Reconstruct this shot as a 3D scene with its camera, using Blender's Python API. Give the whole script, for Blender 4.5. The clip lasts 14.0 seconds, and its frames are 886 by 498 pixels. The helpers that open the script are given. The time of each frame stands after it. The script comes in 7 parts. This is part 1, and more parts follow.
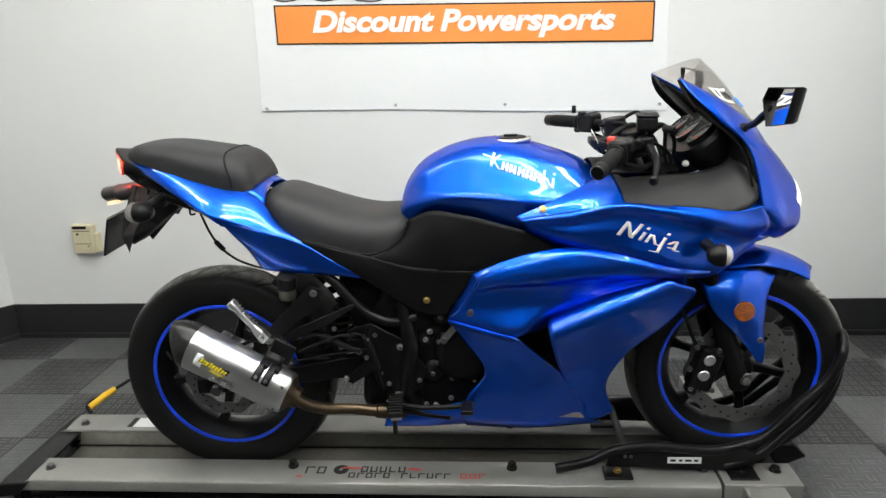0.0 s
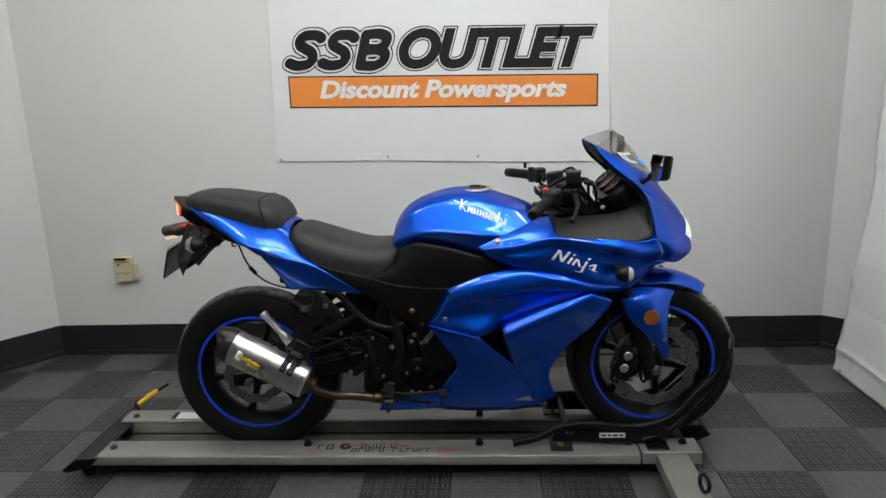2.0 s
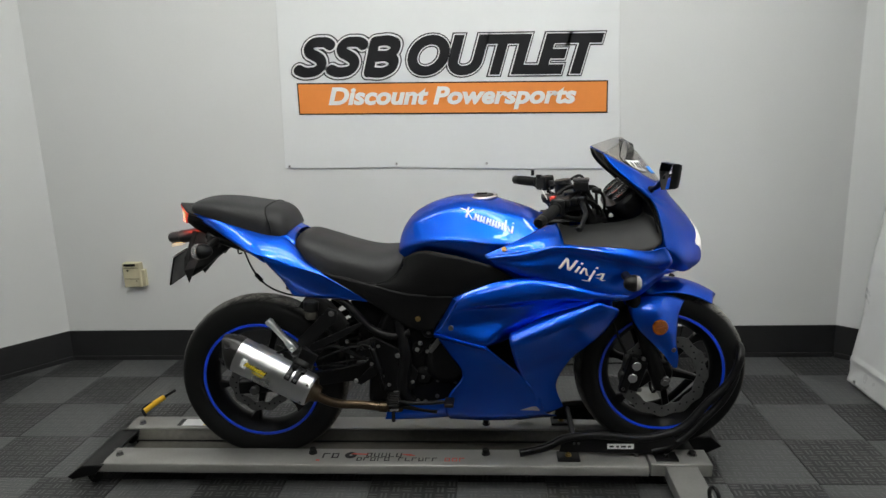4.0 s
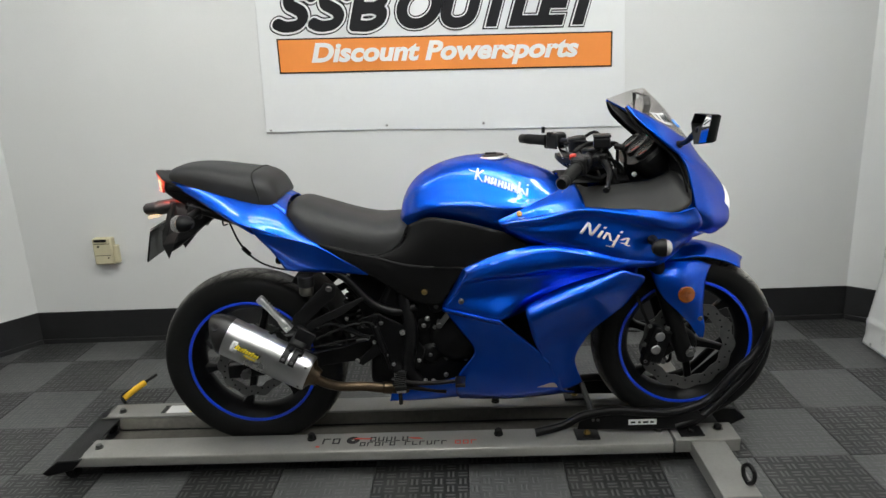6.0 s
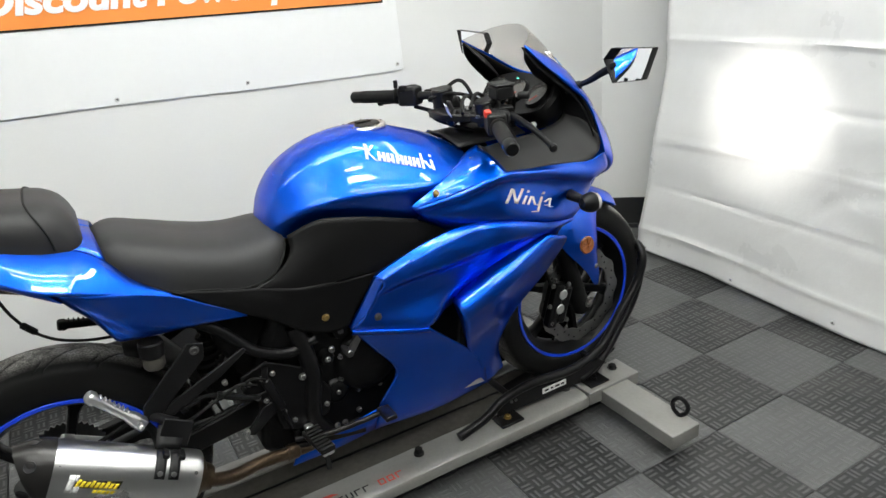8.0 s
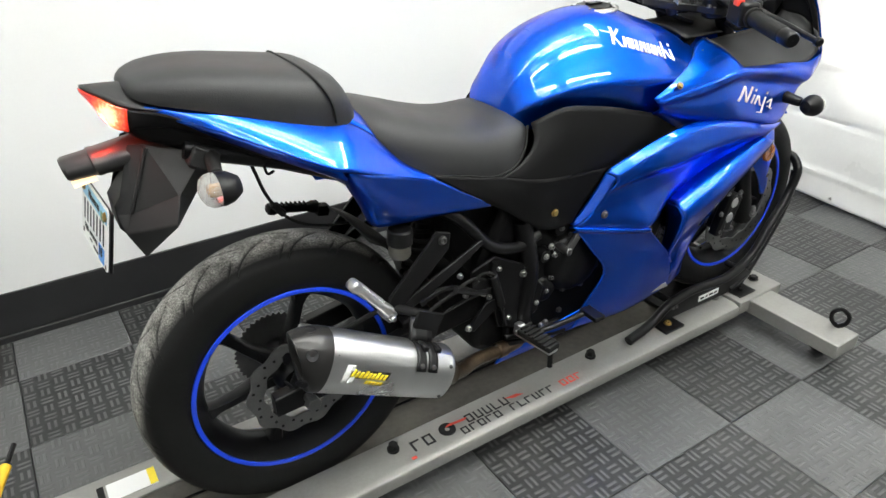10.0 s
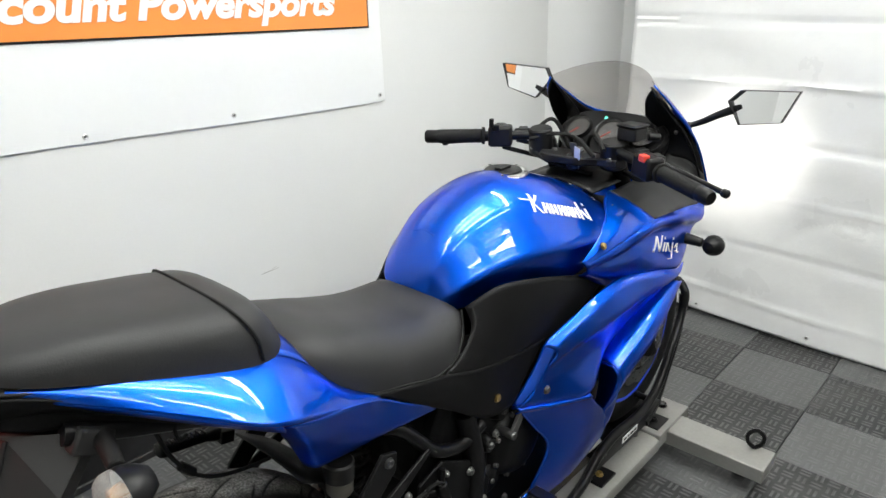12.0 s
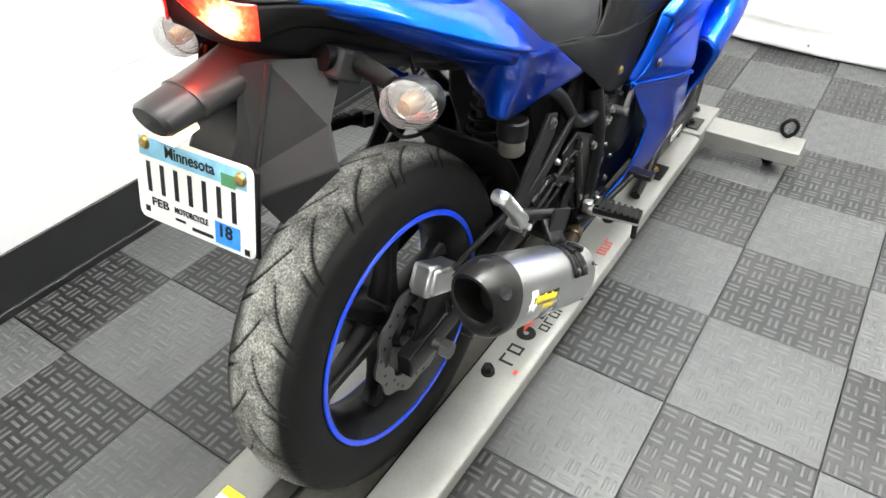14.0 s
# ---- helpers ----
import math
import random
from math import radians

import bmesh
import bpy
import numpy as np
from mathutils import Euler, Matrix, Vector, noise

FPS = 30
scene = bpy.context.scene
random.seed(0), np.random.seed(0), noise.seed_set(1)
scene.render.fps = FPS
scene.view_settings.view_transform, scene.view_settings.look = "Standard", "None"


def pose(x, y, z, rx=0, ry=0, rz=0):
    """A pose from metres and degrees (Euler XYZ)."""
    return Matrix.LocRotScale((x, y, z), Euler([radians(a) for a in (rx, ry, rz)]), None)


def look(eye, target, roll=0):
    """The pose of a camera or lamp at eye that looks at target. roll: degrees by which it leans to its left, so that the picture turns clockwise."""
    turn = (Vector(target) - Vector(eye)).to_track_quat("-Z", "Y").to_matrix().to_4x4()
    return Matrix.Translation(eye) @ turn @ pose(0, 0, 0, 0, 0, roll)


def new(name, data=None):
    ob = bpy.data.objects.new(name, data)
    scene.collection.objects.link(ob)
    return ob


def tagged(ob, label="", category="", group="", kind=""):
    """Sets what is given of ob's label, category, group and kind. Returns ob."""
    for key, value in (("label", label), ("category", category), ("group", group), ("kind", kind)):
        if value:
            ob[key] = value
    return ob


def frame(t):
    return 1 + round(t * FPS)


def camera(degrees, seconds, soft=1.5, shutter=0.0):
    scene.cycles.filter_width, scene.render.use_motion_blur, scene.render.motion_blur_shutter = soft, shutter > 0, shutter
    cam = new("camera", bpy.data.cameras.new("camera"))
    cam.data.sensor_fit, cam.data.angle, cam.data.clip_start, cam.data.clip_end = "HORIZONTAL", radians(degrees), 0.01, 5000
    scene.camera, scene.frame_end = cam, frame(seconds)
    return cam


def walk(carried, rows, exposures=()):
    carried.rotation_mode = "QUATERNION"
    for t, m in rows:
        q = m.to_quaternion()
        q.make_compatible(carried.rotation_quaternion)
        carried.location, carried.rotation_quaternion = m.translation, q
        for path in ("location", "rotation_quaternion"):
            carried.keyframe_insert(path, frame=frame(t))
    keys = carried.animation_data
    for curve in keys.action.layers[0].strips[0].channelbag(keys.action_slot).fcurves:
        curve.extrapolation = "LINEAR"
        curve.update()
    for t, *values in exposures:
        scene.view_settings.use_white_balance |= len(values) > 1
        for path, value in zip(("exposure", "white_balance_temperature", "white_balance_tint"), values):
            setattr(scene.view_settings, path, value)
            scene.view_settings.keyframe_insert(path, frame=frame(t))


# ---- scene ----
from mathutils.bvhtree import BVHTree

cam = camera(65.6, 14.0)
PATH = [
    (0, (0.771, -1.758, 1.21), (0.63, 0.157, 0.651), -1.9),
    (0.5, (0.789, -2.026, 1.288), (0.69, -0.094, 0.78), -2.6),
    (1, (0.889, -2.175, 1.318), (0.676, -0.236, 0.878), -3.4),
    (1.5, (0.901, -2.261, 1.329), (0.658, -0.325, 0.891), -1.6),
    (2, (0.842, -2.299, 1.323), (0.728, -0.356, 0.863), -1.9),
    (2.5, (0.851, -2.293, 1.33), (0.715, -0.345, 0.896), -0.8),
    (3, (0.86, -2.29, 1.334), (0.72, -0.345, 0.891), -1.4),
    (5.3, (0.853, -2.269, 1.312), (0.706, -0.324, 0.87), -2.1),
    (5.5, (0.789, -2.28, 1.322), (0.685, -0.34, 0.847), -1.8),
    (6, (0.747, -2.095, 1.28), (0.67, -0.169, 0.745), -2.7),
    (6.5, (0.695, -1.889, 1.283), (0.676, 0.017, 0.68), -2.9),
    (7, (0.531, -1.727, 1.267), (0.895, 0.122, 0.597), -1.0),
    (7.2, (0.465, -1.681, 1.28), (0.967, 0.124, 0.581), -2.3),
    (9.3, (-0.186, -1.177, 1.325), (0.932, 0.263, 0.502), -2.5),
    (9.5, (-0.221, -1.139, 1.309), (0.858, 0.297, 0.431), -1.1),
    (10, (-0.306, -1.137, 1.266), (0.635, 0.331, 0.286), -0.8),
    (10.5, (-0.358, -1.141, 1.258), (0.489, 0.345, 0.221), -1.4),
    (11, (-0.361, -1.139, 1.285), (0.579, 0.355, 0.346), -1.5),
    (11.5, (-0.289, -1.034, 1.322), (0.919, 0.352, 0.534), -1.4),
    (12, (-0.29, -0.84, 1.357), (1.088, 0.414, 0.631), -1.1),
    (12.5, (-0.448, -0.645, 1.327), (1.103, 0.313, 0.505), -0.3),
    (13, (-0.534, -0.592, 1.244), (0.892, 0.328, 0.184), -2.3),
    (13.5, (-0.591, -0.575, 1.177), (0.691, 0.296, -0.088), -1.6),
    (14, (-0.598, -0.571, 1.182), (0.674, 0.315, -0.081), -1.8),
]
EXPOSURE = [(0.0, -0.54), (0.5, -0.82), (1.0, -1.08), (1.5, -1.22), (3.0, -1.26), (5.3, -1.18), (6.0, -0.94), (6.5, -0.76), (7.2, -0.57), (9.5, -0.48), (10.0, -0.04), (10.5, 0.28), (11.0, 0.46), (11.5, 0.18), (12.0, -0.46), (12.6, -0.82), (13.0, -0.5), (13.4, 0.16), (14.0, 0.64)]
walk(cam, [(t, look(eye, target, roll)) for t, eye, target, roll in PATH], EXPOSURE)

# ---------------------------------------------------------------- world and light
world = bpy.data.worlds.new("world")
scene.world = world
world.use_nodes = True
world.node_tree.nodes["Background"].inputs[0].default_value = (0.75, 0.8, 0.9, 1)
world.node_tree.nodes["Background"].inputs[1].default_value = 0.02

TUBE_POWER = 54.0
HEADLAMP_WATTS = 42.0
# added red point lamp below the tail lens, to redden the plate lamp housing
tail_glow = bpy.data.lights.new("tail_light_spill", "POINT")
tail_glow.energy, tail_glow.color, tail_glow.shadow_soft_size = 0.45, (1.0, 0.05, 0.02), 0.012
new("tail_light_spill", tail_glow).location = (-0.206, -0.016, 0.931)
beam = bpy.data.lights.new("headlight_beam", "SPOT")
beam.energy, beam.spot_size, beam.spot_blend, beam.shadow_soft_size, beam.color = HEADLAMP_WATTS, radians(44), 0.9, 0.03, (1.0, 0.96, 0.88)
new("headlight_beam", beam).matrix_world = look((1.575, -0.02, 0.835), (2.4, 0.06, 0.72))


# ---------------------------------------------------------------- materials
def shader(name):
    m = bpy.data.materials.new(name)
    m.use_nodes = True
    t = m.node_tree
    return m, t, t.nodes["Principled BSDF"]


def link(t, a, b):
    t.links.new(a, b)


def noise_node(t, scale, detail=4.0, rough=0.55, coord="Object"):
    co = t.nodes.new("ShaderNodeTexCoord")
    n = t.nodes.new("ShaderNodeTexNoise")
    n.inputs["Scale"].default_value, n.inputs["Detail"].default_value, n.inputs["Roughness"].default_value = scale, detail, rough
    link(t, co.outputs[coord], n.inputs["Vector"])
    return n


def ramp_node(t, source, stops):
    r = t.nodes.new("ShaderNodeValToRGB")
    while len(r.color_ramp.elements) < len(stops):
        r.color_ramp.elements.new(0.5)
    for e, (p, c) in zip(r.color_ramp.elements, stops):
        e.position, e.color = p, (*c, 1)
    link(t, source, r.inputs[0])
    return r


def surface(name, base, rough=0.5, metal=0.0, vary=0.15, big=6.0, fine=90.0, bump=0.1, depth=0.002, coat=0.0, rough_vary=0.1, spec=0.5):
    """A plain surface: two scales of tone, uneven gloss and fine relief."""
    m, t, b = shader(name)
    n1, n2 = noise_node(t, big, 5), noise_node(t, fine, 3)
    mix = t.nodes.new("ShaderNodeMath")
    mix.operation = "MULTIPLY_ADD"
    link(t, n2.outputs[0], mix.inputs[0])
    mix.inputs[1].default_value = 0.4
    link(t, n1.outputs[0], mix.inputs[2])
    lo, hi = [c * (1 - vary) for c in base], [min(1, c * (1 + vary)) for c in base]
    r = ramp_node(t, mix.outputs[0], [(0.45, lo), (0.95, hi)])
    link(t, r.outputs[0], b.inputs["Base Color"])
    mr = t.nodes.new("ShaderNodeMapRange")
    mr.inputs[3].default_value, mr.inputs[4].default_value = max(0.02, rough - rough_vary), min(1, rough + rough_vary)
    link(t, n1.outputs[0], mr.inputs[0])
    link(t, mr.outputs[0], b.inputs["Roughness"])
    b.inputs["Metallic"].default_value = metal
    b.inputs["Specular IOR Level"].default_value = spec
    b.inputs["Coat Weight"].default_value = coat
    b.inputs["Coat Roughness"].default_value = 0.04
    if bump:
        bp = t.nodes.new("ShaderNodeBump")
        bp.inputs["Strength"].default_value, bp.inputs["Distance"].default_value = bump, depth
        link(t, n2.outputs[0], bp.inputs["Height"])
        link(t, bp.outputs[0], b.inputs["Normal"])
    return m


def glow(name, colour, strength):
    m, t, b = shader(name)
    b.inputs["Base Color"].default_value = (*colour, 1)
    b.inputs["Emission Color"].default_value = (*colour, 1)
    b.inputs["Emission Strength"].default_value = strength
    return m


def clear(name, colour, mix, rough=0.03):
    """A thin clear pane: mostly see-through, with a tint and a gloss."""
    m, t, b = shader(name)
    out = t.nodes["Material Output"]
    tr = t.nodes.new("ShaderNodeBsdfTransparent")
    tr.inputs[0].default_value = (*colour, 1)
    b.inputs["Base Color"].default_value = (*[c * 0.3 for c in colour], 1)
    b.inputs["Roughness"].default_value = rough
    mx = t.nodes.new("ShaderNodeMixShader")
    fr = t.nodes.new("ShaderNodeLayerWeight")
    fr.inputs[0].default_value = 0.12
    ad = t.nodes.new("ShaderNodeMath")
    ad.operation = "MULTIPLY_ADD"
    ad.use_clamp = True
    ad.inputs[1].default_value, ad.inputs[2].default_value = 0.5, mix
    link(t, fr.outputs[1], ad.inputs[0])
    link(t, ad.outputs[0], mx.inputs[0])
    link(t, tr.outputs[0], mx.inputs[1])
    link(t, b.outputs[0], mx.inputs[2])
    link(t, mx.outputs[0], out.inputs[0])
    return m


def tread_tile(name, base, mark, contrast):
    """An interlocking floor tile: pairs of short raised bars, laid crosswise in turn, worn and dusty."""
    m, t, b = shader(name)
    co = t.nodes.new("ShaderNodeTexCoord")
    sep = t.nodes.new("ShaderNodeSeparateXYZ")
    link(t, co.outputs["Object"], sep.inputs[0])

    def calc(op, a, c=None, d=None):
        n = t.nodes.new("ShaderNodeMath")
        n.operation = op
        for s, v in zip(n.inputs, (a, c, d)):
            if v is None:
                continue
            if isinstance(v, (int, float)):
                s.default_value = v
            else:
                link(t, v, s)
        return n.outputs[0]

    cell = 0.0381
    u, v = (calc("DIVIDE", calc("ADD", o, 0.1524), cell) for o in (sep.outputs[0], sep.outputs[1]))
    iu, iv = calc("FLOOR", u), calc("FLOOR", v)
    fu, fv = calc("SUBTRACT", u, iu), calc("SUBTRACT", v, iv)
    odd = calc("MODULO", calc("ADD", iu, iv), 2.0)
    even = calc("SUBTRACT", 1.0, odd)
    along = calc("ADD", calc("MULTIPLY", fu, odd), calc("MULTIPLY", fv, even))
    across = calc("ADD", calc("MULTIPLY", fv, odd), calc("MULTIPLY", fu, even))
    da = calc("ABSOLUTE", calc("SUBTRACT", along, 0.5))
    dc = calc("ABSOLUTE", calc("SUBTRACT", calc("ABSOLUTE", calc("SUBTRACT", across, 0.5)), 0.2))
    dist = calc("MAXIMUM", calc("MULTIPLY", da, 0.23), dc)
    bar = t.nodes.new("ShaderNodeMapRange")
    bar.interpolation_type = "SMOOTHSTEP"
    link(t, dist, bar.inputs[0])
    for i, val in zip((1, 2, 3, 4), (0.06, 0.11, 1.0, 0.0)):
        bar.inputs[i].default_value = val
    co2 = t.nodes.new("ShaderNodeNewGeometry")
    n1, n2 = t.nodes.new("ShaderNodeTexNoise"), t.nodes.new("ShaderNodeTexNoise")
    for n, s, dt in ((n1, 4.0, 6.0), (n2, 60.0, 4.0)):
        n.inputs["Scale"].default_value, n.inputs["Detail"].default_value = s, dt
        link(t, co2.outputs["Position"], n.inputs["Vector"])
    info = t.nodes.new("ShaderNodeObjectInfo")
    tone = calc("ADD", calc("MULTIPLY", n1.outputs[0], 0.7), calc("ADD", calc("MULTIPLY", n2.outputs[0], 0.25), calc("MULTIPLY", info.outputs["Random"], 0.16)))
    r = ramp_node(t, tone, [(0.3, [c * 0.72 for c in base]), (0.75, [c * 1.3 for c in base])])
    mx = t.nodes.new("ShaderNodeMix")
    mx.data_type = "RGBA"
    n3 = t.nodes.new("ShaderNodeTexNoise")
    n3.inputs["Scale"].default_value, n3.inputs["Detail"].default_value, n3.inputs["Roughness"].default_value = 2.6, 8.0, 0.68
    link(t, co2.outputs["Position"], n3.inputs["Vector"])
    dust = t.nodes.new("ShaderNodeMapRange")
    link(t, n3.outputs[0], dust.inputs[0])
    for i, val in zip((1, 2, 3, 4), (0.50, 0.72, 0.0, 0.34)):
        dust.inputs[i].default_value = val
    film = t.nodes.new("ShaderNodeMix")
    film.data_type = "RGBA"
    link(t, dust.outputs[0], film.inputs[0])
    link(t, r.outputs[0], film.inputs[6])
    film.inputs[7].default_value = (0.105, 0.103, 0.098, 1)
    wear = calc("MULTIPLY", bar.outputs[0], calc("MULTIPLY", n1.outputs[0], contrast))
    link(t, wear, mx.inputs[0])
    link(t, film.outputs[2], mx.inputs[6])
    mx.inputs[7].default_value = (*mark, 1)
    link(t, mx.outputs[2], b.inputs["Base Color"])
    gloss = t.nodes.new("ShaderNodeMapRange")
    link(t, n1.outputs[0], gloss.inputs[0])
    gloss.inputs[3].default_value, gloss.inputs[4].default_value = 0.32, 0.58
    link(t, gloss.outputs[0], b.inputs["Roughness"])
    b.inputs["Specular IOR Level"].default_value = 0.58
    bp = t.nodes.new("ShaderNodeBump")
    bp.inputs["Strength"].default_value, bp.inputs["Distance"].default_value = 0.7, 0.0018
    link(t, calc("ADD", bar.outputs[0], calc("MULTIPLY", n2.outputs[0], 0.15)), bp.inputs["Height"])
    link(t, bp.outputs[0], b.inputs["Normal"])
    return m


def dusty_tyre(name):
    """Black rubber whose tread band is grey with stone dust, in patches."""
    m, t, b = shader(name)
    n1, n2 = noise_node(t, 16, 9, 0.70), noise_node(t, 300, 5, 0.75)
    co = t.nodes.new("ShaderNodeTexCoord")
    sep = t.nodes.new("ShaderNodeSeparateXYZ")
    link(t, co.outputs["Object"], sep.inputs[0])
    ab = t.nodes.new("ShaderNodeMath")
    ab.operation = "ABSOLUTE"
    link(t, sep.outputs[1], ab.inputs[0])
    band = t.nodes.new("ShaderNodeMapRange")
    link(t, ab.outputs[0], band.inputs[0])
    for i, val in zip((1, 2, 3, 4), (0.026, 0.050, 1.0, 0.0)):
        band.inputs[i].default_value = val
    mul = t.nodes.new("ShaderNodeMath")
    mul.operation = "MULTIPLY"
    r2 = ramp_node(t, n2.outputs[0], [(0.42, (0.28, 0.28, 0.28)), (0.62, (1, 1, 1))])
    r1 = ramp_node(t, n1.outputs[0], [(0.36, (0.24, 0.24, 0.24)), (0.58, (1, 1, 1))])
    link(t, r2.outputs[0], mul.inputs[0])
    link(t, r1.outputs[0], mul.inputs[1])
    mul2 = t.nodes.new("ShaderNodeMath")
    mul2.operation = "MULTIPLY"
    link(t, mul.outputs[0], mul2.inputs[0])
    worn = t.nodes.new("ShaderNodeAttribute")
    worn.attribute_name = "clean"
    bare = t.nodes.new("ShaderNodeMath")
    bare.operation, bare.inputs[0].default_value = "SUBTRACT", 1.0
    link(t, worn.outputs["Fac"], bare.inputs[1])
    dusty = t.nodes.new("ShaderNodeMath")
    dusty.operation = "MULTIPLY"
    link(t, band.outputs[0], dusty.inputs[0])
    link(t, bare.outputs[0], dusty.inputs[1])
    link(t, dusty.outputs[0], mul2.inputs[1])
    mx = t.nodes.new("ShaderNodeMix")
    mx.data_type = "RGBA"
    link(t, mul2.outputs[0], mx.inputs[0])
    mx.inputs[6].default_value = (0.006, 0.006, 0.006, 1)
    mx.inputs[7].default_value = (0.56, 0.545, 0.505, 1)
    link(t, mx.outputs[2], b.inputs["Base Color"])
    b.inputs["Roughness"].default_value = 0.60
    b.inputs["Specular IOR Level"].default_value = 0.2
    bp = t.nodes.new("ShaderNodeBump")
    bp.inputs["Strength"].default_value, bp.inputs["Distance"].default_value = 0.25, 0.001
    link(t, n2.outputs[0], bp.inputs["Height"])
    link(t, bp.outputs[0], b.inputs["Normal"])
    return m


def ribbed_lens(name):
    """A see-through lens with a fine grid of prisms."""
    m = clear(name, (0.95, 0.95, 0.94), 0.30, 0.10)
    t = m.node_tree
    b = t.nodes["Principled BSDF"]
    b.inputs["Base Color"].default_value = (0.72, 0.72, 0.70, 1)
    co = t.nodes.new("ShaderNodeTexCoord")
    waves = []
    for way in ("Y", "Z"):
        w = t.nodes.new("ShaderNodeTexWave")
        w.bands_direction = way
        w.inputs["Scale"].default_value, w.inputs["Distortion"].default_value = (75.0, 1.0) if way == "Z" else (110.0, 0.5)
        link(t, co.outputs["Object"], w.inputs["Vector"])
        waves.append(w)
    ad = t.nodes.new("ShaderNodeMath")
    link(t, waves[0].outputs[1], ad.inputs[0])
    link(t, waves[1].outputs[1], ad.inputs[1])
    bp = t.nodes.new("ShaderNodeBump")
    bp.inputs["Strength"].default_value, bp.inputs["Distance"].default_value = 0.9, 0.0025
    link(t, ad.outputs[0], bp.inputs["Height"])
    link(t, bp.outputs[0], b.inputs["Normal"])
    return m


def lamp_lens(name, bulb, reach):
    """A red lens lit from inside by a bulb: orange-white before it, red further off, with fine prisms."""
    m, t, b = shader(name)
    g = t.nodes.new("ShaderNodeNewGeometry")
    d = t.nodes.new("ShaderNodeVectorMath")
    d.operation = "DISTANCE"
    d.inputs[1].default_value = bulb
    link(t, g.outputs["Position"], d.inputs[0])
    mr = t.nodes.new("ShaderNodeMapRange")
    mr.inputs[1].default_value, mr.inputs[2].default_value = 0.006, reach
    link(t, d.outputs["Value"], mr.inputs[0])
    n = noise_node(t, 190, 2)
    ad = t.nodes.new("ShaderNodeMath")
    ad.operation = "MULTIPLY_ADD"
    ad.inputs[1].default_value = 0.22
    link(t, n.outputs[0], ad.inputs[0])
    link(t, mr.outputs[0], ad.inputs[2])
    r = ramp_node(t, ad.outputs[0], [(0.20, (1.0, 0.80, 0.40)), (0.32, (1.0, 0.20, 0.05)), (0.50, (0.70, 0.035, 0.018)), (1.0, (0.10, 0.004, 0.003))])
    link(t, r.outputs[0], b.inputs["Emission Color"])
    st = t.nodes.new("ShaderNodeMapRange")
    for i, v in zip((1, 2, 3, 4), (0.15, 0.5, 1.9, 0.42)):
        st.inputs[i].default_value = v
    link(t, ad.outputs[0], st.inputs[0])
    link(t, st.outputs[0], b.inputs["Emission Strength"])
    b.inputs["Base Color"].default_value = (0.45, 0.02, 0.012, 1)
    b.inputs["Roughness"].default_value = 0.12
    b.inputs["Coat Weight"].default_value = 1.0
    return m


def candy_paint(name, base, deep):
    """Deep blue metallic paint: fine flake over a darker ground, under a clear glossy coat."""
    m = surface(name, base, rough=0.36, metal=1.0, vary=0.06, big=3.0, fine=1600.0, bump=0, coat=1.0, rough_vary=0.01)
    t = m.node_tree
    b = t.nodes["Principled BSDF"]
    b.inputs["Coat IOR"].default_value = 1.56
    b.inputs["Coat Weight"].default_value = 1.0
    b.inputs["Specular Tint"].default_value = (0.02, 0.32, 0.95, 1)
    b.inputs["Coat Roughness"].default_value = 0.008
    g = t.nodes.new("ShaderNodeBsdfGlossy")
    g.inputs["Color"].default_value, g.inputs["Roughness"].default_value = (*deep, 1), 0.45
    mx = t.nodes.new("ShaderNodeMixShader")
    mx.inputs[0].default_value = 0.30
    link(t, b.outputs[0], mx.inputs[1])
    link(t, g.outputs[0], mx.inputs[2])
    link(t, mx.outputs[0], t.nodes["Material Output"].inputs[0])
    return m


WALL = surface("wall_paint", (0.72, 0.725, 0.72), 0.55, vary=0.03, big=1.3, fine=160, bump=0.12, depth=0.0015)
SCRATCH = surface("scratched_paint", (0.36, 0.35, 0.34), 0.7, vary=0.3, big=30, fine=200, bump=0.1)
DARKWALL = surface("unseen_dark_wall", (0.05, 0.05, 0.052), 0.7, vary=0.1, big=1.5, fine=120)
CEIL = surface("ceiling_paint", (0.74, 0.74, 0.735), 0.8, vary=0.03, big=2, fine=60)
BASE = surface("base_vinyl", (0.012, 0.012, 0.013), 0.45, vary=0.3, big=8, fine=120, bump=0.05)
VINYL = surface("banner_vinyl", (0.79, 0.80, 0.805), 0.45, vary=0.02, big=2, fine=40, bump=0.03)
SHEET = surface("sheet_vinyl", (0.76, 0.765, 0.765), 0.30, vary=0.04, big=3, fine=14, bump=0.25, depth=0.006)
ORANGE = surface("orange_print", (0.80, 0.26, 0.055), 0.4, vary=0.04, big=3, fine=60, bump=0.02)
INK = surface("black_print", (0.010, 0.010, 0.012), 0.5, vary=0.2, bump=0, spec=0.2)
WHITE = surface("white_print", (0.82, 0.82, 0.82), 0.4, vary=0.03, bump=0)
DARK_TILE = tread_tile("charcoal_tile", (0.0095, 0.0100, 0.0104), (0.16, 0.16, 0.16), 0.85)
LIGHT_TILE = tread_tile("grey_tile", (0.070, 0.0715, 0.072), (0.145, 0.145, 0.145), 0.45)
SUBFLOOR = surface("subfloor", (0.02, 0.02, 0.02), 0.8)
BLUE = candy_paint("candy_blue_paint", (0.0001, 0.114, 0.82), (0.0001, 0.003, 0.10))
RIMBLUE = surface("rim_tape_blue", (0.006, 0.06, 0.75), 0.35, vary=0.05, bump=0, coat=0.5)
SATIN = surface("satin_black_plastic", (0.006, 0.006, 0.0065), 0.42, spec=0.22, vary=0.15, big=14, fine=600, bump=0.12, depth=0.0006)
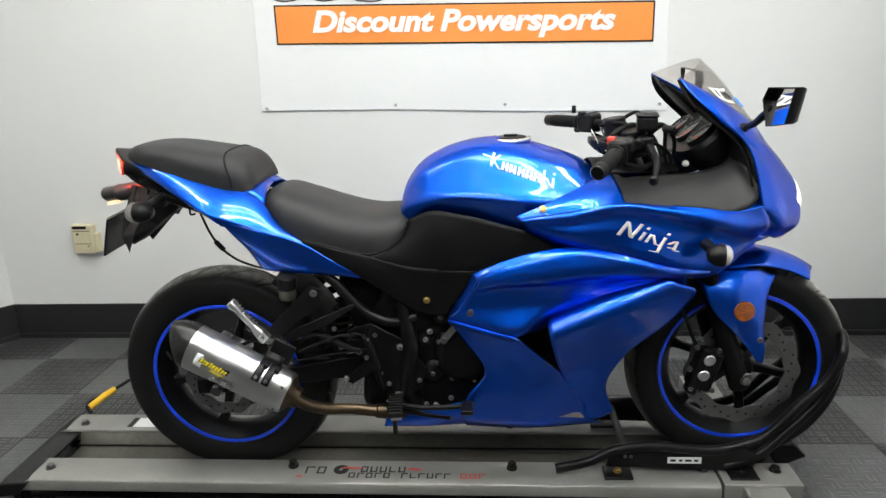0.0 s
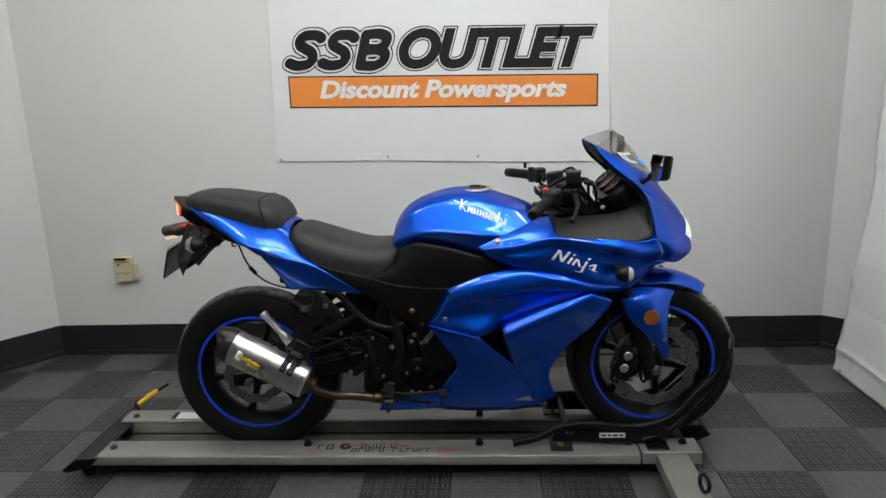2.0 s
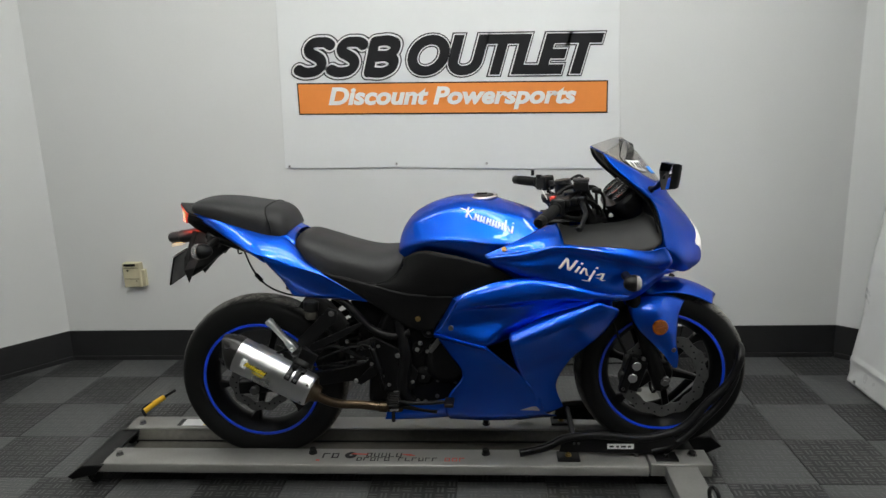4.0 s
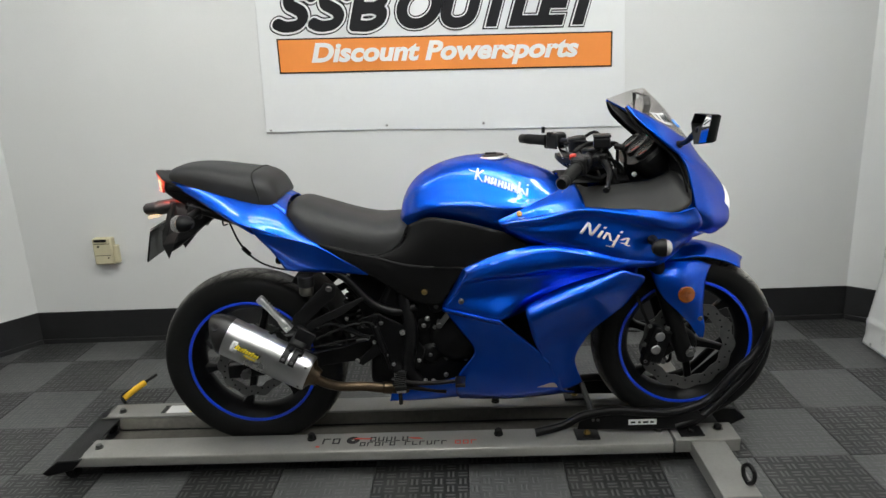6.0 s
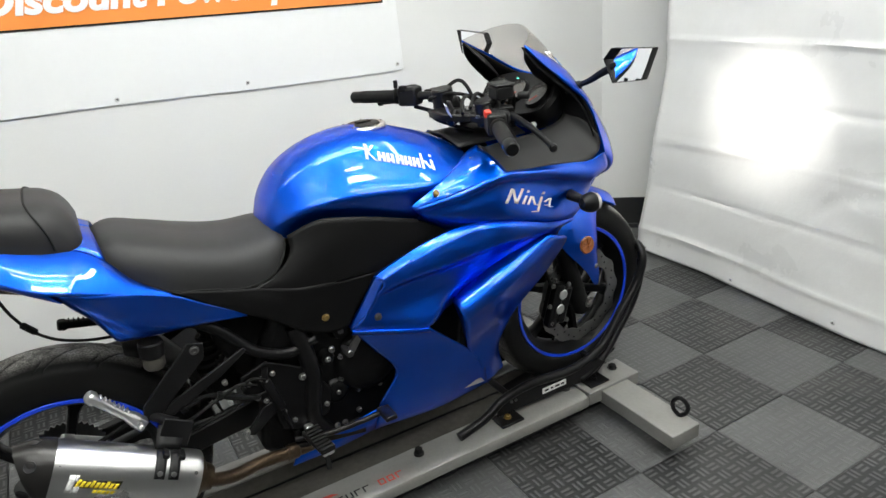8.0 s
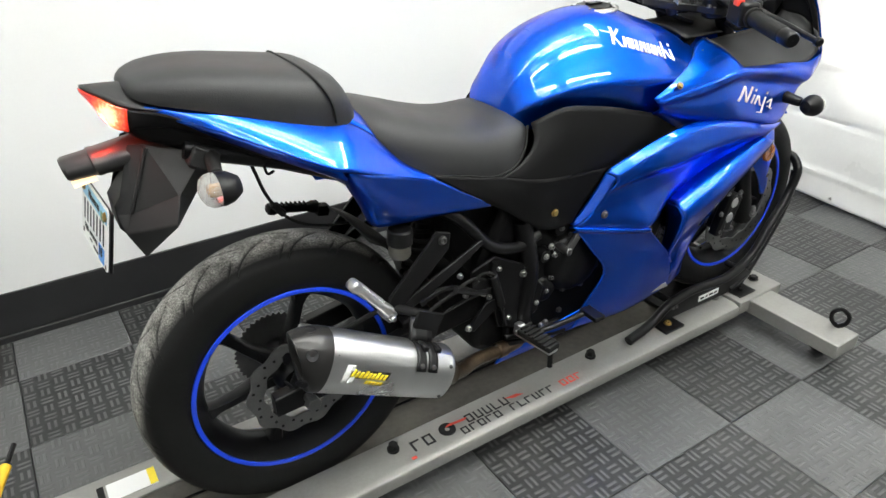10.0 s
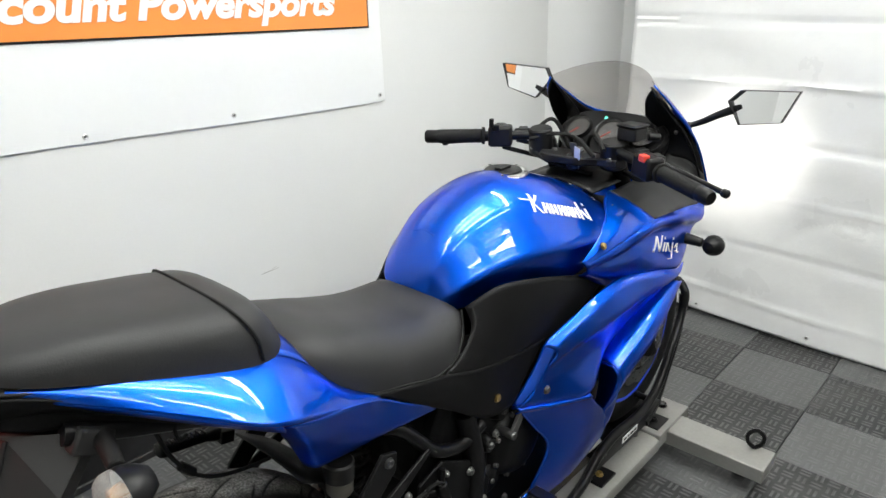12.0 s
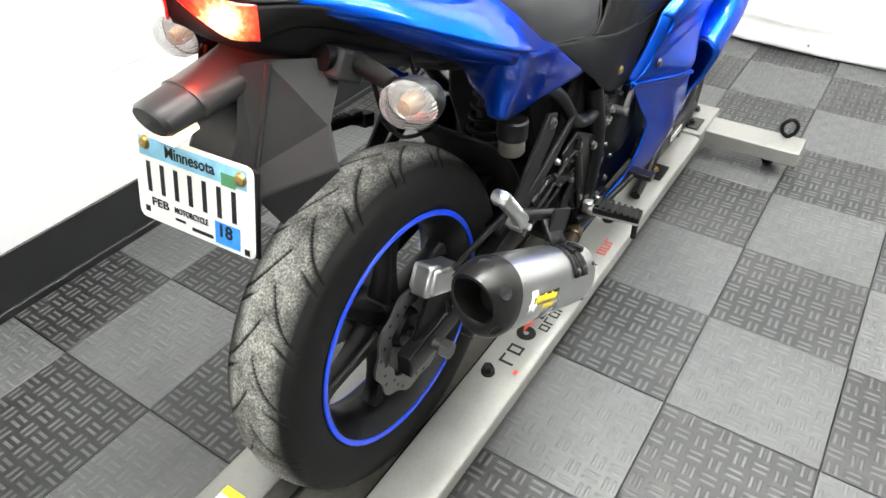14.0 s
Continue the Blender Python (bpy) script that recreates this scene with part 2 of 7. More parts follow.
GLOSS = surface("gloss_black_plastic", (0.020, 0.020, 0.0205), 0.36, spec=0.5, vary=0.15, big=14, fine=600, bump=0.05, depth=0.0006)
COVER = surface("black_cover_plastic", (0.005, 0.005, 0.0052), 0.50, spec=0.12, vary=0.15, big=12, fine=600, bump=0.12, depth=0.0006)
MATTE = surface("matte_black_plastic", (0.018, 0.018, 0.0185), 0.56, spec=0.35, vary=0.15, big=9, fine=500, bump=0.15, depth=0.0006)
LEATHER = surface("seat_vinyl", (0.020, 0.020, 0.021), 0.54, spec=0.32, vary=0.18, big=10, fine=420, bump=0.35, depth=0.0008)
ENGINE = surface("engine_black", (0.004, 0.004, 0.0044), 0.38, spec=0.16, vary=0.3, big=18, fine=240, bump=0.2, depth=0.001)
FRAME = surface("frame_black", (0.004, 0.004, 0.0045), 0.34, spec=0.22, vary=0.2, big=20, fine=300, bump=0.08)
RUBBER = surface("rubber", (0.006, 0.006, 0.006), 0.7, spec=0.22, vary=0.2, big=20, fine=300, bump=0.2)
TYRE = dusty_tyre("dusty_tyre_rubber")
ALLOY = surface("brushed_alloy", (0.62, 0.62, 0.62), 0.32, metal=0.95, vary=0.12, big=10, fine=420, bump=0.12, depth=0.0006)
MUFFLER = surface("brushed_muffler_alloy", (0.66, 0.66, 0.66), 0.30, metal=1.0, vary=0.10, big=8, fine=500, bump=0.12, depth=0.0005)
STEEL = surface("disc_steel", (0.17, 0.17, 0.17), 0.38, metal=0.9, vary=0.2, big=25, fine=400, bump=0.1)
PIPE = surface("scorched_pipe", (0.085, 0.060, 0.038), 0.34, metal=0.9, vary=0.45, big=26, fine=200, bump=0.1)
CARBON = surface("endcap_black", (0.022, 0.021, 0.0205), 0.30, metal=0.35, vary=0.15, big=12, fine=400, bump=0.05)
BOLTS = surface("zinc_bolt", (0.34, 0.34, 0.335), 0.30, metal=0.9, vary=0.25, big=60, fine=400, bump=0.05)
BRASS = surface("brass_bolt", (0.36, 0.25, 0.085), 0.36, metal=0.9, vary=0.15, bump=0)
RAIL = surface("dolly_alloy", (0.27, 0.265, 0.252), 0.45, metal=0.45, vary=0.14, big=7, fine=120, bump=0.08, depth=0.001)
# brownish dirt, with the shade under the bike darkened into the colour
CHANNEL = surface("dirty_shade_grey", (0.075, 0.070, 0.060), 0.6, metal=0.1, vary=0.5, big=5, fine=60, bump=0.1)
BEIGE = surface("aged_plastic", (0.58, 0.53, 0.36), 0.5, vary=0.08, big=20, fine=200, bump=0.05)
PLUGWHITE = surface("outlet_white", (0.75, 0.75, 0.73), 0.4, vary=0.03, bump=0)
YELLOW = surface("yellow_grip", (0.80, 0.47, 0.02), 0.5, vary=0.1, bump=0.1)
YELLOWPRINT = surface("yellow_print", (0.85, 0.66, 0.03), 0.45, vary=0.08, bump=0)
REDPRINT = surface("red_print", (0.55, 0.05, 0.03), 0.45, vary=0.1, bump=0)
REDSWITCH = surface("red_switch", (0.65, 0.05, 0.03), 0.4, vary=0.05, bump=0)
AMBER = surface("amber_reflector", (0.27, 0.070, 0.004), 0.22, vary=0.35, big=60, fine=300, bump=0.3, coat=0.8)
REDLENS = surface("red_lens", (0.60, 0.03, 0.015), 0.15, vary=0.2, big=40, fine=260, bump=0.25, coat=1.0)
PALEAMBER = surface("pale_amber_bulb", (0.50, 0.30, 0.16), 0.25, vary=0.2, bump=0, coat=0.5)
REDGLOW = lamp_lens("lit_tail_lens", (-0.190, -0.044, 0.946), 0.080)
BULBGLOW = glow("tail_bulb", (1.0, 0.35, 0.12), 14.0)
HEADGLOW = glow("lit_headlight", (1.0, 0.97, 0.9), 1.1)
PLATELIGHT = glow("plate_lamp", (1.0, 0.72, 0.42), 1.6)
TUBEGLOW = glow("ceiling_tube", (0.985, 1.0, 0.955), TUBE_POWER)
LENS = surface("clear_lens", (0.42, 0.41, 0.40), 0.12, vary=0.35, big=45, fine=160, bump=0.5, depth=0.002, coat=1.0)
RIBLENS = ribbed_lens("ribbed_lens")
GREENLAMP = glow("neutral_lamp", (0.1, 0.9, 0.6), 1.5)
SCREEN = clear("tinted_screen", (0.90, 0.885, 0.87), 0.03)
GAUGEGLASS = clear("gauge_glass", (0.9, 0.9, 0.9), 0.06)
DIAL = surface("dial_face", (0.05, 0.047, 0.045), 0.5, vary=0.4, big=50, fine=200, bump=0)
MIRROR = surface("mirror_glass", (0.86, 0.87, 0.88), 0.015, metal=1.0, vary=0.0, bump=0, rough_vary=0.0)
PLATEWHITE = surface("plate_white", (0.78, 0.78, 0.76), 0.35, vary=0.05, big=30, fine=200, bump=0.05)
PLATEBLUE = surface("plate_blue", (0.22, 0.50, 0.68), 0.4, vary=0.25, big=30, bump=0)
STICKERBLUE = surface("sticker_blue", (0.02, 0.24, 0.75), 0.4, vary=0.1, bump=0)
GREENPRINT = surface("green_print", (0.05, 0.22, 0.10), 0.4, vary=0.1, bump=0)


# ---------------------------------------------------------------- mesh helpers
def spline(pts, n):
    """n points on a smooth curve through pts, spaced by its chords."""
    p = np.array(pts, float)
    if len(p) == 2:
        return p[0] + np.linspace(0, 1, n)[:, None] * (p[1] - p[0])
    d = np.maximum(np.linalg.norm(np.diff(p, axis=0), axis=1), 1e-6)
    s = np.concatenate([[0], np.cumsum(d)])
    slope = np.diff(p, axis=0) / d[:, None]
    tan = np.empty_like(p)
    tan[1:-1] = (slope[:-1] * d[1:, None] + slope[1:] * d[:-1, None]) / (d[:-1] + d[1:])[:, None]
    tan[0], tan[-1] = slope[0], slope[-1]
    x = np.linspace(0, s[-1], n)
    k = np.clip(np.searchsorted(s, x, "right") - 1, 0, len(d) - 1)
    h = d[k][:, None]
    u = ((x - s[k])[:, None]) / h
    return ((2 * u**3 - 3 * u**2 + 1) * p[k] + (u**3 - 2 * u**2 + u) * h * tan[k]
            + (-2 * u**3 + 3 * u**2) * p[k + 1] + (u**3 - u**2) * h * tan[k + 1])


def grid_faces(bm, g, wrap_u=False, wrap_v=False, mat=0):
    """Faces over an array of points [rows, columns, 3]."""
    vs = [[bm.verts.new(p) for p in row] for row in g]
    nv, nu = len(vs), len(vs[0])
    for i in range(nv if wrap_v else nv - 1):
        for j in range(nu if wrap_u else nu - 1):
            a, b = vs[i][j], vs[i][(j + 1) % nu]
            c, d = vs[(i + 1) % nv][(j + 1) % nu], vs[(i + 1) % nv][j]
            f = bm.faces.new((a, b, c, d))
            f.material_index = mat
    return vs


def loft(rows, nu=24, nv=12):
    """A smooth array of points through rows of control points."""
    g = np.array([spline(r, nu) for r in rows])
    return np.stack([spline(g[:, j], nv) for j in range(nu)], axis=1)


def both(rows, side):
    return [[(x, side * y, z) for x, y, z in r] for r in rows]


def part(name, bm, material, parent, label="", angle=38, thick=0.0, bevel=0.0, flat=False):
    """One mesh object under a thing or under a part of it."""
    me = bpy.data.meshes.new(name)
    if not thick:
        bmesh.ops.recalc_face_normals(bm, faces=bm.faces)
    bm.to_mesh(me)
    bm.free()
    for m in material if isinstance(material, (list, tuple)) else [material]:
        me.materials.append(m)
    me.polygons.foreach_set("use_smooth", [not flat] * len(me.polygons))
    if not flat:
        me.set_sharp_from_angle(angle=radians(angle))
    ob = new(name, me)
    if parent is not None:
        ob.parent = parent
        ob.matrix_parent_inverse = (Matrix.Translation(parent.location) if parent.type == "EMPTY" else Matrix()).inverted()
    if thick:
        md = ob.modifiers.new("thickness", "SOLIDIFY")
        md.thickness, md.offset = thick, 0.0
    if bevel:
        md = ob.modifiers.new("edges", "BEVEL")
        md.width, md.segments, md.limit_method, md.angle_limit = bevel, 2, "ANGLE", radians(40)
    if label:
        ob["label"] = label
    return ob


def thing(name, at, label, category, group="", kind=""):
    e = new(name)
    e.empty_display_size = 0.05
    e.location = at
    return tagged(e, label, category, group, kind)


def box(bm, c, size, turn=None, mat=0, taper=1.0):
    """A box; turn: a 3 x 3 or 4 x 4 turn; taper: the top's size over the bottom's."""
    vs = []
    for k in (-0.5, 0.5):
        f = taper if k > 0 else 1.0
        for i, j in ((-0.5, -0.5), (0.5, -0.5), (0.5, 0.5), (-0.5, 0.5)):
            v = Vector((i * size[0] * f, j * size[1] * f, k * size[2]))
            vs.append(bm.verts.new(Vector(c) + (turn.to_3x3() @ v if turn else v)))
    for f in ((0, 3, 2, 1), (4, 5, 6, 7), (0, 1, 5, 4), (1, 2, 6, 5), (2, 3, 7, 6), (3, 0, 4, 7)):
        bm.faces.new([vs[i] for i in f]).material_index = mat


def frame_of(way):
    return Vector(way).normalized().to_track_quat("Z", "Y").to_matrix()


def rod(bm, a, b, r0, r1=None, n=14, mat=0, edge=0.0):
    """A capped rod from a to b; edge: its rounded rim."""
    r1 = r0 if r1 is None else r1
    a, b = Vector(a), Vector(b)
    q, ln = frame_of(b - a), (b - a).length
    prof = [(r0 - edge, 0), (r0, edge), (r1, ln - edge), (r1 - edge, ln)] if edge else [(r0, 0), (r1, ln)]
    rings = [[bm.verts.new(a + q @ Vector((r * math.cos(2 * math.pi * i / n), r * math.sin(2 * math.pi * i / n), h))) for i in range(n)] for r, h in prof]
    for u, v in zip(rings, rings[1:]):
        for i in range(n):
            bm.faces.new((u[i], u[(i + 1) % n], v[(i + 1) % n], v[i])).material_index = mat
    bm.faces.new(rings[0][::-1]).material_index = mat
    bm.faces.new(rings[-1]).material_index = mat


def tube(bm, pts, r, n=10, steps=0, mat=0, closed=False):
    """A round tube along a smooth curve through pts; r: one radius, or one for each end."""
    p = spline(pts, steps or 6 * len(pts)) if steps != 1 else np.array(pts, float)
    m = len(p)
    rr = np.linspace(r[0], r[1], m) if isinstance(r, (list, tuple)) else np.full(m, r)
    tan = np.gradient(p, axis=0)
    up = Vector((0, 0, 1)) if abs(Vector(tan[0]).normalized().z) < 0.9 else Vector((1, 0, 0))
    rings = []
    for i in range(m):
        w = Vector(tan[i]).normalized()
        s = w.cross(up).normalized()
        up = s.cross(w).normalized()
        rings.append([bm.verts.new(Vector(p[i]) + float(rr[i]) * (math.cos(2 * math.pi * k / n) * s + math.sin(2 * math.pi * k / n) * up)) for k in range(n)])
    for u, v in zip(rings, rings[1:]):
        for i in range(n):
            bm.faces.new((u[i], u[(i + 1) % n], v[(i + 1) % n], v[i])).material_index = mat
    bm.faces.new(rings[0][::-1]).material_index = mat
    bm.faces.new(rings[-1]).material_index = mat


def turned(bm, profile, at, way, n=32, mat=0, cap=False):
    """A lathed body: profile of (radius, height) about the axis way from at."""
    q, at = frame_of(way), Vector(at)
    g = [[at + q @ Vector((r * math.cos(2 * math.pi * i / n), r * math.sin(2 * math.pi * i / n), h)) for i in range(n)] for r, h in profile]
    vs = grid_faces(bm, g, wrap_u=True, mat=mat)
    if cap:
        bm.faces.new(vs[0][::-1]).material_index = mat
        bm.faces.new(vs[-1]).material_index = mat


def slab(bm, outline, y0, y1, mat=0):
    """A plate whose outline is given in (x, z), from y0 to y1."""
    a = [bm.verts.new((x, y0, z)) for x, z in outline]
    b = [bm.verts.new((x, y1, z)) for x, z in outline]
    n = len(a)
    bm.faces.new(a).material_index = mat
    bm.faces.new(b[::-1]).material_index = mat
    for i in range(n):
        bm.faces.new((a[i], b[i], b[(i + 1) % n], a[(i + 1) % n])).material_index = mat


def lettering(name, text, size, material, parent, m, bold=0.0, slant=0.0, depth=0.001, width=None, label=""):
    """Letters of the built-in font as a mesh; m: the pose of their left end on the baseline; width: to stretch to."""
    cu = bpy.data.curves.new(name, "FONT")
    cu.body, cu.size, cu.shear, cu.offset, cu.extrude, cu.resolution_u = text, size, slant, bold, depth, 6
    tmp = new(name + "_outline", cu)
    me = bpy.data.meshes.new_from_object(tmp.evaluated_get(bpy.context.evaluated_depsgraph_get()))
    bpy.data.objects.remove(tmp)
    bpy.data.curves.remove(cu)
    co = np.empty(len(me.vertices) * 3)
    me.vertices.foreach_get("co", co)
    co = co.reshape(-1, 3)
    co[:, 0] -= co[:, 0].min()
    if width:
        co[:, 0] *= width / co[:, 0].max()
    me.vertices.foreach_set("co", co.ravel())
    me.transform(m)
    me.materials.clear()
    me.materials.append(material)
    # one object for each letter: the loose pieces that stand over one another
    bm = bmesh.new()
    bm.from_mesh(me)
    bpy.data.meshes.remove(me)
    back = m.inverted()
    seen, islands = set(), []
    for v in bm.verts:
        if v in seen:
            continue
        heap, isle = [v], []
        seen.add(v)
        while heap:
            w = heap.pop()
            isle.append(w)
            for e in w.link_edges:
                o = e.other_vert(w)
                if o not in seen:
                    seen.add(o)
                    heap.append(o)
        xs = [(back @ w.co).x - slant * (back @ w.co).y for w in isle]
        islands.append([min(xs), max(xs), isle])
    groups = []
    for a, b, isle in sorted(islands, key=lambda r: (r[0] - r[1])):
        for g in groups:
            if min(b, g[1]) - max(a, g[0]) > 0.5 * (b - a):
                g[2] += isle
                break
        else:
            groups.append([a, b, list(isle)])
    for a, b, isle in sorted(groups, key=lambda g: g[0]):
        one = bmesh.new()
        num = {w: one.verts.new(w.co) for w in isle}
        for f in {f for w in isle for f in w.link_faces}:
            one.faces.new([num[w] for w in f.verts])
        me = bpy.data.meshes.new(name)
        one.to_mesh(me)
        one.free()
        me.materials.append(material)
        ob = new(name, me)
        ob.parent = parent
        ob.matrix_parent_inverse = (Matrix.Translation(parent.location) if parent.type == "EMPTY" else Matrix()).inverted()
        if label:
            ob["label"] = label
    bm.free()


# ---------------------------------------------------------------- the room
WY = 1.03           # back wall
TOP = 2.78          # ceiling
LW = (-1.39, WY)    # foot of the left corner
RW = (2.515, WY)


def wall_run(name, a, b, label, thick=0.12, z0=0.0, z1=TOP, paint=None):
    """A wall from a to b (seen from below, the room on its right hand), with thickness away from the room."""
    bm = bmesh.new()
    a, b = Vector((*a, 0)), Vector((*b, 0))
    w = (b - a).normalized()
    off = Vector((-w.y, w.x, 0)) * thick
    lo = [a, b, b + off, a + off]
    v0, v1 = [bm.verts.new((*p.xy, z0)) for p in lo], [bm.verts.new((*p.xy, z1)) for p in lo]
    bm.faces.new(v0[::-1]), bm.faces.new(v1)
    for i in range(4):
        bm.faces.new((v0[i], v0[(i + 1) % 4], v1[(i + 1) % 4], v1[i]))
    ob = part(name, bm, paint or WALL, None)
    return tagged(ob, label, "wall", kind="structure")


LE = (-2.55, -0.42)  # end of the slanting left wall
RE = (2.80, 0.80)
back_wall = wall_run("wall_north", LW, RW, "white painted back wall with a vinyl banner")
for x0, x1, z0, z1, th in ((0.20, 0.455, 0.4585, 0.4615, 0.0022), (0.862, 0.931, 0.4565, 0.4590, 0.0026), (0.905, 0.925, 0.463, 0.4655, 0.0015)):
    bm = bmesh.new()
    grid_faces(bm, [[(x0 + (x1 - x0) * k, WY - 0.0015, z0 + (z1 - z0) * k + v * th * math.sin(math.pi * (0.06 + 0.88 * k)) ** 0.5) for k in np.linspace(0, 1, 9)] for v in (-0.5, 0.5)])
    part("scratch", bm, SCRATCH, back_wall)
wall_run("wall_northwest", LE, LW, "white painted slanting side wall")
wall_run("wall_west", (-2.55, -4.2), LE, "white painted side wall")
wall_run("wall_northeast", RW, RE, "short white painted slanting wall")
wall_run("wall_east", RE, (2.80, -4.2), "white painted side wall behind the sheet")
# unseen wall added on the open side, dark so that the bike's flank reflects little
wall_run("unseen_wall_south", (2.80, -4.2), (-2.55, -4.2), "unseen dark grey wall added to darken reflections", paint=DARKWALL)

bm = bmesh.new()
box(bm, (0.1, -1.6, TOP + 0.05), (6.0, 6.0, 0.1))
tagged(part("ceiling", bm, CEIL, None), "plain white ceiling", "ceiling", kind="structure")


def base_run(name, a, b):
    bm = bmesh.new()
    a, b = Vector((*a, 0)), Vector((*b, 0))
    w = (b - a).normalized()
    q = Matrix((w, (-w.y, w.x, 0), (0, 0, 1))).transposed()
    mid = (a + b) / 2 + q @ Vector((0, -0.006, 0.0815))
    box(bm, mid, ((b - a).length - 0.004, 0.008, 0.163), q)
    mid = (a + b) / 2 + q @ Vector((0, -0.012, 0.012))
    box(bm, mid, ((b - a).length - 0.02, 0.012, 0.024), q)
    tagged(part(name, bm, BASE, None, bevel=0.003), "black vinyl cove base along the wall", "baseboard", kind="structure")


base_run("baseboard", LW, RW)
base_run("baseboard", LE, LW)
base_run("baseboard", RW, RE)
base_run("baseboard", (-2.55, -4.2), LE)


# unseen ceiling lights: streaks of the near ones show in the paint of the tank
def ceiling_light(at, length, width, turn):
    t = thing("ceiling_light", (at[0], at[1], TOP - 0.18), "white hanging batten light out of view with a lit diffuser", "ceiling light", "ceiling lights")
    q = Matrix.Rotation(radians(turn), 3, "Z")
    bm = bmesh.new()
    box(bm, (at[0], at[1], TOP - 0.132), (length + 0.04, 0.030, 0.036), q)
    part("housing", bm, PLUGWHITE, t, bevel=0.004)
    for k in (-0.4, 0.4):
        bm = bmesh.new()
        p0 = Vector((at[0], at[1], TOP - 0.116)) + q @ Vector((k * length, 0, 0))
        rod(bm, p0, (p0.x, p0.y, TOP - 0.001), 0.006, n=10)
        part("hanger_rod", bm, STEEL, t)
    bm = bmesh.new()
    box(bm, (at[0], at[1], TOP - 0.165), (length, width, 0.026), q)
    part("diffuser", bm, TUBEGLOW, t, bevel=0.006)


# the last four, over the front floor, are added to brighten tank and walls
for at, length, width, turn in (((0.68, -0.16), 1.2, 0.045, 0), ((0.68, -0.34), 1.2, 0.045, 0), ((0.80, -0.64), 1.2, 0.095, 0), ((1.72, -0.35), 1.2, 0.085, 90),
                                ((-0.80, -0.22), 1.2, 0.085, 0), ((-0.35, -1.45), 1.2, 0.08, 0), ((1.25, -1.45), 1.2, 0.08, 0), ((-0.35, -2.35), 1.2, 0.09, 0), ((1.25, -2.35), 1.2, 0.09, 0)):
    ceiling_light(at, length, width, turn)


# ---------------------------------------------------------------- the banner
def on_wall(x, z, d=0.0):
    """A pose whose x runs along the back wall and y up it, d metres off it; the banner hangs 1.3 degrees askew."""
    return pose(x, BY - d, z, 90, 0, 0)


BY = WY - 0.0065
SKEW = -0.0235
banner = thing("banner", (0.66, WY, 0.98), "white vinyl shop banner with black and orange print on the wall", "banner")


def bz(x, z):
    return z + SKEW * (x - 0.66)


bm = bmesh.new()
rows = []
for z in (0.972, 0.9735, *np.linspace(0.976, 2.04, 40), 2.05):
    row = []
    for x in (-0.152, -0.1505, *np.linspace(-0.148, 1.454, 60), 1.4565, 1.458):
        dip = 0.0 if 0.98 < z else 0.004 * math.sin(3.9 * (x + 0.1))
        row.append((x + 0.025 * (z - 0.97) * (1 - (x + 0.15) / 0.8), BY + 0.0005 * math.sin(9 * x + 4 * z) + 0.0003 * math.sin(23 * x - 7 * z), bz(x, z) + dip))
    rows.append(row)
grid_faces(bm, rows)
part("vinyl_sheet", bm, VINYL, banner, thick=0.0012)
bm = bmesh.new()
for x0, x1, z0, z1, d, mt in ((-0.062, 1.395, 1.228, 1.376, 0.0035, 1), (-0.056, 1.389, 1.234, 1.370, 0.0045, 0)):
    v = [bm.verts.new((x, BY - d, bz(x, z))) for x, z in ((x0, z0), (x1, z0), (x1, z1), (x0, z1))]
    bm.faces.new(v).material_index = mt
part("orange_strip", bm, [ORANGE, INK], banner, "orange printed strip with a black edge", flat=True)
tilt = Matrix.Rotation(math.atan(SKEW), 4, "Z")
mm = on_wall(0.085, bz(0.085, 1.277), 0.0062) @ tilt
lettering("letter", "Discount Powersports", 0.108, WHITE, banner, mm, 0.0044, 0.22, 0.0004, 1.165, "white slanting letter")


def ribbon(bmx, x, z, line, wide, grow, d):
    """A flat stroke of even width with rounded ends along a smooth slanting line from the foot (x, z)."""
    c = spline(line, 40)
    tan = np.gradient(c, axis=0)
    tan /= np.linalg.norm(tan, axis=1)[:, None]
    nor = np.stack([-tan[:, 1], tan[:, 0]], axis=1)
    h = wide / 2 + grow
    ends = [(c[0] - tan[0] * h * math.sin(a), math.cos(a), nor[0]) for a in (1.45, 1.1, 0.7, 0.35)]
    ends += [(q, 1.0, n) for q, n in zip(c, nor)]
    ends += [(c[-1] + tan[-1] * h * math.sin(a), math.cos(a), nor[-1]) for a in (0.35, 0.7, 1.1, 1.45)]
    rows = [[q + n * h * k * v for v in (-1, 1)] for q, k, n in ends]
    grid_faces(bmx, [[(x + u[0] + 0.27 * u[1], BY - d, bz(x, z + u[1])) for u in r] for r in rows])


HOOK = [(0.136, 0.140), (0.118, 0.152), (0.086, 0.156), (0.050, 0.152), (0.034, 0.134), (0.042, 0.112), (0.070, 0.096), (0.100, 0.078), (0.112, 0.054), (0.098, 0.030), (0.064, 0.021), (0.030, 0.023), (0.004, 0.034)]
BLOCK = [[(0.018, 0.022), (0.018, 0.156)], [(0.018, 0.157), (0.090, 0.157), (0.118, 0.143), (0.118, 0.112), (0.092, 0.094), (0.040, 0.093)], [(0.040, 0.088), (0.096, 0.087), (0.126, 0.068), (0.124, 0.038), (0.098, 0.021), (0.018, 0.020)]]
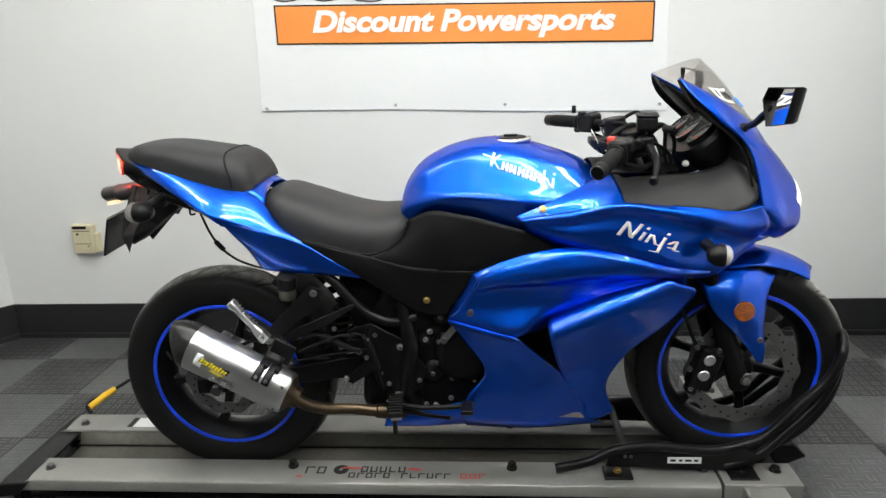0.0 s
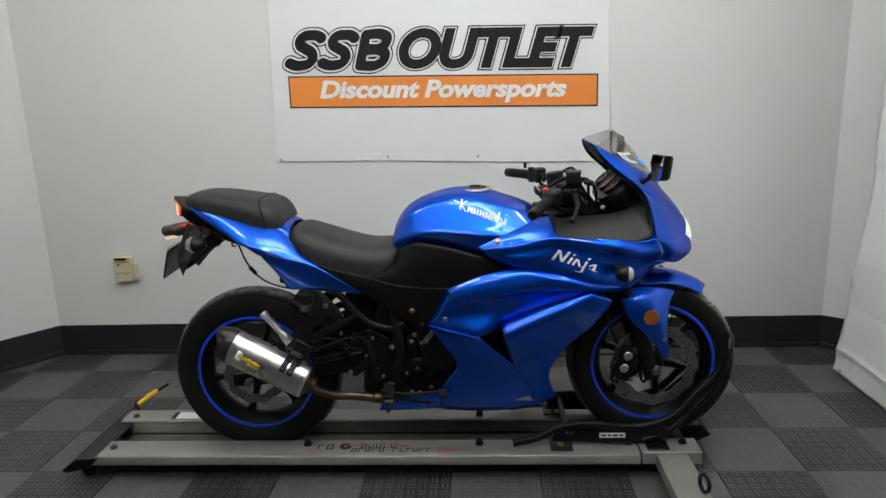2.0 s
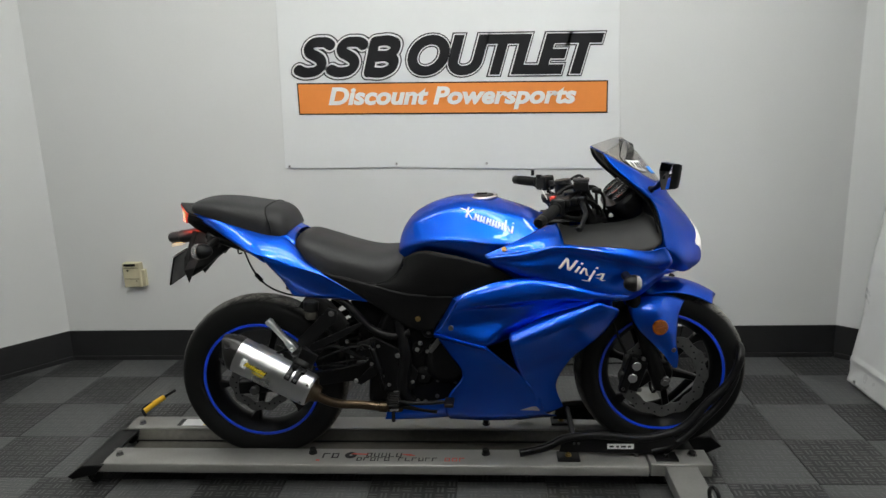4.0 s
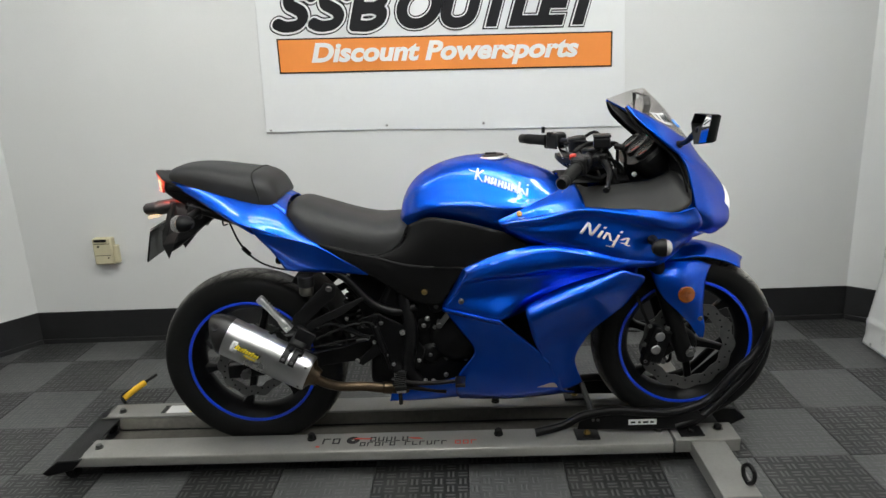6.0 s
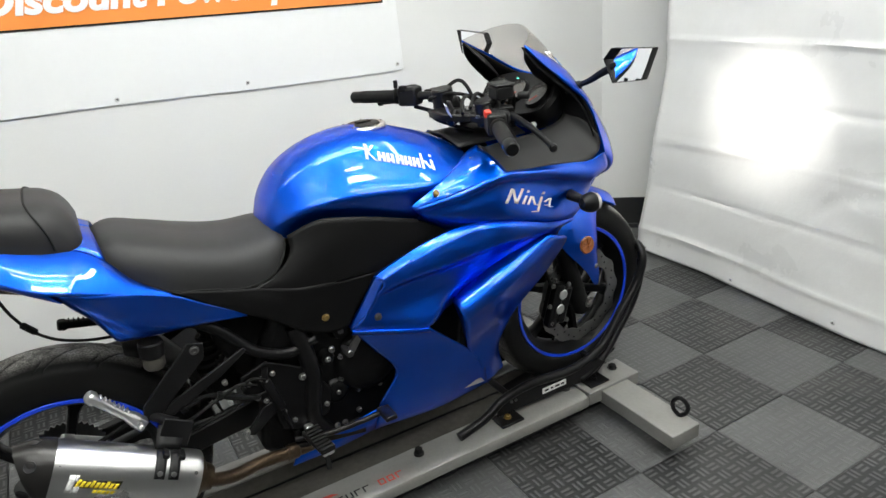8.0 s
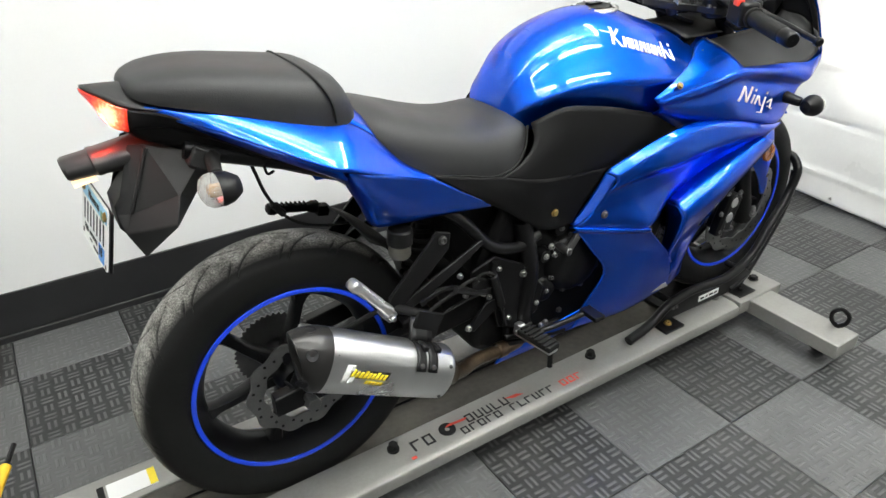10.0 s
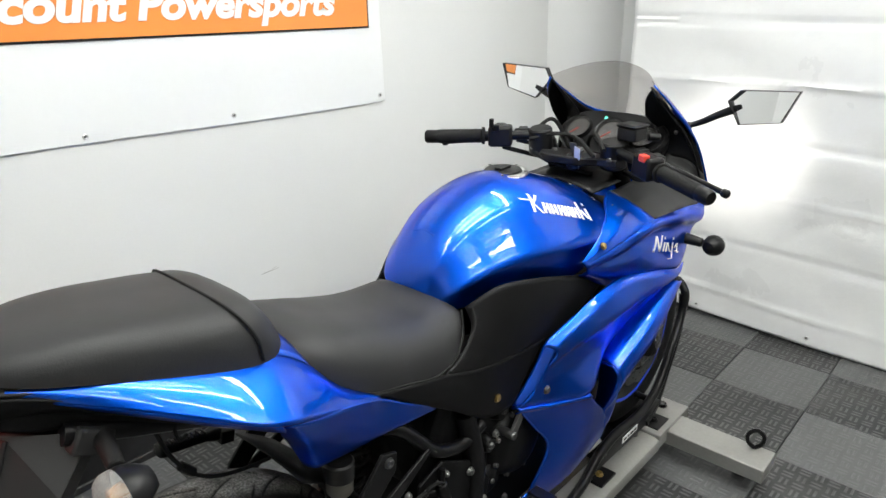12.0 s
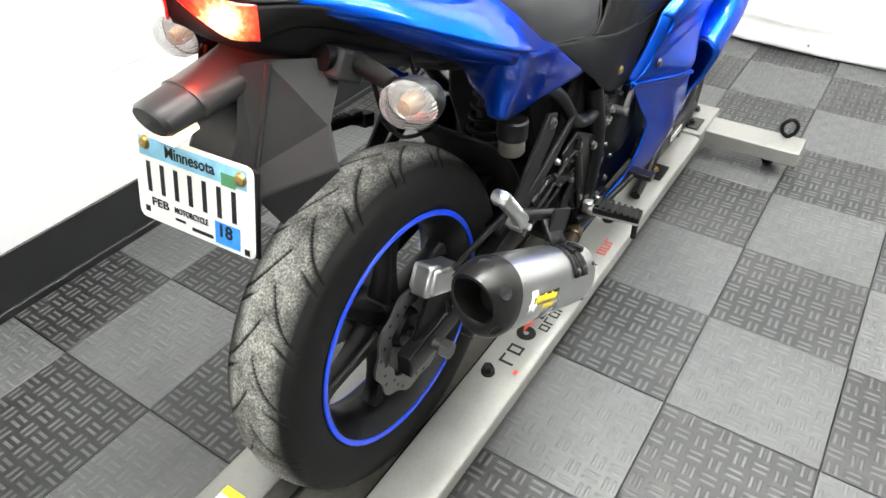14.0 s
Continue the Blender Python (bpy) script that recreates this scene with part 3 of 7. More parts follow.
for nm, grow, d, mt, lb in (("mark_edge", 0.0135, 0.0030, INK, "black outline"), ("mark_gap", 0.008, 0.0042, WHITE, "white line"), ("mark", 0.0, 0.0054, INK, "black slanting block shape")):
    for x, lines in ((-0.062, [HOOK]), (0.094, [HOOK]), (0.262, BLOCK)):
        for k, line in enumerate(lines):
            bm = bmesh.new()
            ribbon(bm, x, 1.402, line, 0.046, grow, d + 0.00016 * k)
            part(nm, bm, mt, banner, lb, flat=True)
mm = on_wall(0.474, bz(0.474, 1.417), 0.0056) @ tilt
for nm, bold, d, mt, grow in (("letter_edge", 0.022, -0.002, INK, 0.034), ("letter_gap", 0.0165, -0.001, WHITE, 0.022), ("letter", 0.0115, 0.0, INK, 0.011)):
    lettering(nm, "OUTLET", 0.230, mt, banner, mm @ Matrix.Translation((-grow / 2, 0.0, d)), bold, 0.27, 0.0002, 0.892 + grow)


def grommet(at, way, parent, r=0.0075):
    bm = bmesh.new()
    turned(bm, [(r * 0.5, 0.0), (r * 0.55, 0.002), (r * 0.8, 0.003), (r, 0.002), (r * 1.05, 0.0)], at, way, 16)
    part("grommet", bm, ALLOY, parent)
    bm = bmesh.new()
    turned(bm, [(0.0005, 0.0018), (r * 0.42, 0.0016), (r * 0.5, 0.0)], at, way, 10)
    part("screw", bm, STEEL, parent)


for x, z in ((-0.13, 0.997), (0.396, 0.998), (0.831, 0.989), (1.432, 0.975)):
    grommet((x, BY - 0.002, z + 0.002), (0, -1, 0), banner)

# ---------------------------------------------------------------- the hanging sheet
SX = 2.40
sheet = thing("hanging_sheet", (SX, -0.5, 0.02), "creased white vinyl sheet hanging down to the floor", "sheet")


def sheet_x(y, z):
    k = z / 0.215 + 0.12 * noise.noise((y * 0.9, math.floor(z / 0.215 + 0.5) * 3.7, 1.0)) + 0.05 * y
    fold = 0.35 + 1.1 * abs(noise.noise((y * 1.3, math.floor(k) * 5.1, 7.0)))
    crease = (1 - min(1.0, abs((k % 1.0) - 0.5) / 0.07)) * 0.010 * fold * (1 if int(k) % 2 else -1)
    q = (z + 0.42 * y) / 0.61 + 0.2 * noise.noise((y * 2.1, z * 1.7, 3.0))
    slant = (1 - min(1.0, abs((q % 1.0) - 0.5) / 0.05)) * 0.005 * max(0.0, noise.noise((y * 1.9, z * 2.3, 9.0)) + 0.15)
    slack = 0.012 * noise.noise((y * 1.6, z * 3.0, 0.0)) + 0.006 * noise.noise((y * 5, z * 8, 4.0))
    return SX + crease + slant + slack + 0.020 * math.sin(1.9 * y + 0.6) - 0.03 * max(0, 0.3 - z)


bm = bmesh.new()
rows = []
for z in np.linspace(0.0, 2.3, 200):
    rows.append([(sheet_x(y, z), y, z + 0.018 + 0.010 * math.sin(2.3 * y) * (1 - z / 2.3)) for y in np.linspace(0.675 - 0.125 * min(1.0, z / 0.85), -1.95, 130)])
grid_faces(bm, rows)
part("vinyl_sheet", bm, SHEET, sheet, thick=0.0012)
for y in (0.618, 0.15, -0.297, -0.74, -1.2, -1.65):
    grommet((sheet_x(y, 0.02) - 0.002, y, 0.045), (-1, 0, 0.1), sheet)
bm = bmesh.new()
rod(bm, (SX, 0.66, 2.325), (SX, -1.99, 2.325), 0.014)
part("hanging_pole", bm, ALLOY, sheet)

# ---------------------------------------------------------------- small things on the wall
ctl = thing("wall_control", (-0.975, WY, 0.40), "beige plastic control box with a side cover on the wall", "control box")
bm = bmesh.new()
box(bm, (-0.985, WY - 0.022, 0.470), (0.092, 0.04, 0.128))
part("case", bm, BEIGE, ctl, bevel=0.006)
bm = bmesh.new()
box(bm, (-0.932, WY - 0.016, 0.452), (0.020, 0.028, 0.086))
part("side_cover", bm, BEIGE, ctl, bevel=0.004)
bm = bmesh.new()
box(bm, (-0.99, WY - 0.044, 0.524), (0.06, 0.005, 0.012))
part("display_slot", bm, FRAME, ctl, bevel=0.001)
bm = bmesh.new()
rod(bm, (-1.003, WY - 0.04, 0.495), (-1.003, WY - 0.046, 0.495), 0.005, n=10)
part("button", bm, FRAME, ctl)
bm = bmesh.new()
rod(bm, (-0.962, WY - 0.04, 0.44), (-0.962, WY - 0.045, 0.44), 0.003, n=8)
part("button", bm, FRAME, ctl)
bm = bmesh.new()
box(bm, (-0.985, WY - 0.0425, 0.452), (0.074, 0.004, 0.002))
part("seam", bm, FRAME, ctl)
bm = bmesh.new()
box(bm, (-0.985, WY - 0.0425, 0.508), (0.074, 0.004, 0.002))
part("seam", bm, FRAME, ctl)

outlet = thing("wall_outlet", (1.72, WY, 0.37), "white wall outlet plate with a black plug in it", "outlet")
bm = bmesh.new()
box(bm, (1.716, WY - 0.004, 0.447), (0.075, 0.007, 0.118))
part("cover_plate", bm, PLUGWHITE, outlet, bevel=0.002)
for z in (0.472, 0.422):
    bm = bmesh.new()
    box(bm, (1.716, WY - 0.0085, z), (0.034, 0.003, 0.028))
    part("socket", bm, PLUGWHITE, outlet, bevel=0.002)
cord = thing("power_cord", (1.74, 0.95, 0.0), "black power cord plugged into the wall outlet", "cord")
bm = bmesh.new()
rod(bm, (1.716, WY - 0.012, 0.424), (1.716, WY - 0.05, 0.424), 0.014, 0.010, n=12, edge=0.003)
part("plug", bm, RUBBER, cord)
bm = bmesh.new()
tube(bm, [(1.716, WY - 0.05, 0.424), (1.74, WY - 0.075, 0.40), (1.765, WY - 0.07, 0.30), (1.76, WY - 0.05, 0.12), (1.72, WY - 0.06, 0.012), (1.45, WY - 0.10, 0.008), (1.2, WY - 0.12, 0.008)], 0.0035, 8, 60)
part("cable", bm, RUBBER, cord)

# ---------------------------------------------------------------- the bike dolly
RZ = 0.100      # height of its rails
dolly = thing("motorcycle_dolly", (0.45, 0, 0), "low grey aluminium motorcycle dolly with a black wheel chock", "dolly")


def rail(side):
    bm = bmesh.new()
    prof = [(0.076, RZ - 0.012), (0.076, RZ - 0.003), (0.080, RZ), (0.162, RZ), (0.178, RZ - 0.006), (0.182, RZ - 0.014), (0.182, RZ - 0.036), (0.178, RZ - 0.040), (0.080, RZ - 0.040)]
    x0, x1 = (-0.555, 1.36) if side < 0 else (-0.60, 1.56)
    x0t = x0 + 0.03
    a = [bm.verts.new((x0 if z < RZ - 0.01 else x0t, side * y, z)) for y, z in prof]
    b = [bm.verts.new((x1, side * y, z)) for y, z in prof]
    n = len(prof)
    bm.faces.new(a), bm.faces.new(b[::-1])
    for i in range(n):
        bm.faces.new((a[i], a[(i + 1) % n], b[(i + 1) % n], b[i]))
    return part("rail", bm, RAIL, dolly, "scuffed grey aluminium rail", bevel=0.0015)


rail_near, rail_far = rail(-1), rail(1)
bm = bmesh.new()
prof = [(-0.076, 0.092), (-0.060, 0.055), (-0.052, 0.048), (0.052, 0.048), (0.060, 0.055), (0.076, 0.092)]
rows = [[(x, y, z) for y, z in prof] for x in np.linspace(-0.52, 1.55, 24)]
grid_faces(bm, rows)
part("channel", bm, CHANNEL, dolly, "dirty metal wheel channel, darkened for the bike's shade", thick=0.004)
bm = bmesh.new()
box(bm, (0.42, -0.10, 0.047), (1.9, 0.09, 0.022))
box(bm, (0.42, 0.10, 0.047), (1.9, 0.09, 0.022))
part("underframe", bm, FRAME, dolly)
# black end plate with its caster brackets
bm = bmesh.new()
slab(bm, [(-0.66, 0.045), (-0.64, 0.035), (-0.555, 0.055), (-0.52, 0.092), (-0.60, 0.088)], -0.19, 0.19)
part("end_plate", bm, FRAME, dolly, "black folded end plate", bevel=0.004)
bm = bmesh.new()
slab(bm, [(1.50, 0.03), (1.60, 0.03), (1.66, 0.06), (1.62, 0.10), (1.50, 0.096)], 0.02, 0.16)
part("end_bracket", bm, FRAME, dolly, "black end bracket", bevel=0.004)


def outrigger(side):
    bm = bmesh.new()
    box(bm, (1.466, side * 0.295, RZ - 0.026), (0.105, 0.32, 0.044))
    arm = part("outrigger", bm, RAIL, dolly, "grey aluminium outrigger arm", bevel=0.003)
    bm = bmesh.new()
    box(bm, (1.466, side * 0.128, RZ - 0.018), (0.2, 0.10, 0.044))
    part("joint_plate", bm, RAIL, arm, bevel=0.003)
    bm = bmesh.new()
    tube(bm, [(1.50 + 0.35 * d, side * 0.40 - 0.94 * d, RZ + h) for d, h in ((0.0, -0.002), (-0.018, 0.014), (-0.020, 0.040), (0.0, 0.056), (0.020, 0.040), (0.018, 0.014), (0.0, -0.002))], 0.0065, 8, 40)
    part("tie_ring", bm, FRAME, arm, "black tie-down ring")
    caster((1.49, side * 0.37), arm)


def caster(at, parent):
    bm = bmesh.new()
    turned(bm, [(0.008, -0.012), (0.024, -0.012), (0.027, -0.008), (0.027, 0.008), (0.024, 0.012), (0.008, 0.012)], (at[0], at[1], 0.0275), (0.3, 1, 0), 20, cap=True)
    wheel = part("caster_wheel", bm, RUBBER, parent, "black caster wheel")
    bm = bmesh.new()
    for s in (-1, 1):
        box(bm, (at[0] - 0.005 * s, at[1] + 0.017 * s, 0.042), (0.022, 0.003, 0.044), Matrix.Rotation(-0.29, 3, "Z"))
    rod(bm, (at[0], at[1] - 0.022, 0.0275), (at[0], at[1] + 0.022, 0.0275), 0.004, n=8)
    part("fork", bm, FRAME, wheel)


outrigger(-1)
outrigger(1)
for at in ((-0.585, -0.14), (-0.60, 0.14)):
    caster(at, dolly)


def bolt(at, r, h, mat, parent, way=(0, 0, 1), name="bolt", n=6):
    bm = bmesh.new()
    a = Vector(at)
    w = Vector(way).normalized()
    rod(bm, a - w * 0.001, a + w * (h * 0.25), r * 1.25, n=16)
    if n == 6 and r < 0.010:
        turned(bm, [(0.0006, h * 0.45), (r * 0.46, h * 0.45), (r * 0.50, h * 0.94), (r * 0.84, h), (r, h * 0.84), (r, h * 0.2)], a, w, 12)
    else:
        rod(bm, a + w * (h * 0.25), a + w * h, r, n=n, edge=r * 0.18)
    return part(name, bm, mat, parent)


for x, y, r, h, mt in ((0.21, -0.11, 0.0115, 0.020, RUBBER), (0.819, -0.11, 0.0115, 0.020, RUBBER), (1.517, -0.112, 0.013, 0.016, FRAME), (-0.49, -0.128, 0.011, 0.012, STEEL),
                       (-0.525, 0.11, 0.011, 0.012, STEEL), (0.819, 0.11, 0.0115, 0.020, RUBBER), (0.21, 0.11, 0.0115, 0.020, RUBBER), (1.33, -0.112, 0.010, 0.016, STEEL), (1.48, 0.11, 0.013, 0.016, FRAME)):
    bolt((x, y, RZ), r, h, mt, dolly)
# yellow-gripped release lever at the tail end
bm = bmesh.new()
tube(bm, [(-0.56, 0.20, 0.085), (-0.574, 0.205, 0.10), (-0.535, 0.30, 0.118), (-0.512, 0.366, 0.122)], 0.006, 8, 24)
lev = part("release_lever", bm, FRAME, dolly, "black steel release lever")
bm = bmesh.new()
tube(bm, [(-0.572, 0.21, 0.1005), (-0.552, 0.26, 0.112), (-0.533, 0.305, 0.118)], 0.0115, 12, 16)
part("grip", bm, YELLOW, lev, "yellow rubber grip")
# caution sticker and printed mark on the rails
bm = bmesh.new()
box(bm, (-0.31, 0.118, RZ + 0.0006), (0.10, 0.052, 0.0012))
stk = part("caution_sticker", bm, WHITE, dolly, "white caution sticker with a yellow end")
bm = bmesh.new()
box(bm, (-0.268, 0.118, RZ + 0.0016), (0.016, 0.05, 0.001))
part("yellow_band", bm, YELLOWPRINT, stk)
bm = bmesh.new()
box(bm, (-0.372, 0.118, RZ + 0.0012), (0.014, 0.052, 0.002))
part("black_band", bm, FRAME, stk)


def bar_word(name, x, y, w, h, n, mat, parent, seed, z=RZ + 0.0008):
    """An unreadable word on the near rail: upright strokes and their cross strokes."""
    rnd = random.Random(seed)
    bm = bmesh.new()
    step = w / n
    for i in range(n):
        cx = x + (i + 0.5) * step
        kind = rnd.random()
        box(bm, (cx - step * 0.28, y, z), (step * 0.16, h, 0.0008))
        if kind < 0.7:
            box(bm, (cx + step * 0.05, y + h * 0.42, z + 0.0002), (step * 0.66, h * 0.14, 0.0008))
        if kind > 0.25:
            box(bm, (cx + step * 0.05, y - h * 0.42, z + 0.0002), (step * 0.66, h * 0.14, 0.0008))
        if 0.3 < kind < 0.85:
            box(bm, (cx + step * 0.3, y, z), (step * 0.15, h, 0.0008))
    tagged(part(name, bm, mat, parent), kind="stuff")


bar_word("printed_word", 0.245, -0.128, 0.065, 0.032, 2, INK, rail_near, 3)
bar_word("printed_word", 0.40, -0.122, 0.13, 0.026, 5, INK, rail_near, 5)
bar_word("printed_word", 0.37, -0.150, 0.12, 0.022, 5, INK, rail_near, 7)
bar_word("printed_word", 0.515, -0.150, 0.14, 0.022, 6, INK, rail_near, 8)
bar_word("printed_word", 0.675, -0.150, 0.075, 0.022, 3, REDPRINT, rail_near, 9)
bm = bmesh.new()
turned(bm, [(0.006, 0.0), (0.006, 0.0012), (0.012, 0.0012), (0.012, 0.0008), (0.021, 0.0008), (0.021, 0.0)], (0.348, -0.124, RZ), (0, 0, 1), 24)
part("printed_wheel", bm, INK, rail_near)
bm = bmesh.new()
slab(bm, [(0.36, 0.0), (0.41, 0.004), (0.40, 0.010), (0.345, 0.006)], 0.0, 0.0008)
bm.transform(Matrix.Translation((0, -0.112, RZ + 0.0008)) @ Matrix.Rotation(radians(90), 4, "X"))
slab(bm, [(0.525, 0.0), (0.56, 0.002), (0.575, 0.012), (0.545, 0.010)], 0.0, 0.0008)
bmesh.ops.transform(bm, matrix=Matrix.Translation((0, -0.115, RZ + 0.0008)) @ Matrix.Rotation(radians(90), 4, "X"), verts=bm.verts[-8:])
tagged(part("printed_flash", bm, REDPRINT, rail_near), kind="stuff")
bm = bmesh.new()
box(bm, (0.238, -0.158, RZ + 0.0006), (0.012, 0.008, 0.001))
part("printed_dot", bm, REDPRINT, rail_near)

# the black wheel chock on the dolly
for s in (-1, 1):
    bm = bmesh.new()
    tube(bm, [(0.935, s * 0.135, 0.118), (1.03, s * 0.130, 0.140), (1.085, s * 0.126, 0.168), (1.15, s * 0.122, 0.178), (1.40, s * 0.115, 0.172), (1.47, s * 0.110, 0.195), (1.56, s * 0.10, 0.285), (1.64, s * 0.09, 0.372), (1.665, s * 0.082, 0.44), (1.672, s * 0.06, 0.462), (1.675, 0, 0.466)], 0.0135, 12, 70)
    arm = part("chock_tube", bm, FRAME, dolly, "glossy black bent steel tube")
    bm = bmesh.new()
    tube(bm, [(1.38, s * 0.118, 0.118), (1.46, s * 0.112, 0.145), (1.55, s * 0.10, 0.225), (1.625, s * 0.09, 0.31), (1.655, s * 0.085, 0.39), (1.66, s * 0.08, 0.43)], 0.0125, 12, 40)
    part("brace_tube", bm, FRAME, arm)
    bm = bmesh.new()
    slab(bm, [(1.07, 0.118), (1.43, 0.110), (1.48, 0.15), (1.44, 0.168), (1.12, 0.172), (1.08, 0.158)], s * 0.118, s * 0.124)
    part("chock_plate", bm, FRAME, arm, bevel=0.001)
    bm = bmesh.new()
    box(bm, (1.275, s * 0.1255, 0.140), (0.088, 0.002, 0.018))
    part("maker_label", bm, WHITE, arm, "small white label with unreadable print")
    bm = bmesh.new()
    for i, w in enumerate((0.02, 0.012, 0.024, 0.016)):
        box(bm, (1.245 + i * 0.020, s * 0.1268, 0.140), (w * 0.7, 0.001, 0.006))
    tagged(part("label_print", bm, INK, arm), kind="stuff")
    for x in (1.10, 1.425):
        bm = bmesh.new()
        box(bm, (x, s * 0.13, RZ + 0.004), (0.075, 0.060, 0.008))
        foot = part("foot_plate", bm, FRAME, arm, bevel=0.002)
        bolt((x, s * 0.13, RZ + 0.008), 0.009, 0.008, BRASS if x < 1.2 else FRAME, foot)
    for x, z in ((1.12, 0.150), (1.135, 0.150)):
        bolt((x, s * 0.124, z), 0.004, 0.004, STEEL, arm, (0, s, 0), n=10)
bm = bmesh.new()
for x, z in ((1.12, 0.165), (1.45, 0.155)):
    rod(bm, (x, -0.12, z), (x, 0.12, z), 0.010)
box(bm, (1.44, 0, 0.085), (0.20, 0.15, 0.006))
box(bm, (1.30, 0, 0.075), (0.20, 0.13, 0.006), Matrix.Rotation(radians(-8), 3, "Y"))
part("cradle", bm, FRAME, dolly, "black wheel cradle")

# ---------------------------------------------------------------- the motorcycle
bike = thing("motorcycle", (0.72, 0, 0.05), "bright candy blue sport motorcycle with black seats on a dolly", "motorcycle")
RX, RZC = 0.030, 0.353     # rear axle
FXC, FZC = 1.420, 0.374    # front axle


def panel(name, rows, side, mat=None, parent=None, nu=28, nv=14, thick=0.004, label=""):
    bm = bmesh.new()
    grid_faces(bm, loft(both(rows, side), nu, nv))
    return part(name, bm, mat or BLUE, parent or bike, label, thick=thick, angle=50)


def tyre(cx, cz, r_out, r_in, half, parent):
    """A road tyre with slanting grooves cut into its tread."""
    pr = spline([(r_in, -half * 0.80), (r_in + 0.014, -half * 0.93), (r_out * 0.86, -half), (r_out * 0.93, -half * 0.90), (r_out * 0.975, -half * 0.58), (r_out, 0.0),
                 (r_out * 0.975, half * 0.58), (r_out * 0.93, half * 0.90), (r_out * 0.86, half), (r_in + 0.012, half * 0.93), (r_in, half * 0.80)], 112)
    seg = 1080
    turns = 18
    bm = bmesh.new()
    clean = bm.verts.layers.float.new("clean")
    rings = []
    for i in range(seg):
        th = 2 * math.pi * i / seg
        ring = []
        for r, y in pr:
            v = y / half
            a = abs(v)
            ph = (th / (2 * math.pi) * turns + (0.5 if v < 0 else 0.0)) % 1.0
            lead = 0.06 + 1.35 * a - 0.55 * a * a
            lead2 = 0.58 + 0.50 * a
            wide = (0.030 + 0.014 * max(0.0, 1 - 1.6 * a)) * min(1.0, (0.93 - a) / 0.25)
            wide2 = 0.030 * min(1.0, max(0.0, (a - 0.38) / 0.2), max(0.0, (0.90 - a) / 0.2))
            near = max(wide - abs(((ph - lead + 0.5) % 1.0) - 0.5), wide2 - abs(((ph - lead2 + 0.5) % 1.0) - 0.5)) if a < 0.92 and r > r_out * 0.91 else -1.0
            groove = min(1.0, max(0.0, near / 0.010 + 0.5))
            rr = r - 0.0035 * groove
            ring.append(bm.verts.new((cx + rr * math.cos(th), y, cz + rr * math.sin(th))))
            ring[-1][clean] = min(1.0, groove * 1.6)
        rings.append(ring)
    for i in range(seg):
        j = (i + 1) % seg
        for k in range(len(pr) - 1):
            bm.faces.new((rings[i][k], rings[i][k + 1], rings[j][k + 1], rings[j][k]))
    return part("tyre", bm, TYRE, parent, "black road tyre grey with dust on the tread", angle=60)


def disc(cx, y, cz, r0, r1, waves, parent, holes=24):
    """A drilled brake disc with a wavy rim."""
    bm = bmesh.new()
    n = 144
    ring = lambda r, yy, wv: [bm.verts.new((cx + (r + wv * math.cos(waves * 2 * math.pi * i / n)) * math.cos(2 * math.pi * i / n), yy,
                                            cz + (r + wv * math.cos(waves * 2 * math.pi * i / n)) * math.sin(2 * math.pi * i / n))) for i in range(n)]
    a, b, c, d = ring(r0, y - 0.002, 0.003), ring(r1, y - 0.002, 0.004), ring(r1, y + 0.002, 0.004), ring(r0, y + 0.002, 0.003)
    for u, v in ((a, b), (b, c), (c, d), (d, a)):
        for i in range(n):
            bm.faces.new((u[i], u[(i + 1) % n], v[(i + 1) % n], v[i]))
    d1 = part("brake_disc", bm, STEEL, parent, "drilled steel brake disc")
    bm = bmesh.new()
    for i in range(holes):
        th = 2 * math.pi * i / holes
        r = r0 + (r1 - r0) * (0.3, 0.5, 0.7)[i % 3]
        for s in (-1, 1):
            rod(bm, (cx + r * math.cos(th), y + s * 0.0018, cz + r * math.sin(th)), (cx + r * math.cos(th), y + s * 0.0024, cz + r * math.sin(th)), 0.0032, n=8)
    tagged(part("drill_holes", bm, FRAME, d1), kind="stuff")


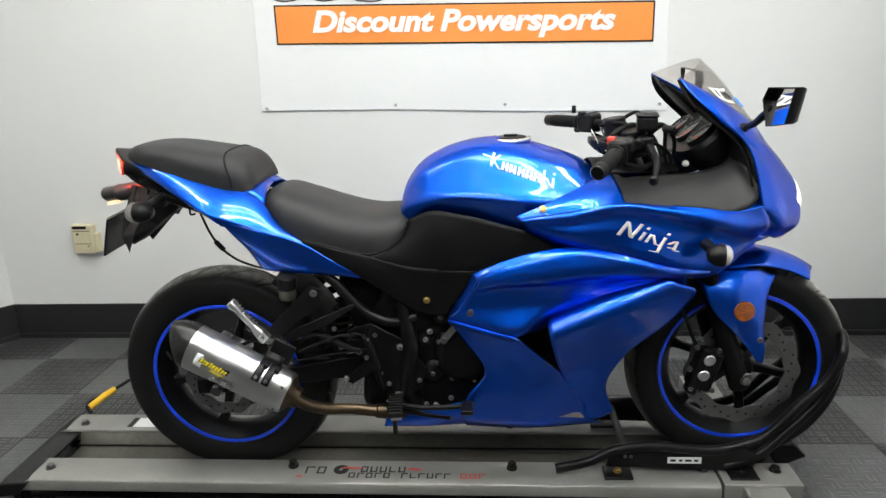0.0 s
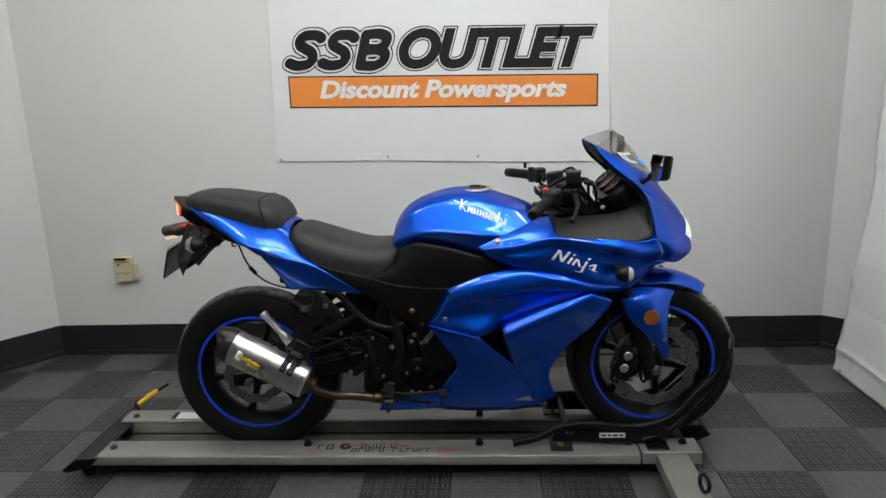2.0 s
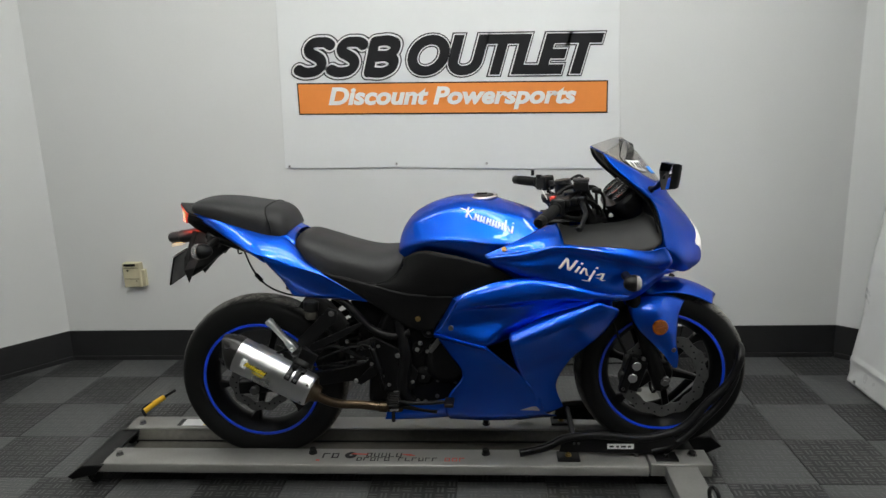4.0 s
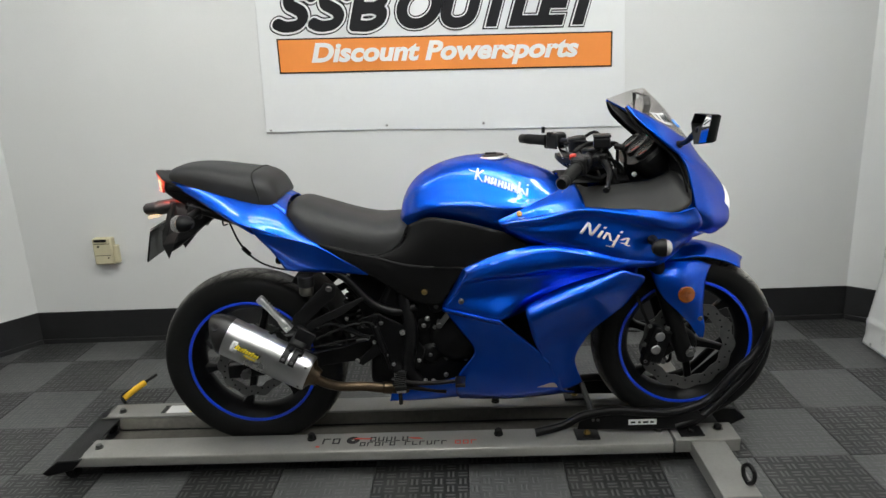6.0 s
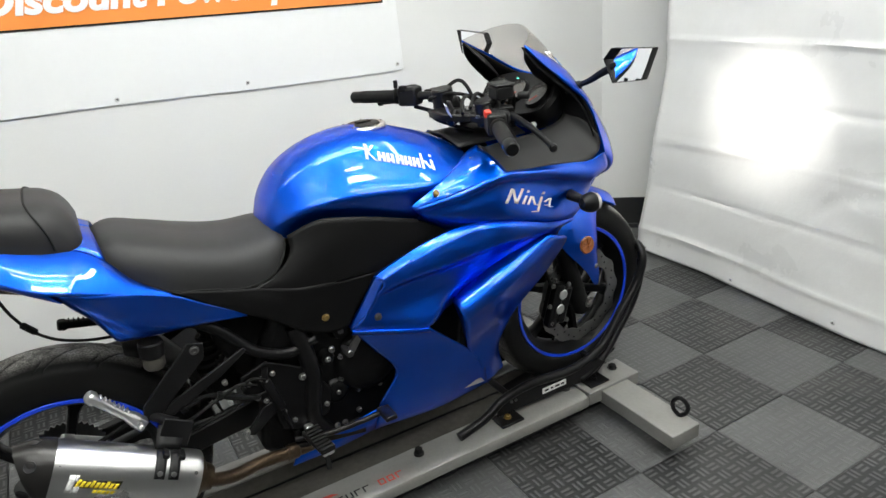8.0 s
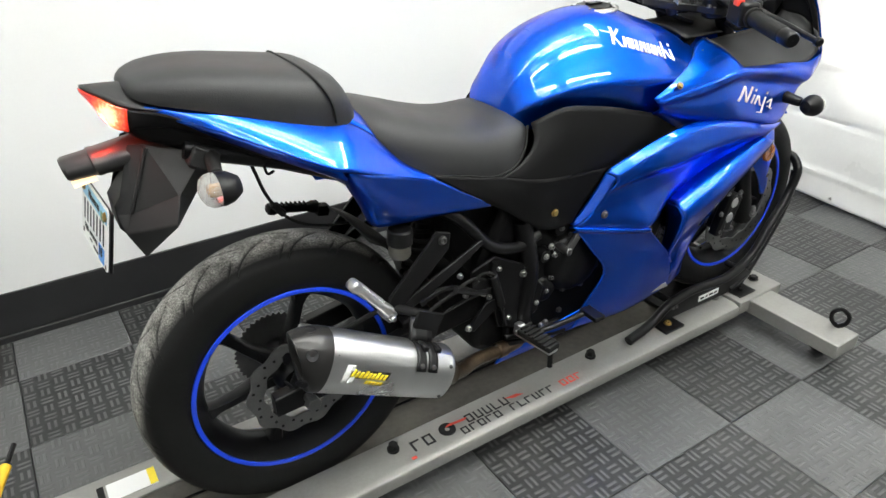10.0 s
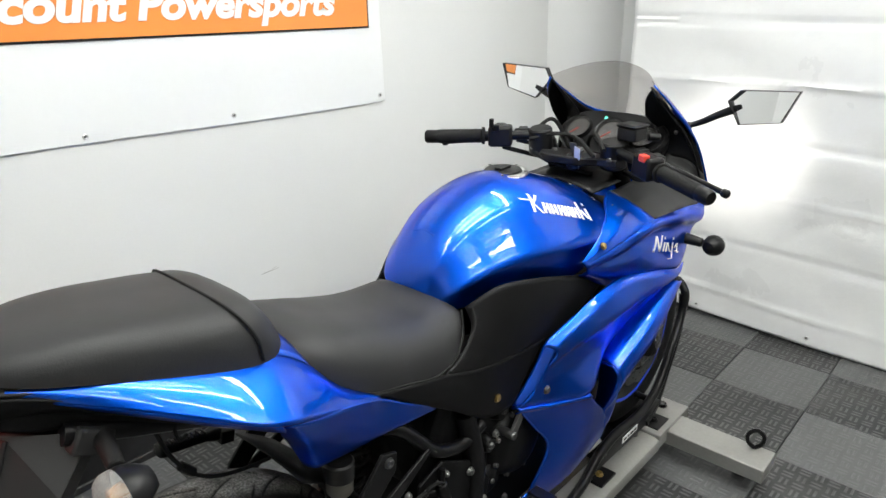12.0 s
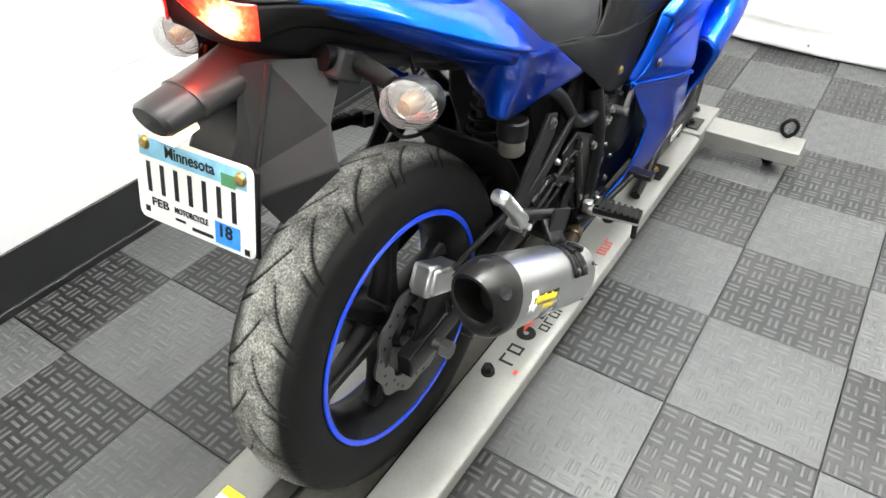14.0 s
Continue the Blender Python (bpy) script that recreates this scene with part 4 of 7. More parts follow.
def wheel(name, cx, cz, r_out, half, phase, label):
    bm = bmesh.new()
    k = half / 0.066
    turned(bm, [(r * 0.962, h) for r, h in ((0.207, -0.056 * k), (0.219, -0.057 * k), (0.221, -0.052 * k), (0.209, -0.046 * k), (0.196, -0.028 * k), (0.190, 0.0), (0.196, 0.028 * k), (0.209, 0.046 * k), (0.221, 0.052 * k),
                (0.219, 0.057 * k), (0.207, 0.056 * k), (0.190, 0.030 * k), (0.180, 0.012), (0.180, -0.012), (0.190, -0.030 * k), (0.207, -0.056 * k))], (cx, 0, cz), (0, 1, 0), 96)
    w = part(name, bm, FRAME, bike, label)
    bm = bmesh.new()
    turned(bm, [(0.012, -0.062), (0.030, -0.062), (0.036, -0.055), (0.040, -0.030), (0.040, 0.030), (0.036, 0.055), (0.030, 0.062), (0.012, 0.062)], (cx, 0, cz), (0, 1, 0), 32, cap=True)
    part("hub", bm, FRAME, w)
    for i in range(6):
        th = radians(phase) + math.pi * i / 3
        bm = bmesh.new()
        e, f = Vector((math.cos(th), 0, math.sin(th))), Vector((-math.sin(th), 0, math.cos(th)))
        rows = []
        for r, wd, dp, lean in ((0.034, 0.018, 0.026, 0.0), (0.075, 0.0125, 0.020, 0.004), (0.13, 0.0105, 0.015, 0.006), (0.164, 0.013, 0.015, 0.004), (0.180, 0.022, 0.020, 0.0)):
            c = Vector((cx, 0, cz)) + e * r + f * lean
            rows.append([c + f * wd * u + Vector((0, dp * v, 0)) for u, v in ((-1, -0.7), (-0.7, -1), (0.7, -1), (1, -0.7), (1, 0.7), (0.7, 1), (-0.7, 1), (-1, 0.7))])
        g = np.array([[tuple(p) for p in row] for row in rows])
        g = np.stack([spline(g[:, j], 10) for j in range(8)], axis=1)
        grid_faces(bm, g, wrap_u=True)
        part("spoke", bm, FRAME, w)
    for s in (-1, 1):
        bm = bmesh.new()
        turned(bm, [(0.2005, 0.0565 * k), (0.2015, 0.0590 * k), (0.2085, 0.0596 * k), (0.2105, 0.0580 * k)], (cx, 0, cz), (0, s, 0), 120)
        part("rim_tape", bm, RIMBLUE, w, "bright blue rim stripe", thick=0.0006)
    tyre(cx, cz, r_out, 0.206, half, w)
    bm = bmesh.new()
    rod(bm, (cx - 0.19 * math.sin(0.3), -0.004, cz - 0.185), (cx - 0.19 * math.sin(0.3) * 0.86, -0.004, cz - 0.158), 0.004, 0.003, n=8)
    part("valve", bm, RUBBER, w)
    return w


rear_wheel = wheel("rear_wheel", RX, RZC, 0.302, 0.066, 12, "black cast rear wheel with a blue rim stripe")
front_wheel = wheel("front_wheel", FXC, FZC, 0.288, 0.056, 40, "black cast front wheel with a blue rim stripe")
disc(RX, -0.074, RZC, 0.075, 0.108, 10, rear_wheel, 30)
disc(FXC, -0.070, FZC, 0.108, 0.146, 12, front_wheel, 36)
# sprocket on the far side, axle and its nuts
bm = bmesh.new()
n = 86
ring = [(0.082 if i % 2 else 0.088) for i in range(n)]
slab(bm, [(RX + r * math.cos(2 * math.pi * i / n), RZC + r * math.sin(2 * math.pi * i / n)) for i, r in enumerate(ring)], 0.072, 0.077)
part("sprocket", bm, STEEL, rear_wheel)
bm = bmesh.new()
rod(bm, (RX, -0.128, RZC - 0.004), (RX, 0.128, RZC - 0.004), 0.010)
rod(bm, (RX, -0.144, RZC - 0.004), (RX, -0.126, RZC - 0.004), 0.016, n=6, edge=0.002)
rod(bm, (RX, 0.126, RZC - 0.004), (RX, 0.142, RZC - 0.004), 0.016, n=6, edge=0.002)
part("axle", bm, STEEL, rear_wheel, "steel axle with hexagon nuts")
bm = bmesh.new()
rod(bm, (FXC, -0.110, FZC), (FXC, 0.110, FZC), 0.010)
rod(bm, (FXC, -0.118, FZC), (FXC, -0.108, FZC), 0.015, n=6, edge=0.002)
part("axle", bm, STEEL, front_wheel)

# ---- swingarm, rear brake, shock
for s in (-1, 1):
    bm = bmesh.new()
    rows = []
    for x, z, h in ((-0.035, 0.345, 0.022), (0.05, 0.352, 0.024), (0.2, 0.372, 0.024), (0.36, 0.398, 0.028), (0.47, 0.415, 0.034)):
        rows.append([(x, s * (0.095 + dy), z + dz) for dy, dz in ((-0.014, -h), (0.014, -h), (0.016, 0), (0.014, h), (-0.014, h))])
    g = np.array(rows)
    g = np.stack([spline(g[:, j], 14) for j in range(5)], axis=1)
    vs = grid_faces(bm, g, wrap_u=True)
    bm.faces.new(vs[0][::-1]), bm.faces.new(vs[-1])
    part("swingarm", bm, FRAME, bike, "black box-section swingarm", bevel=0.003)
bm = bmesh.new()
box(bm, (0.30, 0, 0.40), (0.08, 0.19, 0.05))
part("swingarm_bridge", bm, FRAME, bike, bevel=0.006)
bm = bmesh.new()
box(bm, (0.075, -0.088, 0.452), (0.085, 0.048, 0.045), Matrix.Rotation(radians(28), 3, "Y"))
box(bm, (0.045, -0.088, 0.468), (0.03, 0.034, 0.055), Matrix.Rotation(radians(28), 3, "Y"))
cal = part("rear_caliper", bm, ALLOY, bike, "cast alloy rear brake caliper", bevel=0.006)
bm = bmesh.new()
slab(bm, [(0.0, 0.33), (0.05, 0.325), (0.11, 0.43), (0.09, 0.46), (0.04, 0.44), (0.0, 0.375)], -0.096, -0.088)
part("caliper_bracket", bm, FRAME, cal, bevel=0.002)
bm = bmesh.new()
tube(bm, [(0.09, -0.11, 0.465), (0.17, -0.13, 0.50), (0.27, -0.145, 0.515), (0.36, -0.15, 0.505), (0.42, -0.15, 0.47)], 0.005, 8, 30)
part("brake_hose", bm, RUBBER, cal)
bm = bmesh.new()
turned(bm, [(0.018, 0), (0.022, 0.006), (0.022, 0.026), (0.020, 0.030)], (0.245, -0.122, 0.603), (0.05, 0, 1), 20, cap=True)
part("brake_fluid_cup", bm, CHANNEL, bike, "milky brake fluid cup")
bm = bmesh.new()
rod(bm, (0.246, -0.122, 0.630), (0.248, -0.122, 0.664), 0.025, n=20, edge=0.003)
part("cup_lid", bm, SATIN, bike)
bm = bmesh.new()
rod(bm, (0.33, 0, 0.42), (0.40, 0, 0.66), 0.020)
shock = part("rear_shock", bm, RUBBER, bike, "black coil-over rear shock")
bm = bmesh.new()
tube(bm, [(0.345 + 0.055 * k / 96 + 0.033 * math.cos(2 * math.pi * k / 12), 0.033 * math.sin(2 * math.pi * k / 12), 0.46 + 0.17 * k / 96) for k in range(97)], 0.005, 8, 200)
part("spring", bm, RUBBER, shock)
# inner rear mudguard
bm = bmesh.new()
rows = []
for a in np.linspace(60, 8, 11):
    r = 0.335
    rows.append([(RX + r * math.cos(radians(a)), w, RZC + r * math.sin(radians(a)) - 0.6 * w * w) for w in (-0.095, -0.05, 0, 0.05, 0.095)])
grid_faces(bm, rows)
part("inner_mudguard", bm, RUBBER, bike, thick=0.004)

# ---- frame tubes, engine
for s in (-1, 1):
    bm = bmesh.new()
    tube(bm, [(0.30, s * 0.125, 0.70), (0.36, s * 0.135, 0.665), (0.47, s * 0.14, 0.56), (0.52, s * 0.14, 0.545), (0.58, s * 0.14, 0.56)], 0.0125, 12, 30)
    part("frame_tube", bm, FRAME, bike, "glossy black frame tube")
    bm = bmesh.new()
    tube(bm, [(0.54, s * 0.13, 0.60), (0.56, s * 0.14, 0.48), (0.55, s * 0.135, 0.34), (0.58, s * 0.12, 0.29)], 0.021, 12, 24)
    part("frame_spar", bm, FRAME, bike)
    bm = bmesh.new()
    tube(bm, [(-0.10, s * 0.075, 0.885), (0.10, s * 0.10, 0.82), (0.30, s * 0.115, 0.74), (0.52, s * 0.12, 0.70), (0.85, s * 0.11, 0.80), (1.10, s * 0.05, 0.90)], 0.015, 10, 40)
    part("frame_rail", bm, FRAME, bike)
    # foot peg hanger: two ribs from the sub-frame down to the peg
    bm = bmesh.new()
    slab(bm, [(0.342, 0.640), (0.312, 0.650), (0.296, 0.632), (0.203, 0.540), (0.196, 0.508), (0.225, 0.500), (0.252, 0.530), (0.338, 0.606)], s * 0.147, s * 0.155)
    slab(bm, [(0.225, 0.500), (0.250, 0.525), (0.420, 0.600), (0.424, 0.590), (0.36, 0.548), (0.255, 0.498)], s * 0.146, s * 0.153)
    hanger = part("peg_hanger", bm, SATIN, bike, "black cast passenger peg hanger", bevel=0.002)
    bolt((0.322, s * 0.155, 0.630), 0.008, 0.006, STEEL, hanger, (0, s, 0))
    bm = bmesh.new()
    q = Matrix.Rotation(radians(51 if s < 0 else 12), 3, "Y")
    at = Vector((0.150, -0.176, 0.572)) if s < 0 else Vector((0.140, 0.150, 0.628))
    rows = []
    for u, wd, ht in ((-0.058, 0.010, 0.008), (-0.055, 0.014, 0.011), (-0.044, 0.015, 0.012), (-0.036, 0.0115, 0.009), (0.030, 0.0105, 0.0085), (0.042, 0.013, 0.012), (0.056, 0.014, 0.013)):
        rows.append([at + q @ Vector((u, wd * a, ht * b)) for a, b in ((-1, -0.5), (-0.6, -1), (0.6, -1), (1, -0.5), (1, 0.5), (0.6, 1), (-0.6, 1), (-1, 0.5))])
    vs = grid_faces(bm, rows, wrap_u=True)
    bm.faces.new(vs[0][::-1]), bm.faces.new(vs[-1])
    for i in range(7):
        box(bm, at + q @ Vector((-0.034 + 0.010 * i, 0, 0.010)), (0.004, 0.018, 0.005), q)
    box(bm, at + q @ Vector((0.064, -s * 0.008, -0.004)), (0.026, 0.024, 0.024), q)
    rod(bm, at + q @ Vector((0.066, -0.018, -0.004)), at + q @ Vector((0.066, 0.016, -0.004)), 0.006, n=10)
    part("passenger_peg", bm, ALLOY if s < 0 else RUBBER, hanger, "worn bare alloy passenger foot peg" if s < 0 else "black ribbed passenger foot peg", bevel=0.002)
    # heel guard plate and rider's peg
    bm = bmesh.new()
    slab(bm, [(0.40, 0.525), (0.46, 0.545), (0.54, 0.50), (0.60, 0.42), (0.585, 0.36), (0.52, 0.335), (0.47, 0.36), (0.455, 0.43), (0.40, 0.48)], s * 0.138, s * 0.146)
    plate = part("heel_plate", bm, ENGINE, bike, "black engine side plate with bolts", bevel=0.003)
    for x, z in ((0.415, 0.505), (0.47, 0.512), (0.56, 0.445), (0.48, 0.405), (0.50, 0.375), (0.58, 0.385), (0.445, 0.45)):
        bolt((x, s * 0.146, z), 0.0052, 0.006, BOLTS, plate, (0, s, 0))
    bm = bmesh.new()
    q = Matrix.Rotation(radians(-s * 8), 3, "Z")
    box(bm, (0.525, s * 0.215, 0.342), (0.028, 0.105, 0.012), q)
    box(bm, (0.525, s * 0.158, 0.342), (0.020, 0.020, 0.026), q)
    peg = part("rider_peg", bm, ALLOY, bike, "alloy rider foot peg with a ribbed rubber top", bevel=0.003)
    bm = bmesh.new()
    box(bm, (0.525, s * 0.222, 0.352), (0.034, 0.095, 0.014), q)
    part("peg_rubber", bm, RUBBER, peg, bevel=0.002)
    for i in range(7):
        bm = bmesh.new()
        box(bm, (0.525, s * (0.182 + 0.013 * i), 0.361), (0.034, 0.006, 0.006), q)
        part("peg_rib", bm, RUBBER, peg)
    bm = bmesh.new()
    rod(bm, (0.528, s * 0.262, 0.338), (0.528, s * 0.262, 0.300), 0.006, n=8)
    part("feeler", bm, RUBBER, peg)
bm = bmesh.new()
tube(bm, [(0.49, -0.150, 0.325), (0.56, -0.165, 0.318), (0.64, -0.180, 0.325), (0.70, -0.19, 0.335)], 0.007, 10, 24)
box(bm, (0.705, -0.205, 0.338), (0.030, 0.055, 0.012))
part("brake_pedal", bm, FRAME, bike, "black foot brake pedal", bevel=0.002)
bm = bmesh.new()
rod(bm, (0.45, -0.150, 0.505), (0.475, -0.150, 0.42), 0.011, n=12, edge=0.002)
rod(bm, (0.475, -0.150, 0.42), (0.49, -0.150, 0.36), 0.005, n=8)
rod(bm, (0.455, -0.150, 0.535), (0.448, -0.150, 0.50), 0.007, n=10)
part("master_cylinder", bm, FRAME, bike, "rear brake master cylinder")
bm = bmesh.new()
tube(bm, [(0.43, -0.152, 0.50), (0.40, -0.155, 0.515), (0.34, -0.158, 0.50), (0.27, -0.155, 0.47)], 0.004, 8, 24)
tube(bm, [(0.25, -0.15, 0.44), (0.36, -0.152, 0.462), (0.45, -0.150, 0.475)], 0.003, 8, 20)
part("brake_line", bm, RUBBER, bike)

for x, z, r in ((0.381, 0.479, 0.006), (0.427, 0.468, 0.007), (0.389, 0.391, 0.007), (0.443, 0.510, 0.005), (0.367, 0.531, 0.006), (0.612, 0.523, 0.007), (0.534, 0.480, 0.008), (0.596, 0.318, 0.006)):
    bolt((x, -0.149, z), r * 0.9, 0.007, BOLTS, bike, (0, -1, 0), "frame_bolt")
for pts, r, mt in (([(0.270, -0.152, 0.500), (0.298, -0.156, 0.512), (0.323, -0.156, 0.517), (0.345, -0.152, 0.508)], 0.0045, ENGINE),
                   ([(0.345, -0.152, 0.508), (0.372, -0.154, 0.494), (0.400, -0.154, 0.480), (0.432, -0.152, 0.470)], 0.006, FRAME),
                   ([(0.400, -0.152, 0.500), (0.415, -0.156, 0.520), (0.445, -0.156, 0.512), (0.465, -0.152, 0.480)], 0.0035, RUBBER)):
    bm = bmesh.new()
    tube(bm, pts, r, 8, 20)
    rod(bm, pts[0], tuple(Vector(pts[0]).lerp(Vector(pts[1]), 0.4)), r * 1.7, n=8, edge=0.001)
    part("brake_fitting", bm, mt, bike)
bm = bmesh.new()
slab(bm, [(0.385, 0.385), (0.405, 0.375), (0.480, 0.425), (0.475, 0.445), (0.440, 0.440)], -0.150, -0.143)
part("brake_arm", bm, ENGINE, bike, bevel=0.002)
bm = bmesh.new()
slab(bm, [(0.375, 0.715), (0.372, 0.60), (0.41, 0.50), (0.47, 0.44), (0.62, 0.44), (0.62, 0.72)], -0.085, 0.085)
part("battery_box", bm, COVER, bike, "black battery box under the seat", bevel=0.01)
bm = bmesh.new()
slab(bm, [(0.42, 0.30), (0.50, 0.255), (0.86, 0.255), (0.96, 0.32), (0.99, 0.50), (0.92, 0.66), (0.70, 0.70), (0.52, 0.68), (0.44, 0.52)], -0.125, 0.125)
engine = part("engine", bm, ENGINE, bike, "black twin-cylinder engine", bevel=0.018)
bm = bmesh.new()
turned(bm, [(0.001, 0.030), (0.050, 0.030), (0.066, 0.026), (0.078, 0.014), (0.084, 0.0)], (0.700, -0.125, 0.455), (0, -1, 0), 36)
cl = part("clutch_cover", bm, ENGINE, engine, "round black clutch cover")
for i in range(8):
    a = math.pi * i / 4 + 0.3
    bolt((0.700 + 0.076 * math.cos(a), -0.138, 0.455 + 0.076 * math.sin(a)), 0.0055, 0.007, STEEL if i % 3 else BOLTS, cl, (0, -1, 0))
bm = bmesh.new()
slab(bm, [(0.640, 0.508), (0.655, 0.500), (0.690, 0.545), (0.680, 0.560)], -0.168, -0.160)
rod(bm, (0.648, -0.125, 0.506), (0.648, -0.172, 0.506), 0.009, n=14, edge=0.002)
part("release_arm", bm, STEEL, engine, bevel=0.001)
bm = bmesh.new()
turned(bm, [(0.001, 0.012), (0.022, 0.012), (0.03, 0.006), (0.034, 0)], (0.615, -0.128, 0.40), (0, -1, 0), 24)
part("engine_boss", bm, ENGINE, engine)
bm = bmesh.new()
turned(bm, [(0.001, 0.02), (0.018, 0.02), (0.022, 0.012), (0.026, 0)], (0.64, -0.128, 0.56), (0, -1, 0), 24)
part("engine_boss", bm, ENGINE, engine)
bm = bmesh.new()
turned(bm, [(0.001, 0.02), (0.015, 0.02), (0.018, 0.012), (0.02, 0)], (0.60, -0.128, 0.50), (0, -1, 0), 20)
part("engine_boss", bm, ENGINE, engine)
for i, (x, z) in enumerate(((0.64, 0.56), (0.60, 0.50), (0.615, 0.40), (0.53, 0.32), (0.66, 0.33), (0.62, 0.31), (0.68, 0.60))):
    bolt((x, -0.147 if i < 2 else -0.138, z), 0.006, 0.006, BOLTS if i % 2 else STEEL, engine, (0, -1, 0))
for k in range(7):
    bm = bmesh.new()
    box(bm, (0.80, 0, 0.52 + 0.018 * k), (0.24, 0.275, 0.006), Matrix.Rotation(radians(-14), 3, "Y"))
    part("cooling_fin", bm, ENGINE, engine)
bm = bmesh.new()
for a, b in (((0.50, -0.14, 0.345), (0.50, -0.14, 0.30)), ((0.46, -0.15, 0.31), (0.66, -0.16, 0.285)), ((0.60, -0.14, 0.30), (0.66, -0.14, 0.30))):
    rod(bm, a, b, 0.008, n=10)
part("lower_bracket", bm, ENGINE, engine)
bm = bmesh.new()
box(bm, (1.04, 0, 0.56), (0.05, 0.28, 0.26), Matrix.Rotation(radians(-12), 3, "Y"))
part("radiator", bm, FRAME, bike, "black radiator core", bevel=0.004)
bm = bmesh.new()
slab(bm, [(0.60, 0.30), (1.00, 0.30), (1.05, 0.42), (1.12, 0.62), (1.25, 0.70), (1.30, 0.82), (1.05, 0.85), (0.80, 0.78), (0.72, 0.62)], -0.10, 0.10)
part("air_box", bm, SATIN, bike, bevel=0.02)

# ---- exhaust
bm = bmesh.new()
tube(bm, [(0.262, -0.234, 0.388), (0.286, -0.222, 0.362), (0.334, -0.197, 0.331), (0.40, -0.168, 0.314), (0.50, -0.148, 0.293), (0.60, -0.12, 0.278), (0.75, -0.08, 0.27)], 0.0150, 16, 50)
pipe = part("exhaust_pipe", bm, PIPE, bike, "heat-stained steel exhaust pipe")
bm = bmesh.new()
rod(bm, (0.462, -0.155, 0.301), (0.492, -0.149, 0.295), 0.0185, n=18, edge=0.003)
part("pipe_clamp", bm, PIPE, pipe)
MA, MB = Vector((0.015, -0.216, 0.518)), Vector((0.260, -0.239, 0.395))
mw = (MB - MA).normalized()
mu = mw.cross(Vector((0, 1, 0))).normalized()
mv = Vector((0, 1, 0)) - mw * mw.y
mv.normalize()


def oval(c, a, b, n=40):
    """An oval ring across the muffler: a up and down, b in and out, with flattish flanks."""
    out = []
    for i in range(n):
        th = 2 * math.pi * i / n
        cs, sn = math.cos(th), math.sin(th)
        e = 2 / 2.15
        out.append(tuple(c + mu * a * math.copysign(abs(sn) ** e, sn) + mv * b * math.copysign(abs(cs) ** e, cs)))
    return out


ln = (MB - MA).length
bm = bmesh.new()
prof = [(0.0, 0.056, 0.048), (0.004, 0.0582, 0.0502), (0.01, 0.059, 0.051), (ln - 0.01, 0.054, 0.048), (ln - 0.004, 0.0532, 0.0472), (ln, 0.050, 0.044)]
vs = grid_faces(bm, [oval(MA + mw * h, a, b) for h, a, b in prof], wrap_u=True)
bm.faces.new(vs[-1])
muf = part("muffler", bm, MUFFLER, bike, "brushed aluminium oval slip-on muffler")
bm = bmesh.new()
cap = [(0.010, 0.0595, 0.0515), (-0.004, 0.0595, 0.0515), (-0.016, 0.0580, 0.0500), (-0.034, 0.0525, 0.0455), (-0.050, 0.044, 0.0395), (-0.055, 0.040, 0.0365), (-0.053, 0.035, 0.033), (-0.03, 0.032, 0.030), (0.03, 0.030, 0.028)]
rings = [[Vector(p) + mw * (h * 0.42 * (math.sin(2 * math.pi * i / 40) - 0.8) if h < 0 else 0.0) for i, p in enumerate(oval(MA + mw * h, a, b))] for h, a, b in cap]
vs = grid_faces(bm, rings, wrap_u=True)
bm.faces.new(vs[-1])
end = part("end_cap", bm, CARBON, muf, "dark bronze-black tapered end cap")
# black discs on the cap imitate the shaded inside of its hollows
for i in range(6):
    th = math.pi / 6 + math.pi * i / 3
    c = MA + mw * -0.027 + mu * 0.0545 * math.sin(th) + mv * 0.0465 * math.cos(th)
    bm = bmesh.new()
    way = (mu * math.sin(th) + mv * math.cos(th) - mw * 0.35).normalized()
    turned(bm, [(0.0005, -0.0002), (0.0085, 0.0004), (0.0105, 0.0012), (0.0115, 0.0)], c, way, 18)
    part("dimple_shade", bm, INK, end)
bm = bmesh.new()
vs = grid_faces(bm, [oval(MB + mw * h, a, b) for h, a, b in ((-0.003, 0.049, 0.043), (0.002, 0.047, 0.041), (0.012, 0.030, 0.030), (0.03, 0.024, 0.024))], wrap_u=True)
part("front_cap", bm, PIPE, muf)
bm = bmesh.new()
for h in (ln - 0.075, ln - 0.045):
    c = MA + mw * h
    box(bm, c + mu * 0.0555 - mv * 0.014, (0.012, 0.028, 0.010), Matrix((mw, mv, mu)).transposed())
box(bm, MA + mw * (ln - 0.06) + mu * 0.085 + mv * 0.02, (0.058, 0.006, 0.055), Matrix((mw, mv, mu)).transposed())
rod(bm, tuple(MA + mw * (ln - 0.06) + mu * 0.10 + mv * 0.03), (0.215, -0.15, 0.51), 0.010, n=10)
part("hanger_clamp", bm, SATIN, muf, "black hanger clamp", bevel=0.002)
for h in (0.02, ln - 0.014):
    for sgn in (-1, 1):
        bolt(tuple(MA + mw * h - mv * 0.040 + mu * 0.032 * sgn), 0.003, 0.003, STEEL, muf, tuple(-mv), name="rivet", n=10)
# maker's mark on the flank: plain shapes
def on_flank(h, u, lift=0.0006):
    """The place on the muffler's outer flank, h along it and u above its middle."""
    k = min(1.0, max(0.0, (h - 0.01) / (ln - 0.02)))
    a, b = 0.059 - 0.005 * k, 0.051 - 0.003 * k
    return MA + mw * h + mu * u - mv * (b * max(0.0, 1 - (abs(u) / a) ** 2.15) ** (1 / 2.15) + lift)


